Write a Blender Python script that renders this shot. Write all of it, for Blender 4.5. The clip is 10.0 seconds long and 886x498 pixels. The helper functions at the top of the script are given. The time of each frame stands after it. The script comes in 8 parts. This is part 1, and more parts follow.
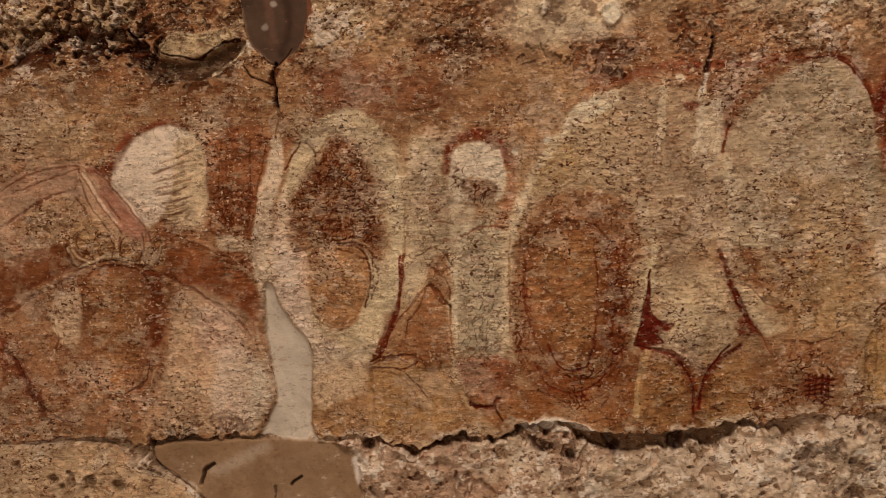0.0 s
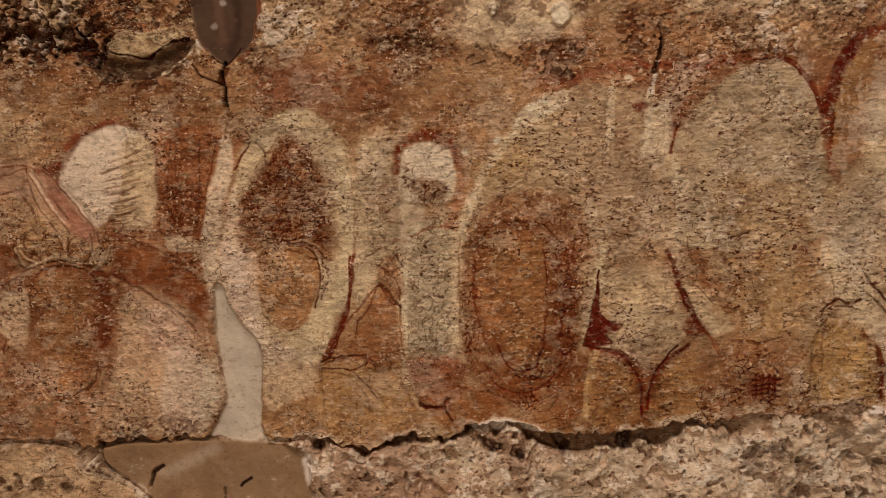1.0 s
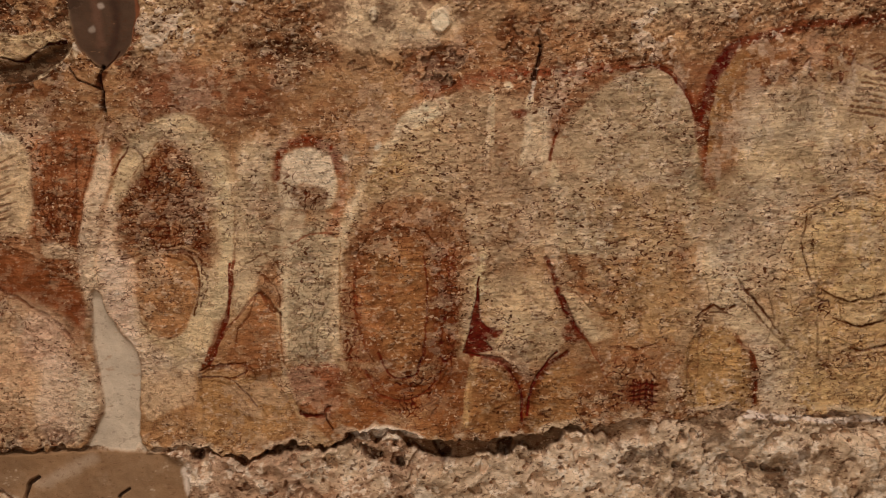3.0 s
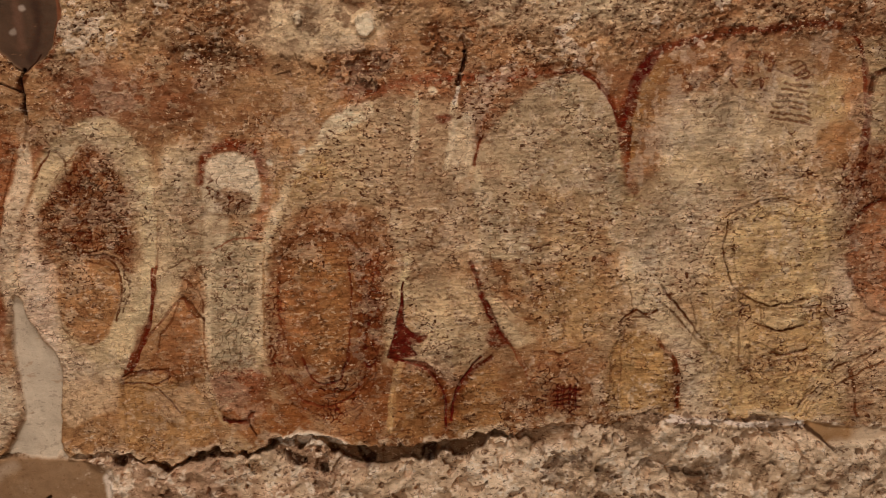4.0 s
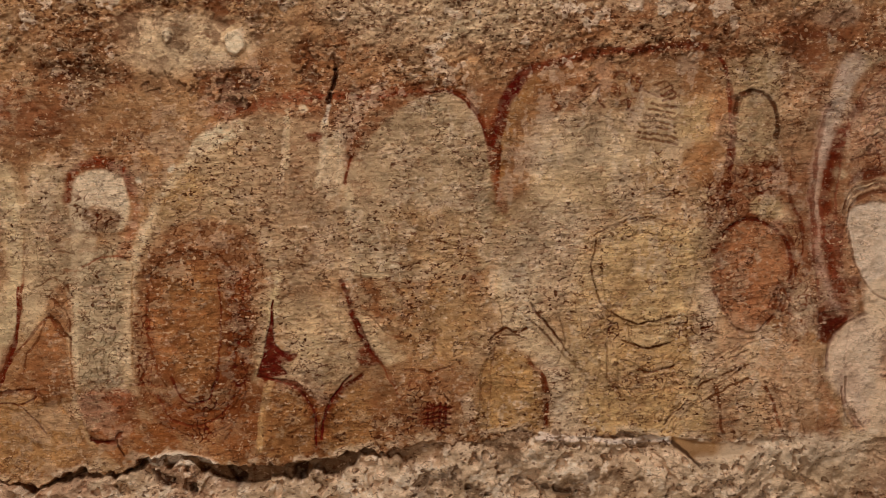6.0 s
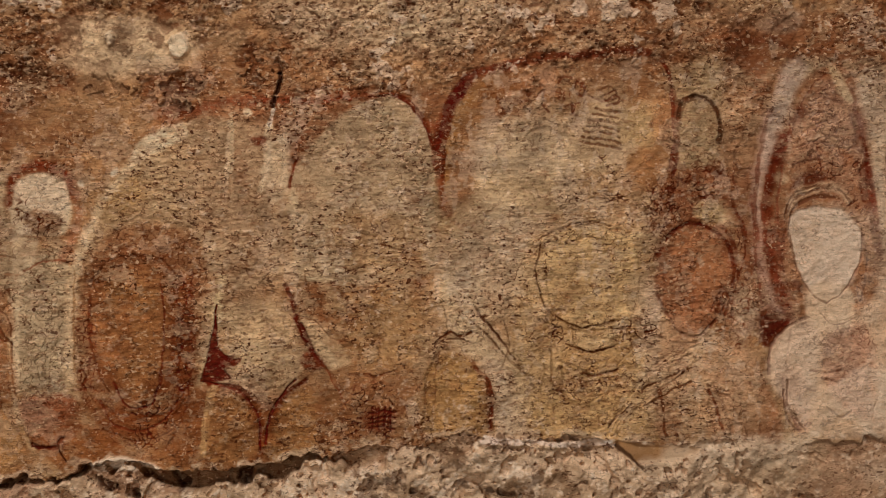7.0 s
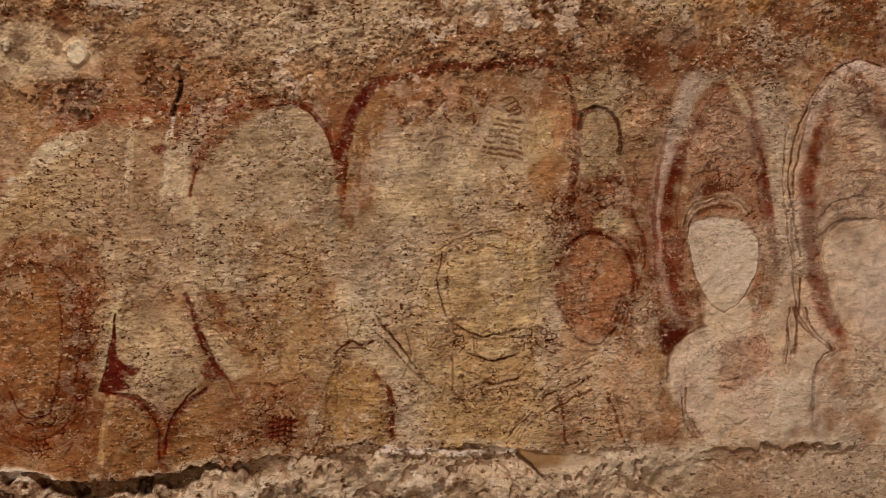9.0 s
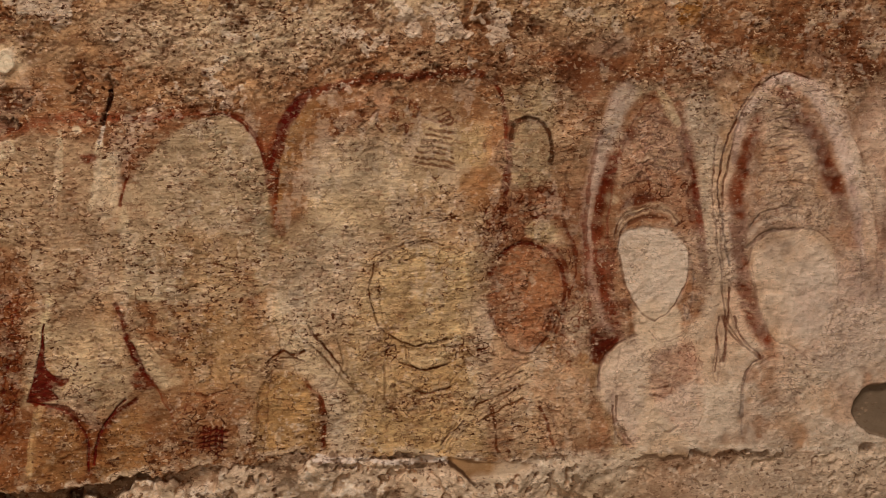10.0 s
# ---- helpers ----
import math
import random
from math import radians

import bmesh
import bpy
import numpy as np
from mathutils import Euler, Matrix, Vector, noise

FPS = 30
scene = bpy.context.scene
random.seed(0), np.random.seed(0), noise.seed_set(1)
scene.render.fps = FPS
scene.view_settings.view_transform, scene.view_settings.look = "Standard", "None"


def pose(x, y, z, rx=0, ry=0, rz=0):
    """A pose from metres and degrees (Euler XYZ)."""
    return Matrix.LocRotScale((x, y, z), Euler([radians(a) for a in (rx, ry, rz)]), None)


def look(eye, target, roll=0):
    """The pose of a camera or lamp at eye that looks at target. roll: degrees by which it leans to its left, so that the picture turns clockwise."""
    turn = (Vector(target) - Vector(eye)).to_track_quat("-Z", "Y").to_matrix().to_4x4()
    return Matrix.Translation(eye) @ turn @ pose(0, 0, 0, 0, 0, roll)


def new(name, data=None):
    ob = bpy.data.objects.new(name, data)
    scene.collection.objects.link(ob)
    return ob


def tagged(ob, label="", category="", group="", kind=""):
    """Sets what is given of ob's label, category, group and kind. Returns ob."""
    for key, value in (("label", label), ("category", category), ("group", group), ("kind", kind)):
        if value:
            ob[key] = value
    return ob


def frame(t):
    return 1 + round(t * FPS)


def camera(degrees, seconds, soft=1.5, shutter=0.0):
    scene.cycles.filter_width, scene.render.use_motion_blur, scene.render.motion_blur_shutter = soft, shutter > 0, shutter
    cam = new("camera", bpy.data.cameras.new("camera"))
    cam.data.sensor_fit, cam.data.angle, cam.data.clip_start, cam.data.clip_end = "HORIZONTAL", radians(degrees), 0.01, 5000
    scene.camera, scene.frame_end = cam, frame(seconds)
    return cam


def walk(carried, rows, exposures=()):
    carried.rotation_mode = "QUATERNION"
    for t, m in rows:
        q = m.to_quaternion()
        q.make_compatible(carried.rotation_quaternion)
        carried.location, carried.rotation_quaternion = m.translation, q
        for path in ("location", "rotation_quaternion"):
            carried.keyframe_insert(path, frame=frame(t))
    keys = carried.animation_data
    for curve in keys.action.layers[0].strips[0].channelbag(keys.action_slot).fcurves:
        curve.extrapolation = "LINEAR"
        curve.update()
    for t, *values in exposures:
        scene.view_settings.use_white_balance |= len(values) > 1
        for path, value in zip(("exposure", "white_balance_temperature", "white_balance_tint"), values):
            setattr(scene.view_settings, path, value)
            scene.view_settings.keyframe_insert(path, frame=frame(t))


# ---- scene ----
cam = camera(50.0, 10.0, soft=0.75)
PATH = [
    (0, (0.163, -0.25, 1.51), (-0.067, 1.736, 1.499), -1.6),
    (0.5, (0.193, -0.244, 1.512), (-0.019, 1.744, 1.498), -1.6),
    (1, (0.227, -0.24, 1.511), (0.036, 1.751, 1.497), -1.6),
    (1.5, (0.271, -0.232, 1.497), (0.108, 1.762, 1.496), -1.6),
    (2, (0.308, -0.227, 1.504), (0.16, 1.768, 1.497), -1.6),
    (2.5, (0.338, -0.224, 1.506), (0.211, 1.772, 1.501), -1.6),
    (4, (0.487, -0.214, 1.511), (0.436, 1.785, 1.51), -1.6),
    (4.5, (0.534, -0.212, 1.512), (0.5, 1.788, 1.514), -1.6),
    (5, (0.586, -0.212, 1.522), (0.572, 1.788, 1.525), -1.6),
    (5.5, (0.628, -0.212, 1.529), (0.634, 1.788, 1.533), -1.6),
    (6, (0.679, -0.214, 1.529), (0.701, 1.785, 1.54), -1.6),
    (7.5, (0.781, -0.219, 1.53), (0.866, 1.779, 1.546), -1.6),
    (8, (0.816, -0.222, 1.537), (0.916, 1.776, 1.546), -1.6),
    (8.5, (0.844, -0.224, 1.54), (0.957, 1.773, 1.552), -1.6),
    (9, (0.885, -0.229, 1.543), (1.016, 1.767, 1.559), -1.5),
    (9.5, (0.923, -0.235, 1.55), (1.081, 1.759, 1.566), -1.5),
    (10, (0.975, -0.244, 1.561), (1.156, 1.748, 1.575), -1.5),
]
walk(cam, [(t, look(eye, target, roll)) for t, eye, target, roll in PATH])


# ---- light ----
world = bpy.data.worlds.new("sky")
scene.world = world
world.use_nodes = True
sky = world.node_tree.nodes.new("ShaderNodeTexSky")
sky.sky_type, sky.sun_disc = "NISHITA", False
sky.sun_elevation, sky.sun_rotation = radians(40), radians(200)
world.node_tree.links.new(sky.outputs[0], world.node_tree.nodes["Background"].inputs[0])
world.node_tree.nodes["Background"].inputs[1].default_value = 0.1


def added_area_light(name, m, width, height, watts, colour):
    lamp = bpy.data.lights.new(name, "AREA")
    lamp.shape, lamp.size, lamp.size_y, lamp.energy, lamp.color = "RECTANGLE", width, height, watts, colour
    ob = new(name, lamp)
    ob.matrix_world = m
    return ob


# lamps at an unseen, assumed skylight and doorway, added to light the mural
added_area_light("assumed_skylight_lamp", pose(0.4, -0.55, 4.62), 4.0, 0.8, 165, (1.0, 0.99, 0.97))
added_area_light("assumed_doorway_fill", look((-2.3, -4.9, 1.6), (0.4, 1.7, 1.5)), 2.0, 2.2, 80, (1.0, 0.99, 0.97))

# ---- materials ----
WALL = 1.7            # the wall's face; relief rises towards smaller y
STEP = 0.0017
U0, U1, Z0, Z1 = -1.10, 2.17, 0.94, 2.13


def surface(name, rough, grain, comb, pits, lines, flecks, relief):
    """Old plaster whose pigment comes with the mesh, with how rugged it is as alpha; brush comb,
    pits, hairlines, pale chips and relief by noise, in metres."""
    m = bpy.data.materials.new(name)
    m.use_nodes = True
    n, link = m.node_tree.nodes, m.node_tree.links.new
    bsdf = n["Principled BSDF"]
    pig = n.new("ShaderNodeVertexColor")
    pig.layer_name = "pigment"
    where = n.new("ShaderNodeNewGeometry")
    rugged = pig.outputs["Alpha"]

    def noise(scale, detail, shift=0.0, rough=.6):
        mp = n.new("ShaderNodeMapping")
        mp.inputs["Scale"].default_value = scale
        mp.inputs["Location"].default_value = (shift, shift, shift)
        link(where.outputs["Position"], mp.inputs["Vector"])
        t = n.new("ShaderNodeTexNoise")
        t.inputs["Scale"].default_value, t.inputs["Detail"].default_value, t.inputs["Roughness"].default_value = 1, detail, rough
        link(mp.outputs[0], t.inputs["Vector"])
        return t.outputs["Fac"]

    def ramp(fac, lo, hi, a, b, smooth=True):
        r = n.new("ShaderNodeMapRange")
        r.interpolation_type = "SMOOTHSTEP" if smooth else "LINEAR"
        r.inputs["From Min"].default_value, r.inputs["From Max"].default_value = lo, hi
        r.inputs["To Min"].default_value, r.inputs["To Max"].default_value = a, b
        link(fac, r.inputs["Value"])
        return r.outputs[0]

    def maths(kind, *terms):
        k = n.new("ShaderNodeMath")
        k.operation = kind
        for i, t in enumerate(terms):
            if isinstance(t, (int, float)):
                k.inputs[i].default_value = t
            else:
                link(t, k.inputs[i])
        return k.outputs[0]

    def mixed(fac, colour, onto):
        k = n.new("ShaderNodeMix")
        k.data_type = "RGBA"
        k.inputs[7].default_value = (*colour, 1)
        link(fac, k.inputs[0]), link(onto, k.inputs[6])
        return k.outputs[2]

    region = noise((9, 9, 11), 4, 3.1)
    combed = noise((21, 21, 165), 3, 0, .6)
    pores = noise((95, 95, 150), 3, 7.7, .5)
    strands = noise((58, 58, 84), 2, 1.9, .45)
    chips = noise((105, 105, 140), 2, 5.3, .5)
    lumps = noise((48, 48, 62), 5, 2.2, .62)
    sand = noise((420, 420, 520), 2, 0.4)
    scaled = noise((34, 34, 52), 7, 8.8, .72)

    hole = maths("MULTIPLY", ramp(noise((52, 52, 66), 1, 6.1), .235, .265, 1, 0), rugged)
    pit = maths("MULTIPLY", ramp(maths("SUBTRACT", pores, maths("MULTIPLY", ramp(region, .35, .65, -.05, .05), .8)), .325, .40, 1, 0), rugged)
    pit = maths("MAXIMUM", pit, hole)
    thin = maths("ABSOLUTE", maths("SUBTRACT", strands, .5))
    line = maths("MULTIPLY", maths("MULTIPLY", ramp(thin, .014, .042, 1, 0), ramp(lumps, .48, .57, 0, 1)), rugged)
    chip = maths("MULTIPLY", ramp(maths("ADD", chips, maths("MULTIPLY", ramp(region, .35, .65, -.05, .05), .8)), .622, .685, 0, 1), rugged)
    combing = maths("MULTIPLY", maths("SUBTRACT", combed, .5), maths("MULTIPLY", ramp(noise((6, 6, 9), 3, 4.4), .42, .60, .35, 1.5), ramp(rugged, .1, .6, .3, 1)))
    tone = maths("MULTIPLY", maths("ADD", 1, maths("MULTIPLY", combing, 5 * comb)), ramp(lumps, .3, .7, 1 - grain, 1 + grain, False))
    tone = maths("MULTIPLY", tone, ramp(sand, .3, .7, .93, 1.07, False))
    mix = n.new("ShaderNodeVectorMath")
    mix.operation = "SCALE"
    link(pig.outputs["Color"], mix.inputs[0]), link(tone, mix.inputs["Scale"])
    bared = maths("MULTIPLY", maths("MULTIPLY", ramp(scaled, .515, .575, 0, 1), rugged), .52)
    stain = maths("MULTIPLY", maths("MULTIPLY", ramp(scaled, .40, .47, 1, 0), rugged), .42)
    colour = mixed(maths("MULTIPLY", bared, flecks), (.57, .345, .185), mix.outputs[0])
    colour = mixed(maths("MULTIPLY", stain, lines), (.22, .074, .022), colour)
    colour = mixed(maths("MULTIPLY", line, lines), (.11, .025, .006), colour)
    colour = mixed(maths("MULTIPLY", pit, pits), (.085, .020, .006), colour)
    colour = mixed(maths("MULTIPLY", chip, flecks), (.70, .43, .245), colour)
    link(colour, bsdf.inputs["Base Color"])
    bsdf.inputs["Roughness"].default_value = rough
    bsdf.inputs["Specular IOR Level"].default_value = 0.03
    rise = maths("ADD", maths("MULTIPLY", lumps, maths("ADD", maths("MULTIPLY", rugged, .8), .2)), maths("MULTIPLY", combing, .13))
    rise = maths("ADD", rise, maths("ADD", maths("MULTIPLY", chip, .05), maths("MULTIPLY", bared, .12)))
    rise = maths("SUBTRACT", rise, maths("ADD", maths("MULTIPLY", pit, .05), maths("MULTIPLY", line, .035)))
    rise = maths("ADD", rise, maths("MULTIPLY", sand, .05))
    bump = n.new("ShaderNodeBump")
    bump.inputs["Strength"].default_value, bump.inputs["Distance"].default_value = 1.0, relief
    link(rise, bump.inputs["Height"])
    link(bump.outputs[0], bsdf.inputs["Normal"])
    return m


def plain(name, colour, rough, scale=6, spread=.25):
    """Room surfaces: mottled render, stone or concrete."""
    m = bpy.data.materials.new(name)
    m.use_nodes = True
    n, link = m.node_tree.nodes, m.node_tree.links.new
    where, t, r = n.new("ShaderNodeNewGeometry"), n.new("ShaderNodeTexNoise"), n.new("ShaderNodeValToRGB")
    t.inputs["Scale"].default_value, t.inputs["Detail"].default_value = scale, 8
    r.color_ramp.elements[0].color = (*[c * (1 - spread) for c in colour], 1)
    r.color_ramp.elements[1].color = (*[c * (1 + spread) for c in colour], 1)
    r.color_ramp.elements[0].position, r.color_ramp.elements[1].position = .3, .7
    link(where.outputs["Position"], t.inputs["Vector"]), link(t.outputs["Fac"], r.inputs[0])
    link(r.outputs[0], n["Principled BSDF"].inputs["Base Color"])
    b = n.new("ShaderNodeBump")
    b.inputs["Distance"].default_value = .004
    link(t.outputs["Fac"], b.inputs["Height"]), link(b.outputs[0], n["Principled BSDF"].inputs["Normal"])
    n["Principled BSDF"].inputs["Roughness"].default_value = rough
    return m


FRESCO = surface("fresco_plaster", .85, .14, .15, .95, .8, .9, .013)
ROUGH = surface("broken_render", .95, .20, .06, .7, .45, .45, .008)
MORTAR = surface("smooth_mortar", .8, .06, .03, .25, .1, .0, .0015)
RENDER = plain("old_render", (.30, .20, .12), .9)
STONE = plain("stone_paving", (.22, .19, .15), .7, 9)
CONCRETE = plain("concrete", (.30, .28, .25), .9, 4)

# ---- the unseen room round the wall, assumed ----


def box(name, x0, x1, y0, y1, z0, z1, material, label):
    bm = bmesh.new()
    bmesh.ops.create_cube(bm, size=1)
    for v in bm.verts:
        v.co = (x0 + (x1 - x0) * (v.co.x + .5), y0 + (y1 - y0) * (v.co.y + .5), z0 + (z1 - z0) * (v.co.z + .5))
    bmesh.ops.bevel(bm, geom=bm.edges[:], offset=.004, segments=1, affect="EDGES")
    me = bpy.data.meshes.new(name)
    bm.to_mesh(me)
    bm.free()
    me.materials.append(material)
    return tagged(new(name, me), label, "wall" if "wall" in name else name.split("_")[0], "", "structure")


XW, XE, YS, TOP = -4.0, 5.5, -5.0, 4.5
box("floor", XW - .4, XE + .4, YS - .4, WALL + .5, -.2, 0, STONE, "worn grey-brown stone floor of the chamber")
# the unseen ceiling has a long skylight opening, added for the lamp
box("ceiling_a", XW - .4, -1.6, YS - .4, WALL + .5, TOP, TOP + .2, CONCRETE, "unseen plain grey concrete ceiling beside an assumed skylight")
box("ceiling_b", 2.4, XE + .4, YS - .4, WALL + .5, TOP, TOP + .2, CONCRETE, "unseen plain grey concrete ceiling beside an assumed skylight")
box("ceiling_c", -1.6, 2.4, YS - .4, -.95, TOP, TOP + .2, CONCRETE, "unseen plain grey concrete ceiling beside an assumed skylight")
box("ceiling_d", -1.6, 2.4, -.15, WALL + .5, TOP, TOP + .2, CONCRETE, "unseen plain grey concrete ceiling beside an assumed skylight")
box("wall_north_core", U0, U1, WALL + .06, WALL + .5, Z0, Z1, RENDER, "brown masonry core behind the painted plaster")
box("wall_north_a", XW, U0, WALL, WALL + .5, 0, TOP, RENDER, "old brown rendered wall beside the mural")
box("wall_north_b", U1, XE, WALL, WALL + .5, 0, TOP, RENDER, "old brown rendered wall beside the mural")
box("wall_north_c", U0, U1, WALL, WALL + .5, Z1, TOP, RENDER, "old brown rendered wall above the mural")
box("wall_north_d", U0, U1, WALL, WALL + .5, 0, Z0, RENDER, "old brown rendered wall below the mural")
box("wall_east", XE, XE + .4, YS, WALL + .5, 0, TOP, RENDER, "old brown rendered side wall")
box("wall_west", XW - .4, XW, YS, WALL + .5, 0, TOP, RENDER, "old brown rendered side wall")
# unseen south wall with a doorway, added for the fill lamp
box("wall_south_a", XW - .4, -3.4, YS - .4, YS, 0, TOP, RENDER, "unseen old brown rendered wall beside an assumed doorway")
box("wall_south_b", -1.2, XE + .4, YS - .4, YS, 0, TOP, RENDER, "unseen old brown rendered wall beside an assumed doorway")
box("wall_south_c", -3.4, -1.2, YS - .4, YS, 2.7, TOP, RENDER, "unseen old brown rendered wall above an assumed doorway")

# ---- the painted wall: a sheet of relief and pigment ----
NU, NZ = round((U1 - U0) / STEP) + 1, round((Z1 - Z0) / STEP) + 1
us, zs = U0 + STEP * np.arange(NU), Z0 + STEP * np.arange(NZ)
rng = np.random.default_rng(7)


def grain_field(su, sz):
    """Smooth noise of unit spread over the sheet, with features about su by sz metres."""
    def taps(v, size):
        p = v / size + 2.0
        i = np.floor(p).astype(int)
        f = p - i
        return i, ((1 - f) ** 3 / 6, (3 * f ** 3 - 6 * f ** 2 + 4) / 6, (-3 * f ** 3 + 3 * f ** 2 + 3 * f + 1) / 6, f ** 3 / 6)
    iu, wu = taps(us - U0, su)
    iz, wz = taps(zs - Z0, sz)
    knots = rng.standard_normal((iz[-1] + 4, iu[-1] + 4)).astype(np.float32)
    rows = sum(knots[:, iu - 1 + k] * wu[k].astype(np.float32) for k in range(4))
    out = sum(rows[iz - 1 + k] * wz[k].astype(np.float32)[:, None] for k in range(4))
    return out / out.std()


def fractal(s, octaves, gain=.6, flat=1.0):
    out = sum(gain ** k * grain_field(s / 2 ** k, flat * s / 2 ** k) for k in range(octaves))
    return out / out.std()


def ease(x, lo, hi):
    t = np.clip((x - lo) / (hi - lo), 0, 1)
    return t * t * (3 - 2 * t)


def hue(code):
    """Pigment from a hex colour, as linear reflectance."""
    c = np.array([int(code[k:k + 2], 16) / 255 for k in (0, 2, 4)])
    c = np.where(c < .04045, c / 12.92, ((c + .055) / 1.055) ** 2.4)
    grey = c @ (.3, .6, .1) * np.array((1.60, .85, .48))
    k = .2 * min(1, c @ (.3, .6, .1) / .12)
    return (((1 - k) * c + k * grey) * (1.28, 1.22, 1.29)).astype(np.float32)


UU, ZZ = (a.astype(np.float32) for a in np.meshgrid(us, zs))
wob = [fractal(.03, 3) for _ in range(2)]
big, mid, small, tiny = fractal(.35, 4), fractal(.06, 4), fractal(.02, 3), fractal(.008, 2)
WU, WZ = UU + .0016 * wob[0] + .0005 * tiny, ZZ + .0016 * wob[1] - .0005 * np.roll(tiny, 61, 1)
wear_a, wear_b = fractal(.05, 5, .75), fractal(.025, 4, .8)
streaks = fractal(.03, 3, .7, .14)
swirl = [grain_field(k, k) for k in (.0055, .0068, .0085)]
hairs, worms, worm_b = fractal(.022, 3, .6), grain_field(.0075, .0055), grain_field(.010, .0075)
dash, dash_b, fleck = fractal(.012, 3, .8, .28), grain_field(.007, .0023), grain_field(.0036, .0029)

ink = np.empty((NZ, NU, 3), np.float32)
ink[:] = hue("946c42")
height = (.0022 * big + .0012 * mid).astype(np.float32)
PARTS = [("plaster_ground", "weathered tan and red-brown painted plaster", FRESCO)]
HOST, WITHIN = [0], {}          # painted shapes that belong to a halo
owner = np.zeros((NZ, NU), np.int16)
calm = (1 - .45 * ease(UU, 1.3, 1.7) * (1 - ease(ZZ, 1.8, 1.9))).astype(np.float32)   # how rugged the plaster has stayed or become


def lay(where, mask, code):
    m = mask[..., None]
    ink[where] = ink[where] * (1 - m) + hue(code) * m


everywhere = (slice(None), slice(None))
lay(everywhere, .55 * ease(big + .5 * mid, -.2, 1.6), "ab8a5c")
lay(everywhere, .6 * ease(-big + .6 * mid, .2, 1.8), "7c4826")
lay(everywhere, .45 * ease(mid + .8 * small, .4, 1.8), "b0946a")


def curve(points, closed):
    """Points on a smooth curve through the given ones."""
    p = np.array(points, np.float32)
    n = len(p)
    q = np.vstack([p[-1], p, p[0], p[1]]) if closed else np.vstack([2 * p[0] - p[1], p, 2 * p[-1] - p[-2]])
    out = []
    for i in range(n if closed else n - 1):
        a, b, c, d = q[i:i + 4]
        for t in np.arange(4) / 4:
            out.append(.5 * (2 * b + (c - a) * t + (2 * a - 5 * b + 4 * c - d) * t * t + (3 * b - a - 3 * c + d) * t ** 3))
    return np.array(out if closed else out + [p[-1]])


def window(c, margin):
    i0, i1 = np.searchsorted(us, (c[:, 0].min() - margin, c[:, 0].max() + margin))
    j0, j1 = np.searchsorted(zs, (c[:, 1].min() - margin, c[:, 1].max() + margin))
    return slice(j0, j1), slice(i0, i1)


def reach(c, where, closed):
    """Distance from the curve over a window; inside a closed one it is negative."""
    x, z = WU[where], WZ[where]
    best = np.full(x.shape, 9.0, np.float32)
    inside = np.zeros(x.shape, bool)
    for a, b in zip(c, np.roll(c, -1, 0) if closed else c[1:]):
        e = b - a
        t = np.clip(((x - a[0]) * e[0] + (z - a[1]) * e[1]) / max(float(e @ e), 1e-9), 0, 1)
        best = np.minimum(best, (x - a[0] - t * e[0]) ** 2 + (z - a[1] - t * e[1]) ** 2)
        if closed and a[1] != b[1]:
            inside ^= ((a[1] > z) != (b[1] > z)) & (x < a[0] + (z - a[1]) * e[0] / e[1])
    best = np.sqrt(best)
    return np.where(inside, -best, best) if closed else best


def faded(where, worn):
    """What wear has left of a coat of paint, 0 to 1."""
    n = .4 * wear_a[where] + .5 * wear_b[where] + .45 * dash[where] + .35 * streaks[where]
    return 1 - ease(n + .12 * fleck[where], 1.7 - 2.0 * worn, 2.3 - 2.0 * worn) * (.35 + .4 * worn)


def claim(name, points, label="", rough=0):
    c = curve(points, True)
    where = window(c, .01)
    if owner[where].size:
        PARTS.append((name, label, ROUGH if rough else MORTAR if name.startswith("mortar") else FRESCO))
        if name in ("halo", "mandorla"):
            HOST[0] = len(PARTS) - 1
        elif name in ("curved_band", "small_dome", "plaster_flake"):
            HOST[0] = 0
        elif name in ("crown", "oval", "halo_edge", "ball_mark") and HOST[0]:
            WITHIN[len(PARTS) - 1] = HOST[0]
        owner[where][reach(c, where, True) < 0] = len(PARTS) - 1


def fill(name, code, strength, points, edge=.005, worn=.3, label="", smooth=0):
    c = curve(points, True)
    where = window(c, 2 * edge)
    if not owner[where].size:
        return
    d = reach(c, where, True)
    lay(where, strength * ease(-d, -edge, edge) * faded(where, .62 * worn), code)
    if smooth:
        calm[where] *= 1 - smooth * ease(-d, -edge, edge)
    if name:
        claim(name, points, label)


def stroke(code, width, strength, points, worn=.3):
    c = curve(points, False)
    where = window(c, 2 * width)
    d = reach(c, where, False) * (1 + .15 * wear_b[where])
    body = ease(-d, -1.15 * width, -.05 * width) if width >= .012 else ease(-d, -.85 * width, -.4 * width)
    left = body * faded(where, .5 * worn)
    lay(where, min(1, 1.15 * strength) * left, code)
    if width < .007:                # thin lines are scored into the plaster
        height[where] -= .0010 * left


def curls(code, scale, strength, points):
    """Fine curling lines of old drawing inside an outline."""
    c = curve(points, True)
    where = window(c, .015)
    d = reach(c, where, True)
    k = swirl[0 if scale < .0135 else 1 if scale < .018 else 2][where] + .2 * small[where]
    line = ease(-np.abs(k), -.46, -.14) * ease(dash[where] + .8 * small[where], -1.0, -.2) + .15 * ease(k, .5, 1.4)
    left = np.minimum(line, 1) * ease(-d, -.014, .012) * faded(where, .3)
    lay(where, min(1, 1.5 * strength) * left, code)
    height[where] -= .0006 * left


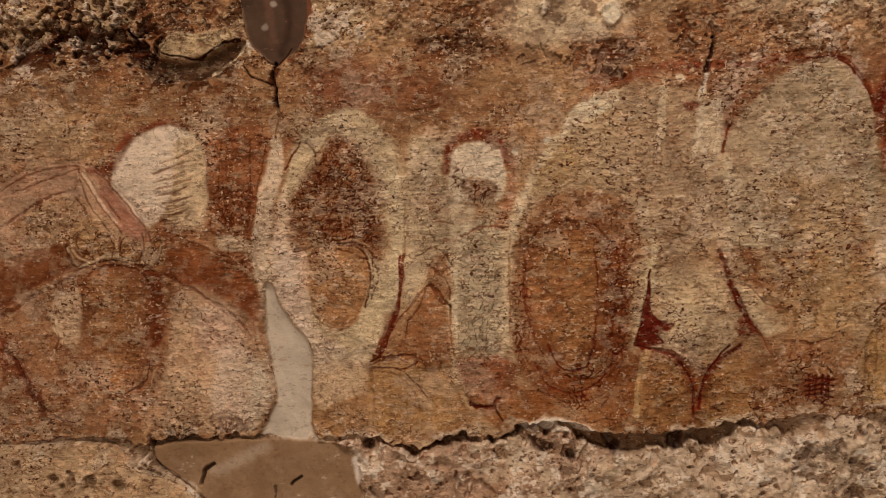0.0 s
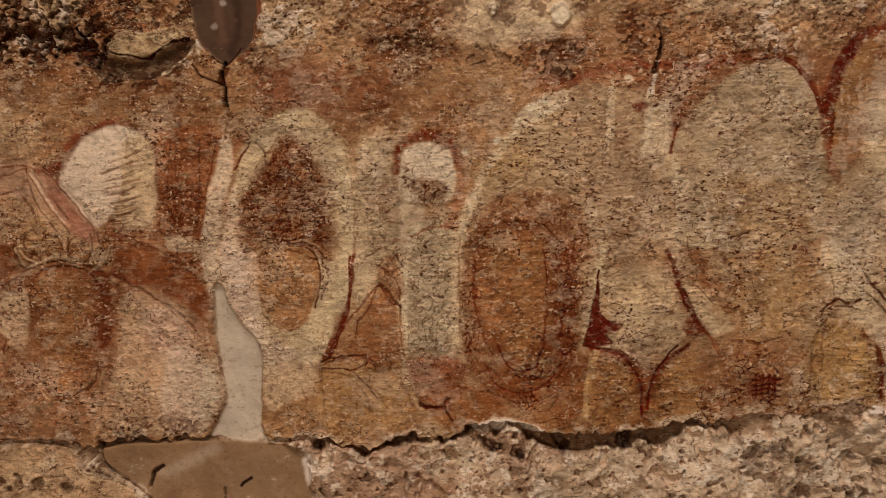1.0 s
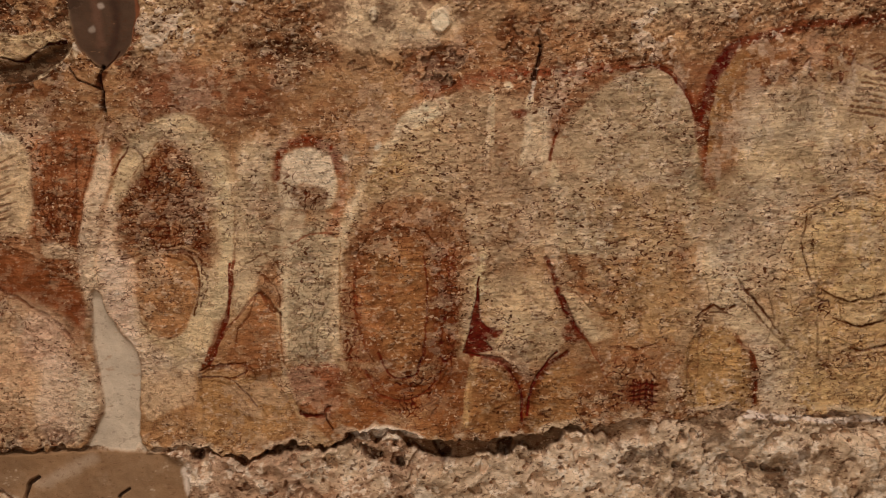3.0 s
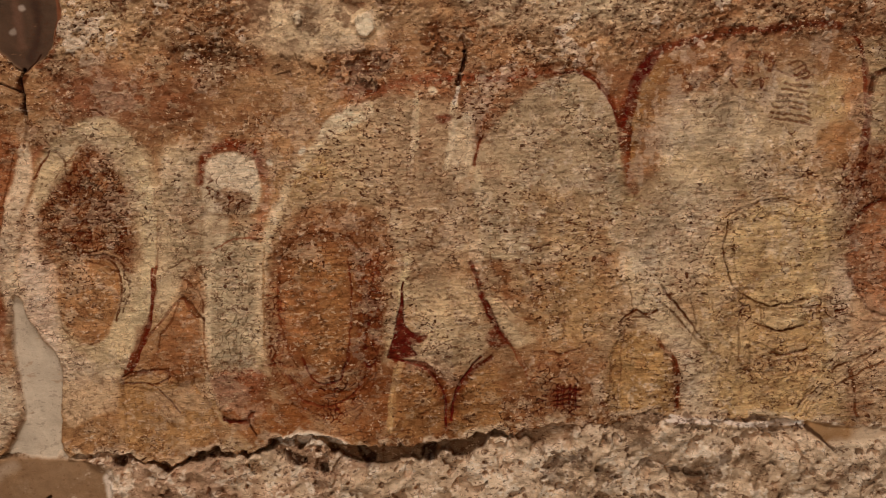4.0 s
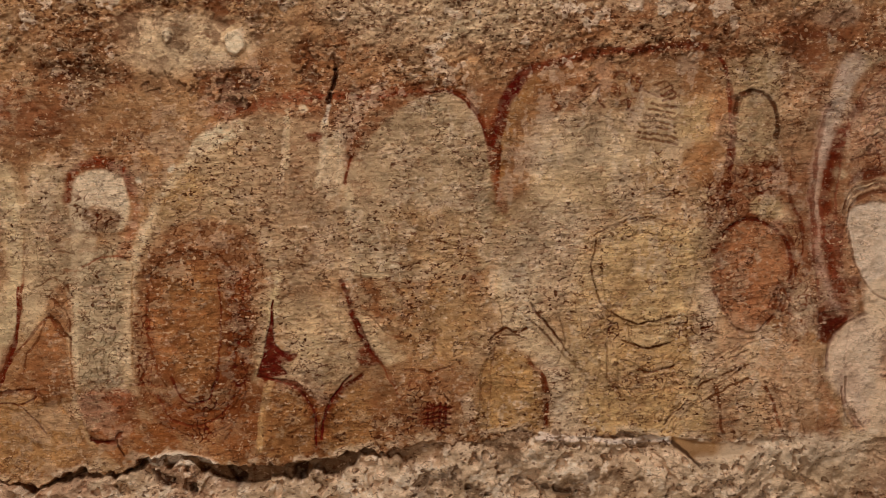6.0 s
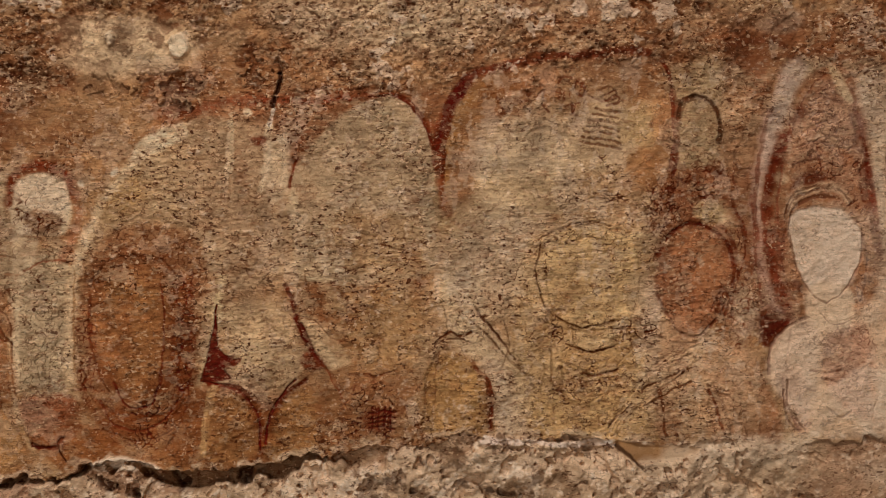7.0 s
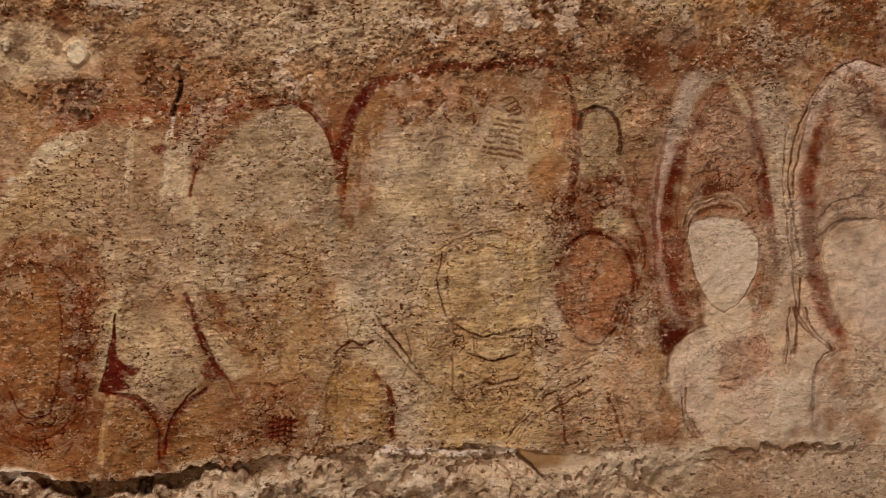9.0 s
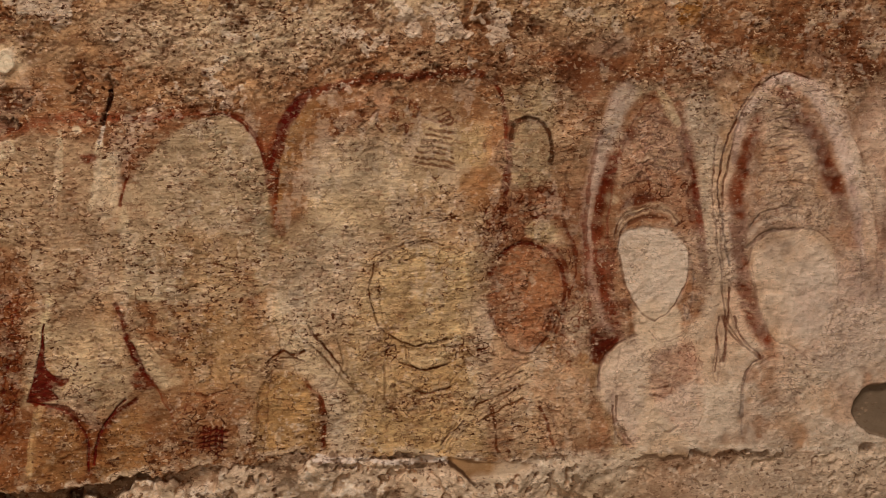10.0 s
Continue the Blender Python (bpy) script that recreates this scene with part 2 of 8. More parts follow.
def hatch(code, strength, count, corners):
    """Short slanting strokes down a four-cornered field."""
    a, b, c, d = [np.array(p) for p in corners]
    for k in range(count):
        t = (k + .5) / count
        p, q = a + (d - a) * t, b + (c - b) * t
        s, e = rng.uniform(0, .25), rng.uniform(.7, 1)
        p, q = p + (q - p) * s + (0, rng.uniform(-.010, -.003)), p + (q - p) * e + (0, rng.uniform(0, .008))
        bend = (p + q) / 2 + rng.uniform(-.003, .003, 2)
        stroke(code, .0036, .9 * strength, [p, bend, q], .4)


def press(depth, points, edge=.005, flat=0):
    c = curve(points, True)
    where = window(c, 2 * edge)
    m = ease(-reach(c, where, True), -edge, edge)
    if flat:
        height[where] += m * (depth + .0012 * mid[where] - height[where])
    else:
        height[where] += depth * m


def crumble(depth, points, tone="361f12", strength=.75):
    """Plaster fallen away in crumbs inside an outline, the hollows toned darker."""
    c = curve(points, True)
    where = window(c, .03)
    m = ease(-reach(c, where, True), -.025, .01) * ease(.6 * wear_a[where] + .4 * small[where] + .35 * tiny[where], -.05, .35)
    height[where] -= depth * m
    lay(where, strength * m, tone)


def groove(depth, width, points):
    c = curve(points, False)
    where = window(c, 3 * width)
    height[where] += depth * ease(-reach(c, where, False), -1.3 * width, -.3 * width)


def lower_edge(points):
    """The plaster's broken lower edge, the gap under it and the rough render below."""
    p = np.array(points)
    p = p[np.argsort(p[:, 0])]
    line = np.interp(us, p[:, 0], p[:, 1]).astype(np.float32)[None] + .004 * small + .003 * mid + .0018 * tiny
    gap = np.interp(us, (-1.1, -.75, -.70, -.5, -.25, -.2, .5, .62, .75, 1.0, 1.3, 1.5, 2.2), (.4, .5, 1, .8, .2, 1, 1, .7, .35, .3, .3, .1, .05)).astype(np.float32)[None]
    below = line - ZZ
    out = ease(below, 0, .004)
    lumps, pits, holes = fractal(.09, 4, .6), fractal(.02, 3, .75), fractal(.013, 2)
    rough = .004 + .0085 * lumps + .0014 * pits + .0004 * tiny - .012 * ease(-holes + .5 * mid, .9, 1.5)
    rough *= 1 - .7 * ease(UU, 1.42, 1.6)
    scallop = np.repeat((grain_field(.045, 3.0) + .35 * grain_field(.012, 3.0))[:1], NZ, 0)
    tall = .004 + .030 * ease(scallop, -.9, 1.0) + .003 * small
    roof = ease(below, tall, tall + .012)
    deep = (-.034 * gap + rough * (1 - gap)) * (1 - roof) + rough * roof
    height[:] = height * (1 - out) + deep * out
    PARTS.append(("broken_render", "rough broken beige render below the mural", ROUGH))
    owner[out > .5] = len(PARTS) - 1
    lay(everywhere, out * .92, "a88e6c")
    lay(everywhere, out * .7 * ease(mid + .6 * pits, -.1, 1.4), "b89e7c")
    lay(everywhere, out * .6 * ease(-mid + .7 * small, .7, 2.0), "7a5a38")
    lay(everywhere, out * .5 * ease(big + .6 * lumps + .4 * small, .5, 1.5), "88583a")
    lay(everywhere, out * .6 * ease(wear_b + .5 * fleck, .6, 1.6), "ccb898")
    lay(everywhere, out * .6 * ease(-wear_a + .4 * small, 1.0, 1.9), "4c3826")
    # gap floor: earth brown, darkened to stand in for shade under the edge
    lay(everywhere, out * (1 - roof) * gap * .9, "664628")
    lip = ease(-np.abs(below + .006), -.012, -.002) * ease(small + .5 * mid + .4 * tiny, -.1, .7)
    lay(everywhere, lip * .6, "b69e7c")


# ---- painting begins ----
# washes over the upper band
fill('', '7a4f2c', 0.55, [(-1.050, 1.934), (-0.766, 1.908), (-0.490, 1.883), (-0.271, 1.872), (-0.034, 1.849), (0.151, 1.829), (0.080, 1.763), (-0.155, 1.767), (-0.395, 1.795), (-0.642, 1.799), (-0.897, 1.829), (-1.053, 1.823)], edge=0.03, worn=0.5)
fill('', '92744e', 0.6, [(-0.314, 2.051), (0.087, 2.028), (0.404, 2.010), (0.402, 1.942), (0.084, 1.936), (-0.149, 1.948), (-0.318, 1.933)], edge=0.03, worn=0.5)
fill('', 'b0966e', 0.8, [(0.064, 2.030), (0.247, 2.019), (0.325, 1.980), (0.324, 1.935), (0.221, 1.912), (0.118, 1.911), (0.050, 1.961)], edge=0.02, worn=0.35, smooth=0.55)
fill('', '7d4c26', 0.6, [(-0.147, 2.030), (-0.006, 2.022), (0.086, 1.982), (0.038, 1.938), (-0.102, 1.957)], edge=0.03, worn=0.4)
fill('', '8e6038', 0.5, [(0.313, 1.947), (0.534, 1.946), (0.823, 1.941), (0.820, 1.842), (0.532, 1.856), (0.332, 1.843)], edge=0.03, worn=0.5)
fill('', '7c4a2e', 0.55, [(-0.343, 1.899), (-0.151, 1.878), (-0.035, 1.814), (-0.154, 1.773), (-0.322, 1.792), (-0.356, 1.852)], edge=0.03, worn=0.5)
fill('', '74402c', 0.4, [(-0.318, 1.910), (-0.222, 1.917), (-0.176, 1.844), (-0.249, 1.800), (-0.321, 1.827)], edge=0.03, worn=0.4)
fill('', '957650', 0.7, [(-1.053, 1.817), (-0.949, 1.819), (-0.859, 1.796), (-0.836, 1.716), (-0.927, 1.695), (-1.058, 1.687)], edge=0.03, worn=0.4)
# plain shapes beside the crack
fill('', '8e5a38', 0.6, [(-1.057, 1.700), (-0.772, 1.702), (-0.444, 1.773), (-0.441, 1.463), (-0.483, 1.296), (-0.660, 1.202), (-0.916, 1.204), (-1.073, 1.205)], edge=0.03, worn=0.35)
fill('curved_band', '9a7252', 0.95, [(-1.059, 1.644), (-0.979, 1.691), (-0.887, 1.708), (-0.798, 1.690), (-0.712, 1.590), (-0.682, 1.541), (-0.720, 1.518), (-0.783, 1.550), (-0.851, 1.631), (-0.942, 1.622), (-1.062, 1.545)], label='faded pink curved band of paint', worn=0.25, smooth=0.5)
fill('', 'a27e56', 0.7, [(-1.009, 1.562), (-0.955, 1.610), (-0.890, 1.639), (-0.839, 1.619), (-0.828, 1.545), (-0.880, 1.534), (-0.958, 1.524)], worn=0.4)
curls('6e4428', 0.016, 0.4, [(-1.009, 1.562), (-0.955, 1.610), (-0.890, 1.639), (-0.839, 1.619), (-0.828, 1.545), (-0.880, 1.534), (-0.958, 1.524)])
fill('pale_dome', 'c0a986', 0.97, [(-0.778, 1.684), (-0.758, 1.728), (-0.707, 1.766), (-0.643, 1.781), (-0.591, 1.761), (-0.568, 1.700), (-0.565, 1.634), (-0.587, 1.562), (-0.649, 1.582), (-0.717, 1.621), (-0.761, 1.647)], worn=0.2, label='pale cream dome shape with red outline', smooth=0.5)
fill('', 'a5804e', 0.75, [(-0.644, 1.733), (-0.587, 1.755), (-0.568, 1.694), (-0.565, 1.622), (-0.587, 1.562), (-0.649, 1.576), (-0.672, 1.650)], worn=0.3)
hatch('6a4424', 0.7, 11, [(-0.694, 1.687), (-0.608, 1.702), (-0.612, 1.563), (-0.687, 1.583)])
stroke('7c3a20', 0.012, 0.75, [(-0.849, 1.692), (-0.792, 1.690), (-0.765, 1.735), (-0.713, 1.772), (-0.643, 1.786)])
stroke('7c4426', 0.008, 0.5, [(-0.643, 1.786), (-0.587, 1.765), (-0.563, 1.700), (-0.560, 1.634)])
fill('curved_band', '704020', 0.95, [(-1.064, 1.477), (-0.971, 1.518), (-0.880, 1.528), (-0.836, 1.496), (-0.895, 1.461), (-0.987, 1.433), (-1.068, 1.379)], label='dark brown diagonal band of paint', worn=0.3, smooth=0.5)
fill('curved_band', '824420', 0.95, [(-0.669, 1.553), (-0.601, 1.521), (-0.503, 1.464), (-0.461, 1.415), (-0.470, 1.332), (-0.555, 1.387), (-0.628, 1.443), (-0.671, 1.468)], label='orange-brown diagonal band of paint', worn=0.3, smooth=0.5)
stroke('5a2c18', 0.006, 0.6, [(-1.041, 1.397), (-0.961, 1.444), (-0.869, 1.485)])
fill('', '8c5028', 0.75, [(-0.556, 1.760), (-0.494, 1.769), (-0.426, 1.760), (-0.435, 1.677), (-0.462, 1.595), (-0.472, 1.463), (-0.527, 1.477), (-0.562, 1.562), (-0.562, 1.658)], worn=0.35)
curls('64341a', 0.013, 0.55, [(-0.557, 1.742), (-0.433, 1.749), (-0.462, 1.583), (-0.476, 1.535), (-0.556, 1.561)])
fill('pale_ring', 'b49468', 0.85, [(-0.544, 1.542), (-0.482, 1.533), (-0.477, 1.509), (-0.539, 1.513)], worn=0.2, label='cream painted ring on the brown band')
hatch('6a4020', 0.5, 4, [(-0.539, 1.507), (-0.487, 1.503), (-0.493, 1.446), (-0.540, 1.453)])
fill('crown', '99703f', 0.6, [(-0.884, 1.485), (-0.877, 1.546), (-0.840, 1.582), (-0.776, 1.586), (-0.700, 1.572), (-0.663, 1.528), (-0.671, 1.468), (-0.715, 1.481), (-0.778, 1.495), (-0.843, 1.478)], label='tan crown shape with fine curling lines', worn=0.3)
curls('5e3a1c', 0.02, 0.6, [(-0.884, 1.485), (-0.877, 1.546), (-0.840, 1.582), (-0.776, 1.586), (-0.700, 1.572), (-0.663, 1.528), (-0.671, 1.468), (-0.715, 1.481), (-0.778, 1.495), (-0.843, 1.478)])
stroke('b59a70', 0.007, 0.6, [(-0.880, 1.522), (-0.862, 1.487), (-0.830, 1.494), (-0.778, 1.505), (-0.721, 1.491), (-0.677, 1.498), (-0.669, 1.535)])
stroke('6a4022', 0.004, 0.6, [(-0.878, 1.510), (-0.856, 1.477), (-0.778, 1.493), (-0.700, 1.476), (-0.667, 1.492)])
fill('', '5e2812', 0.8, [(-0.713, 1.469), (-0.675, 1.462), (-0.667, 1.395), (-0.677, 1.323), (-0.705, 1.311), (-0.703, 1.396)], worn=0.25)
fill('oval', '885430', 0.88, [(-0.855, 1.424), (-0.843, 1.466), (-0.804, 1.483), (-0.747, 1.482), (-0.708, 1.457), (-0.695, 1.396), (-0.702, 1.323), (-0.728, 1.263), (-0.774, 1.215), (-0.815, 1.221), (-0.843, 1.277), (-0.855, 1.350)], label='orange-brown weathered oval of paint', worn=0.25)
stroke('5c3016', 0.004, 0.7, [(-0.851, 1.375), (-0.852, 1.430), (-0.830, 1.472), (-0.779, 1.485), (-0.722, 1.472), (-0.694, 1.420)])
fill('', '9e6436', 0.5, [(-0.818, 1.447), (-0.735, 1.445), (-0.733, 1.324), (-0.779, 1.264), (-0.816, 1.325)], edge=0.02, worn=0.4)
stroke('a8845a', 0.007, 0.6, [(-0.839, 1.264), (-0.819, 1.221), (-0.774, 1.207), (-0.729, 1.226), (-0.707, 1.263)])
fill('', 'b89468', 0.75, [(-0.924, 1.376), (-0.899, 1.424), (-0.860, 1.430), (-0.857, 1.350), (-0.874, 1.301), (-0.912, 1.327)], worn=0.35)
curls('6e4024', 0.012, 0.6, [(-0.932, 1.327), (-0.873, 1.326), (-0.849, 1.277), (-0.851, 1.215), (-0.927, 1.278)])
fill('', '8e5a36', 0.5, [(-1.069, 1.341), (-0.990, 1.328), (-0.928, 1.253), (-0.852, 1.203), (-0.893, 1.118), (-1.077, 1.094)], edge=0.015, worn=0.3)
stroke('5a2e1a', 0.008, 0.6, [(-1.043, 1.329), (-1.005, 1.266), (-0.955, 1.204), (-0.944, 1.155)])
fill('pale_wash', 'b08c64', 0.7, [(-0.641, 1.419), (-0.578, 1.430), (-0.481, 1.368), (-0.446, 1.295), (-0.444, 1.212), (-0.475, 1.134), (-0.625, 1.123), (-0.738, 1.147), (-0.672, 1.250), (-0.656, 1.347)], worn=0.4, edge=0.012, label='pale worn plaster patch')
fill('', '8c5634', 0.6, [(-0.580, 1.370), (-0.469, 1.356), (-0.456, 1.296), (-0.533, 1.285), (-0.594, 1.310)], edge=0.015, worn=0.4)
fill('', '9a6640', 0.5, [(-0.877, 1.216), (-0.697, 1.238), (-0.675, 1.153), (-0.880, 1.124)], edge=0.02, worn=0.4)
# the haloed shape right of the crack
fill('halo', 'b0986c', 0.75, [(-0.399, 1.640), (-0.386, 1.687), (-0.353, 1.755), (-0.273, 1.795), (-0.214, 1.785), (-0.168, 1.720), (-0.147, 1.620), (-0.143, 1.514), (-0.152, 1.420), (-0.178, 1.345), (-0.210, 1.283), (-0.252, 1.269), (-0.336, 1.294), (-0.406, 1.414), (-0.408, 1.533)], label='pale pointed halo with red-brown edge', worn=0.3)
fill('crown', '8c5a32', 0.7, [(-0.389, 1.557), (-0.382, 1.604), (-0.337, 1.668), (-0.287, 1.743), (-0.242, 1.715), (-0.208, 1.634), (-0.194, 1.551), (-0.201, 1.480), (-0.234, 1.499), (-0.281, 1.516), (-0.348, 1.502), (-0.379, 1.509)], label='dark brown pointed crown shape', worn=0.25)
curls('4a1e0c', 0.014, 0.9, [(-0.389, 1.557), (-0.382, 1.604), (-0.337, 1.668), (-0.287, 1.743), (-0.242, 1.715), (-0.208, 1.634), (-0.194, 1.551), (-0.202, 1.433), (-0.218, 1.410), (-0.234, 1.499), (-0.281, 1.516), (-0.348, 1.502), (-0.379, 1.509)])
hatch('4e2814', 0.5, 4, [(-0.329, 1.555), (-0.220, 1.552), (-0.215, 1.516), (-0.330, 1.519)])
fill('oval', '946030', 0.95, [(-0.353, 1.461), (-0.335, 1.500), (-0.281, 1.513), (-0.234, 1.495), (-0.217, 1.445), (-0.231, 1.387), (-0.262, 1.346), (-0.298, 1.338), (-0.334, 1.377), (-0.350, 1.413)], label='ochre weathered oval of paint', worn=0.25)
stroke('5c3418', 0.004, 0.8, [(-0.349, 1.482), (-0.330, 1.507), (-0.281, 1.516), (-0.234, 1.498), (-0.215, 1.445), (-0.227, 1.381)])
fill('', 'c3a47e', 0.85, [(-0.420, 1.558), (-0.393, 1.640), (-0.378, 1.532), (-0.355, 1.472), (-0.352, 1.389), (-0.323, 1.329), (-0.276, 1.293), (-0.301, 1.246), (-0.349, 1.270), (-0.372, 1.330), (-0.419, 1.367), (-0.431, 1.462)], worn=0.3, edge=0.01)
stroke('8a4a2c', 0.012, 0.6, [(-0.415, 1.688), (-0.391, 1.726), (-0.366, 1.746)])
stroke('7a3a1e', 0.007, 0.85, [(-0.143, 1.514), (-0.152, 1.420), (-0.178, 1.345), (-0.214, 1.278)])
fill('', '92643a', 0.8, [(-0.179, 1.315), (-0.142, 1.373), (-0.093, 1.431), (-0.053, 1.383), (-0.050, 1.266), (-0.192, 1.268)], worn=0.3, edge=0.008)
stroke('6a3218', 0.004, 0.7, [(-0.185, 1.315), (-0.142, 1.373), (-0.095, 1.425), (-0.076, 1.395), (-0.047, 1.377)])
fill('ochre_patch', '94683c', 0.85, [(-0.341, 1.115), (-0.339, 1.199), (-0.242, 1.210), (-0.222, 1.263), (-0.145, 1.273), (-0.062, 1.266), (-0.029, 1.196), (-0.019, 1.114), (-0.173, 1.105)], label='ochre painted shape with faint outlines', worn=0.35)
fill('', 'ba9a70', 0.65, [(-0.337, 1.270), (-0.240, 1.269), (-0.230, 1.210), (-0.291, 1.186), (-0.340, 1.175)], worn=0.4)
stroke('5c3a1e', 0.004, 0.6, [(-0.221, 1.263), (-0.218, 1.198), (-0.211, 1.115)])
stroke('5c3a1e', 0.0035, 0.6, [(-0.211, 1.251), (-0.169, 1.238), (-0.111, 1.208), (-0.088, 1.173)])
stroke('64401f', 0.003, 0.6, [(-0.222, 1.269), (-0.168, 1.277), (-0.150, 1.285), (-0.127, 1.267), (-0.133, 1.250), (-0.169, 1.250), (-0.205, 1.257)])
stroke('64401f', 0.003, 0.5, [(-0.127, 1.279), (-0.097, 1.285), (-0.076, 1.267), (-0.086, 1.249), (-0.116, 1.250)])
# the small dome and the strip below it
fill('', 'a08a64', 0.75, [(-0.132, 1.713), (-0.061, 1.722), (-0.047, 1.605), (-0.044, 1.488), (-0.092, 1.454), (-0.141, 1.385), (-0.144, 1.514)], worn=0.45, edge=0.012)
fill('', '9c8a66', 0.75, [(-0.025, 1.546), (0.063, 1.555), (0.065, 1.427), (0.068, 1.311), (0.043, 1.265), (-0.038, 1.290), (-0.041, 1.406)], worn=0.5, edge=0.012)
curls('6e5a3a', 0.016, 0.45, [(-0.135, 1.631), (-0.052, 1.628), (-0.050, 1.488), (-0.115, 1.467)])
curls('5e4c30', 0.014, 0.5, [(-0.026, 1.523), (0.062, 1.543), (0.062, 1.311), (-0.032, 1.301)])
fill('', 'b8a27a', 0.6, [(-0.041, 1.616), (0.006, 1.603), (-0.002, 1.545), (-0.027, 1.476), (-0.035, 1.313), (-0.055, 1.290), (-0.049, 1.523)], worn=0.4)
fill('small_dome', 'bca67e', 0.9, [(-0.047, 1.652), (-0.038, 1.700), (0.015, 1.721), (0.060, 1.699), (0.070, 1.659), (0.064, 1.607), (0.041, 1.596), (-0.018, 1.598), (-0.041, 1.611)], label='small cream dome under a dark red arc', worn=0.25)
fill('', '7c5030', 0.7, [(-0.022, 1.639), (0.019, 1.652), (0.053, 1.625), (0.041, 1.600), (-0.006, 1.598)], worn=0.4)
curls('4e2c18', 0.011, 0.8, [(-0.022, 1.645), (0.019, 1.655), (0.059, 1.630), (0.040, 1.593), (-0.006, 1.594)])
stroke('702c12', 0.014, 0.85, [(-0.051, 1.663), (-0.045, 1.704), (-0.020, 1.730), (0.019, 1.735), (0.055, 1.720), (0.077, 1.676)])
stroke('8a5034', 0.014, 0.5, [(0.077, 1.676), (0.082, 1.635), (0.069, 1.578), (0.051, 1.544)])
fill('', '84502c', 0.6, [(-0.098, 1.443), (-0.074, 1.489), (-0.045, 1.453), (-0.047, 1.395), (-0.070, 1.407)], worn=0.4)
curls('5e3a20', 0.02, 0.55, [(-0.114, 1.513), (-0.044, 1.511), (-0.041, 1.406), (-0.093, 1.431)])
fill('', '8c3f26', 0.5, [(-0.033, 1.266), (0.067, 1.276), (0.065, 1.230), (0.007, 1.207), (-0.034, 1.231)], worn=0.5)
curls('5e2414', 0.013, 0.6, [(-0.039, 1.266), (0.073, 1.311), (0.071, 1.230), (-0.034, 1.219)])
fill('', '935a2c', 0.8, [(-0.017, 1.208), (0.065, 1.218), (0.134, 1.195), (0.167, 1.137), (0.062, 1.114), (-0.012, 1.178)], worn=0.3)
stroke('5e2a16', 0.005, 0.8, [(-0.015, 1.182), (0.006, 1.172), (0.031, 1.177), (0.041, 1.195), (0.046, 1.166)])
stroke('b89a68', 0.008, 0.5, [(-0.053, 1.383), (-0.050, 1.290), (-0.040, 1.219), (-0.012, 1.172)])
# the tall halo with the red triangle
fill('halo', 'a2865c', 0.7, [(0.069, 1.265), (0.070, 1.404), (0.082, 1.520), (0.122, 1.628), (0.182, 1.712), (0.286, 1.802), (0.332, 1.823), (0.421, 1.822), (0.509, 1.801), (0.522, 1.676), (0.507, 1.508), (0.367, 1.455), (0.335, 1.307), (0.295, 1.250)], label='broad tan halo with a pale yellow rim', worn=0.45)
fill('', '9c7c58', 0.6, [(0.309, 1.821), (0.520, 1.800), (0.516, 1.643), (0.501, 1.497), (0.356, 1.455), (0.313, 1.536)], edge=0.03, worn=0.5)
stroke('b09468', 0.014, 0.8, [(0.063, 1.300), (0.061, 1.404), (0.078, 1.520), (0.115, 1.628), (0.182, 1.718), (0.292, 1.805)])
fill('', 'bca880', 0.8, [(0.194, 1.752), (0.229, 1.791), (0.292, 1.811), (0.299, 1.782), (0.251, 1.761), (0.205, 1.740)], worn=0.3)
fill('', 'a87c3a', 0.4, [(0.147, 1.691), (0.205, 1.712), (0.226, 1.665), (0.180, 1.632), (0.134, 1.634)], worn=0.5, edge=0.02)
fill('crown', '86522c', 0.7, [(0.089, 1.462), (0.108, 1.542), (0.145, 1.599), (0.225, 1.613), (0.304, 1.593), (0.336, 1.535), (0.328, 1.444), (0.289, 1.457), (0.256, 1.503), (0.177, 1.540), (0.119, 1.507)], label='faded brown crown shape', worn=0.35, edge=0.015)
curls('5a3016', 0.013, 0.6, [(0.101, 1.496), (0.121, 1.565), (0.168, 1.604), (0.259, 1.606), (0.331, 1.558), (0.335, 1.490), (0.256, 1.515), (0.177, 1.540)])
fill('oval', '8c5a2e', 0.85, [(0.096, 1.415), (0.110, 1.496), (0.154, 1.531), (0.223, 1.534), (0.265, 1.492), (0.271, 1.400), (0.263, 1.320), (0.233, 1.268), (0.193, 1.254), (0.148, 1.281), (0.114, 1.334)], label='large orange-brown weathered oval of paint', worn=0.25)
stroke('6a3417', 0.005, 0.7, [(0.137, 1.322), (0.165, 1.275), (0.198, 1.257), (0.239, 1.274), (0.260, 1.320), (0.271, 1.400)])
fill('', '783f1c', 0.75, [(0.265, 1.492), (0.306, 1.490), (0.310, 1.399), (0.302, 1.308), (0.272, 1.262), (0.269, 1.354)], worn=0.3, edge=0.006)
curls('4c2410', 0.012, 0.7, [(0.265, 1.503), (0.324, 1.513), (0.307, 1.307), (0.272, 1.251)])
curls('5e2c16', 0.012, 0.65, [(0.077, 1.450), (0.111, 1.438), (0.121, 1.345), (0.147, 1.264), (0.090, 1.265), (0.075, 1.358)])
fill('looped_band', '82502a', 0.7, [(0.084, 1.288), (0.124, 1.253), (0.192, 1.234), (0.261, 1.251), (0.301, 1.285), (0.271, 1.205), (0.191, 1.183), (0.123, 1.206)], worn=0.3, label='brown curved looped band of paint')
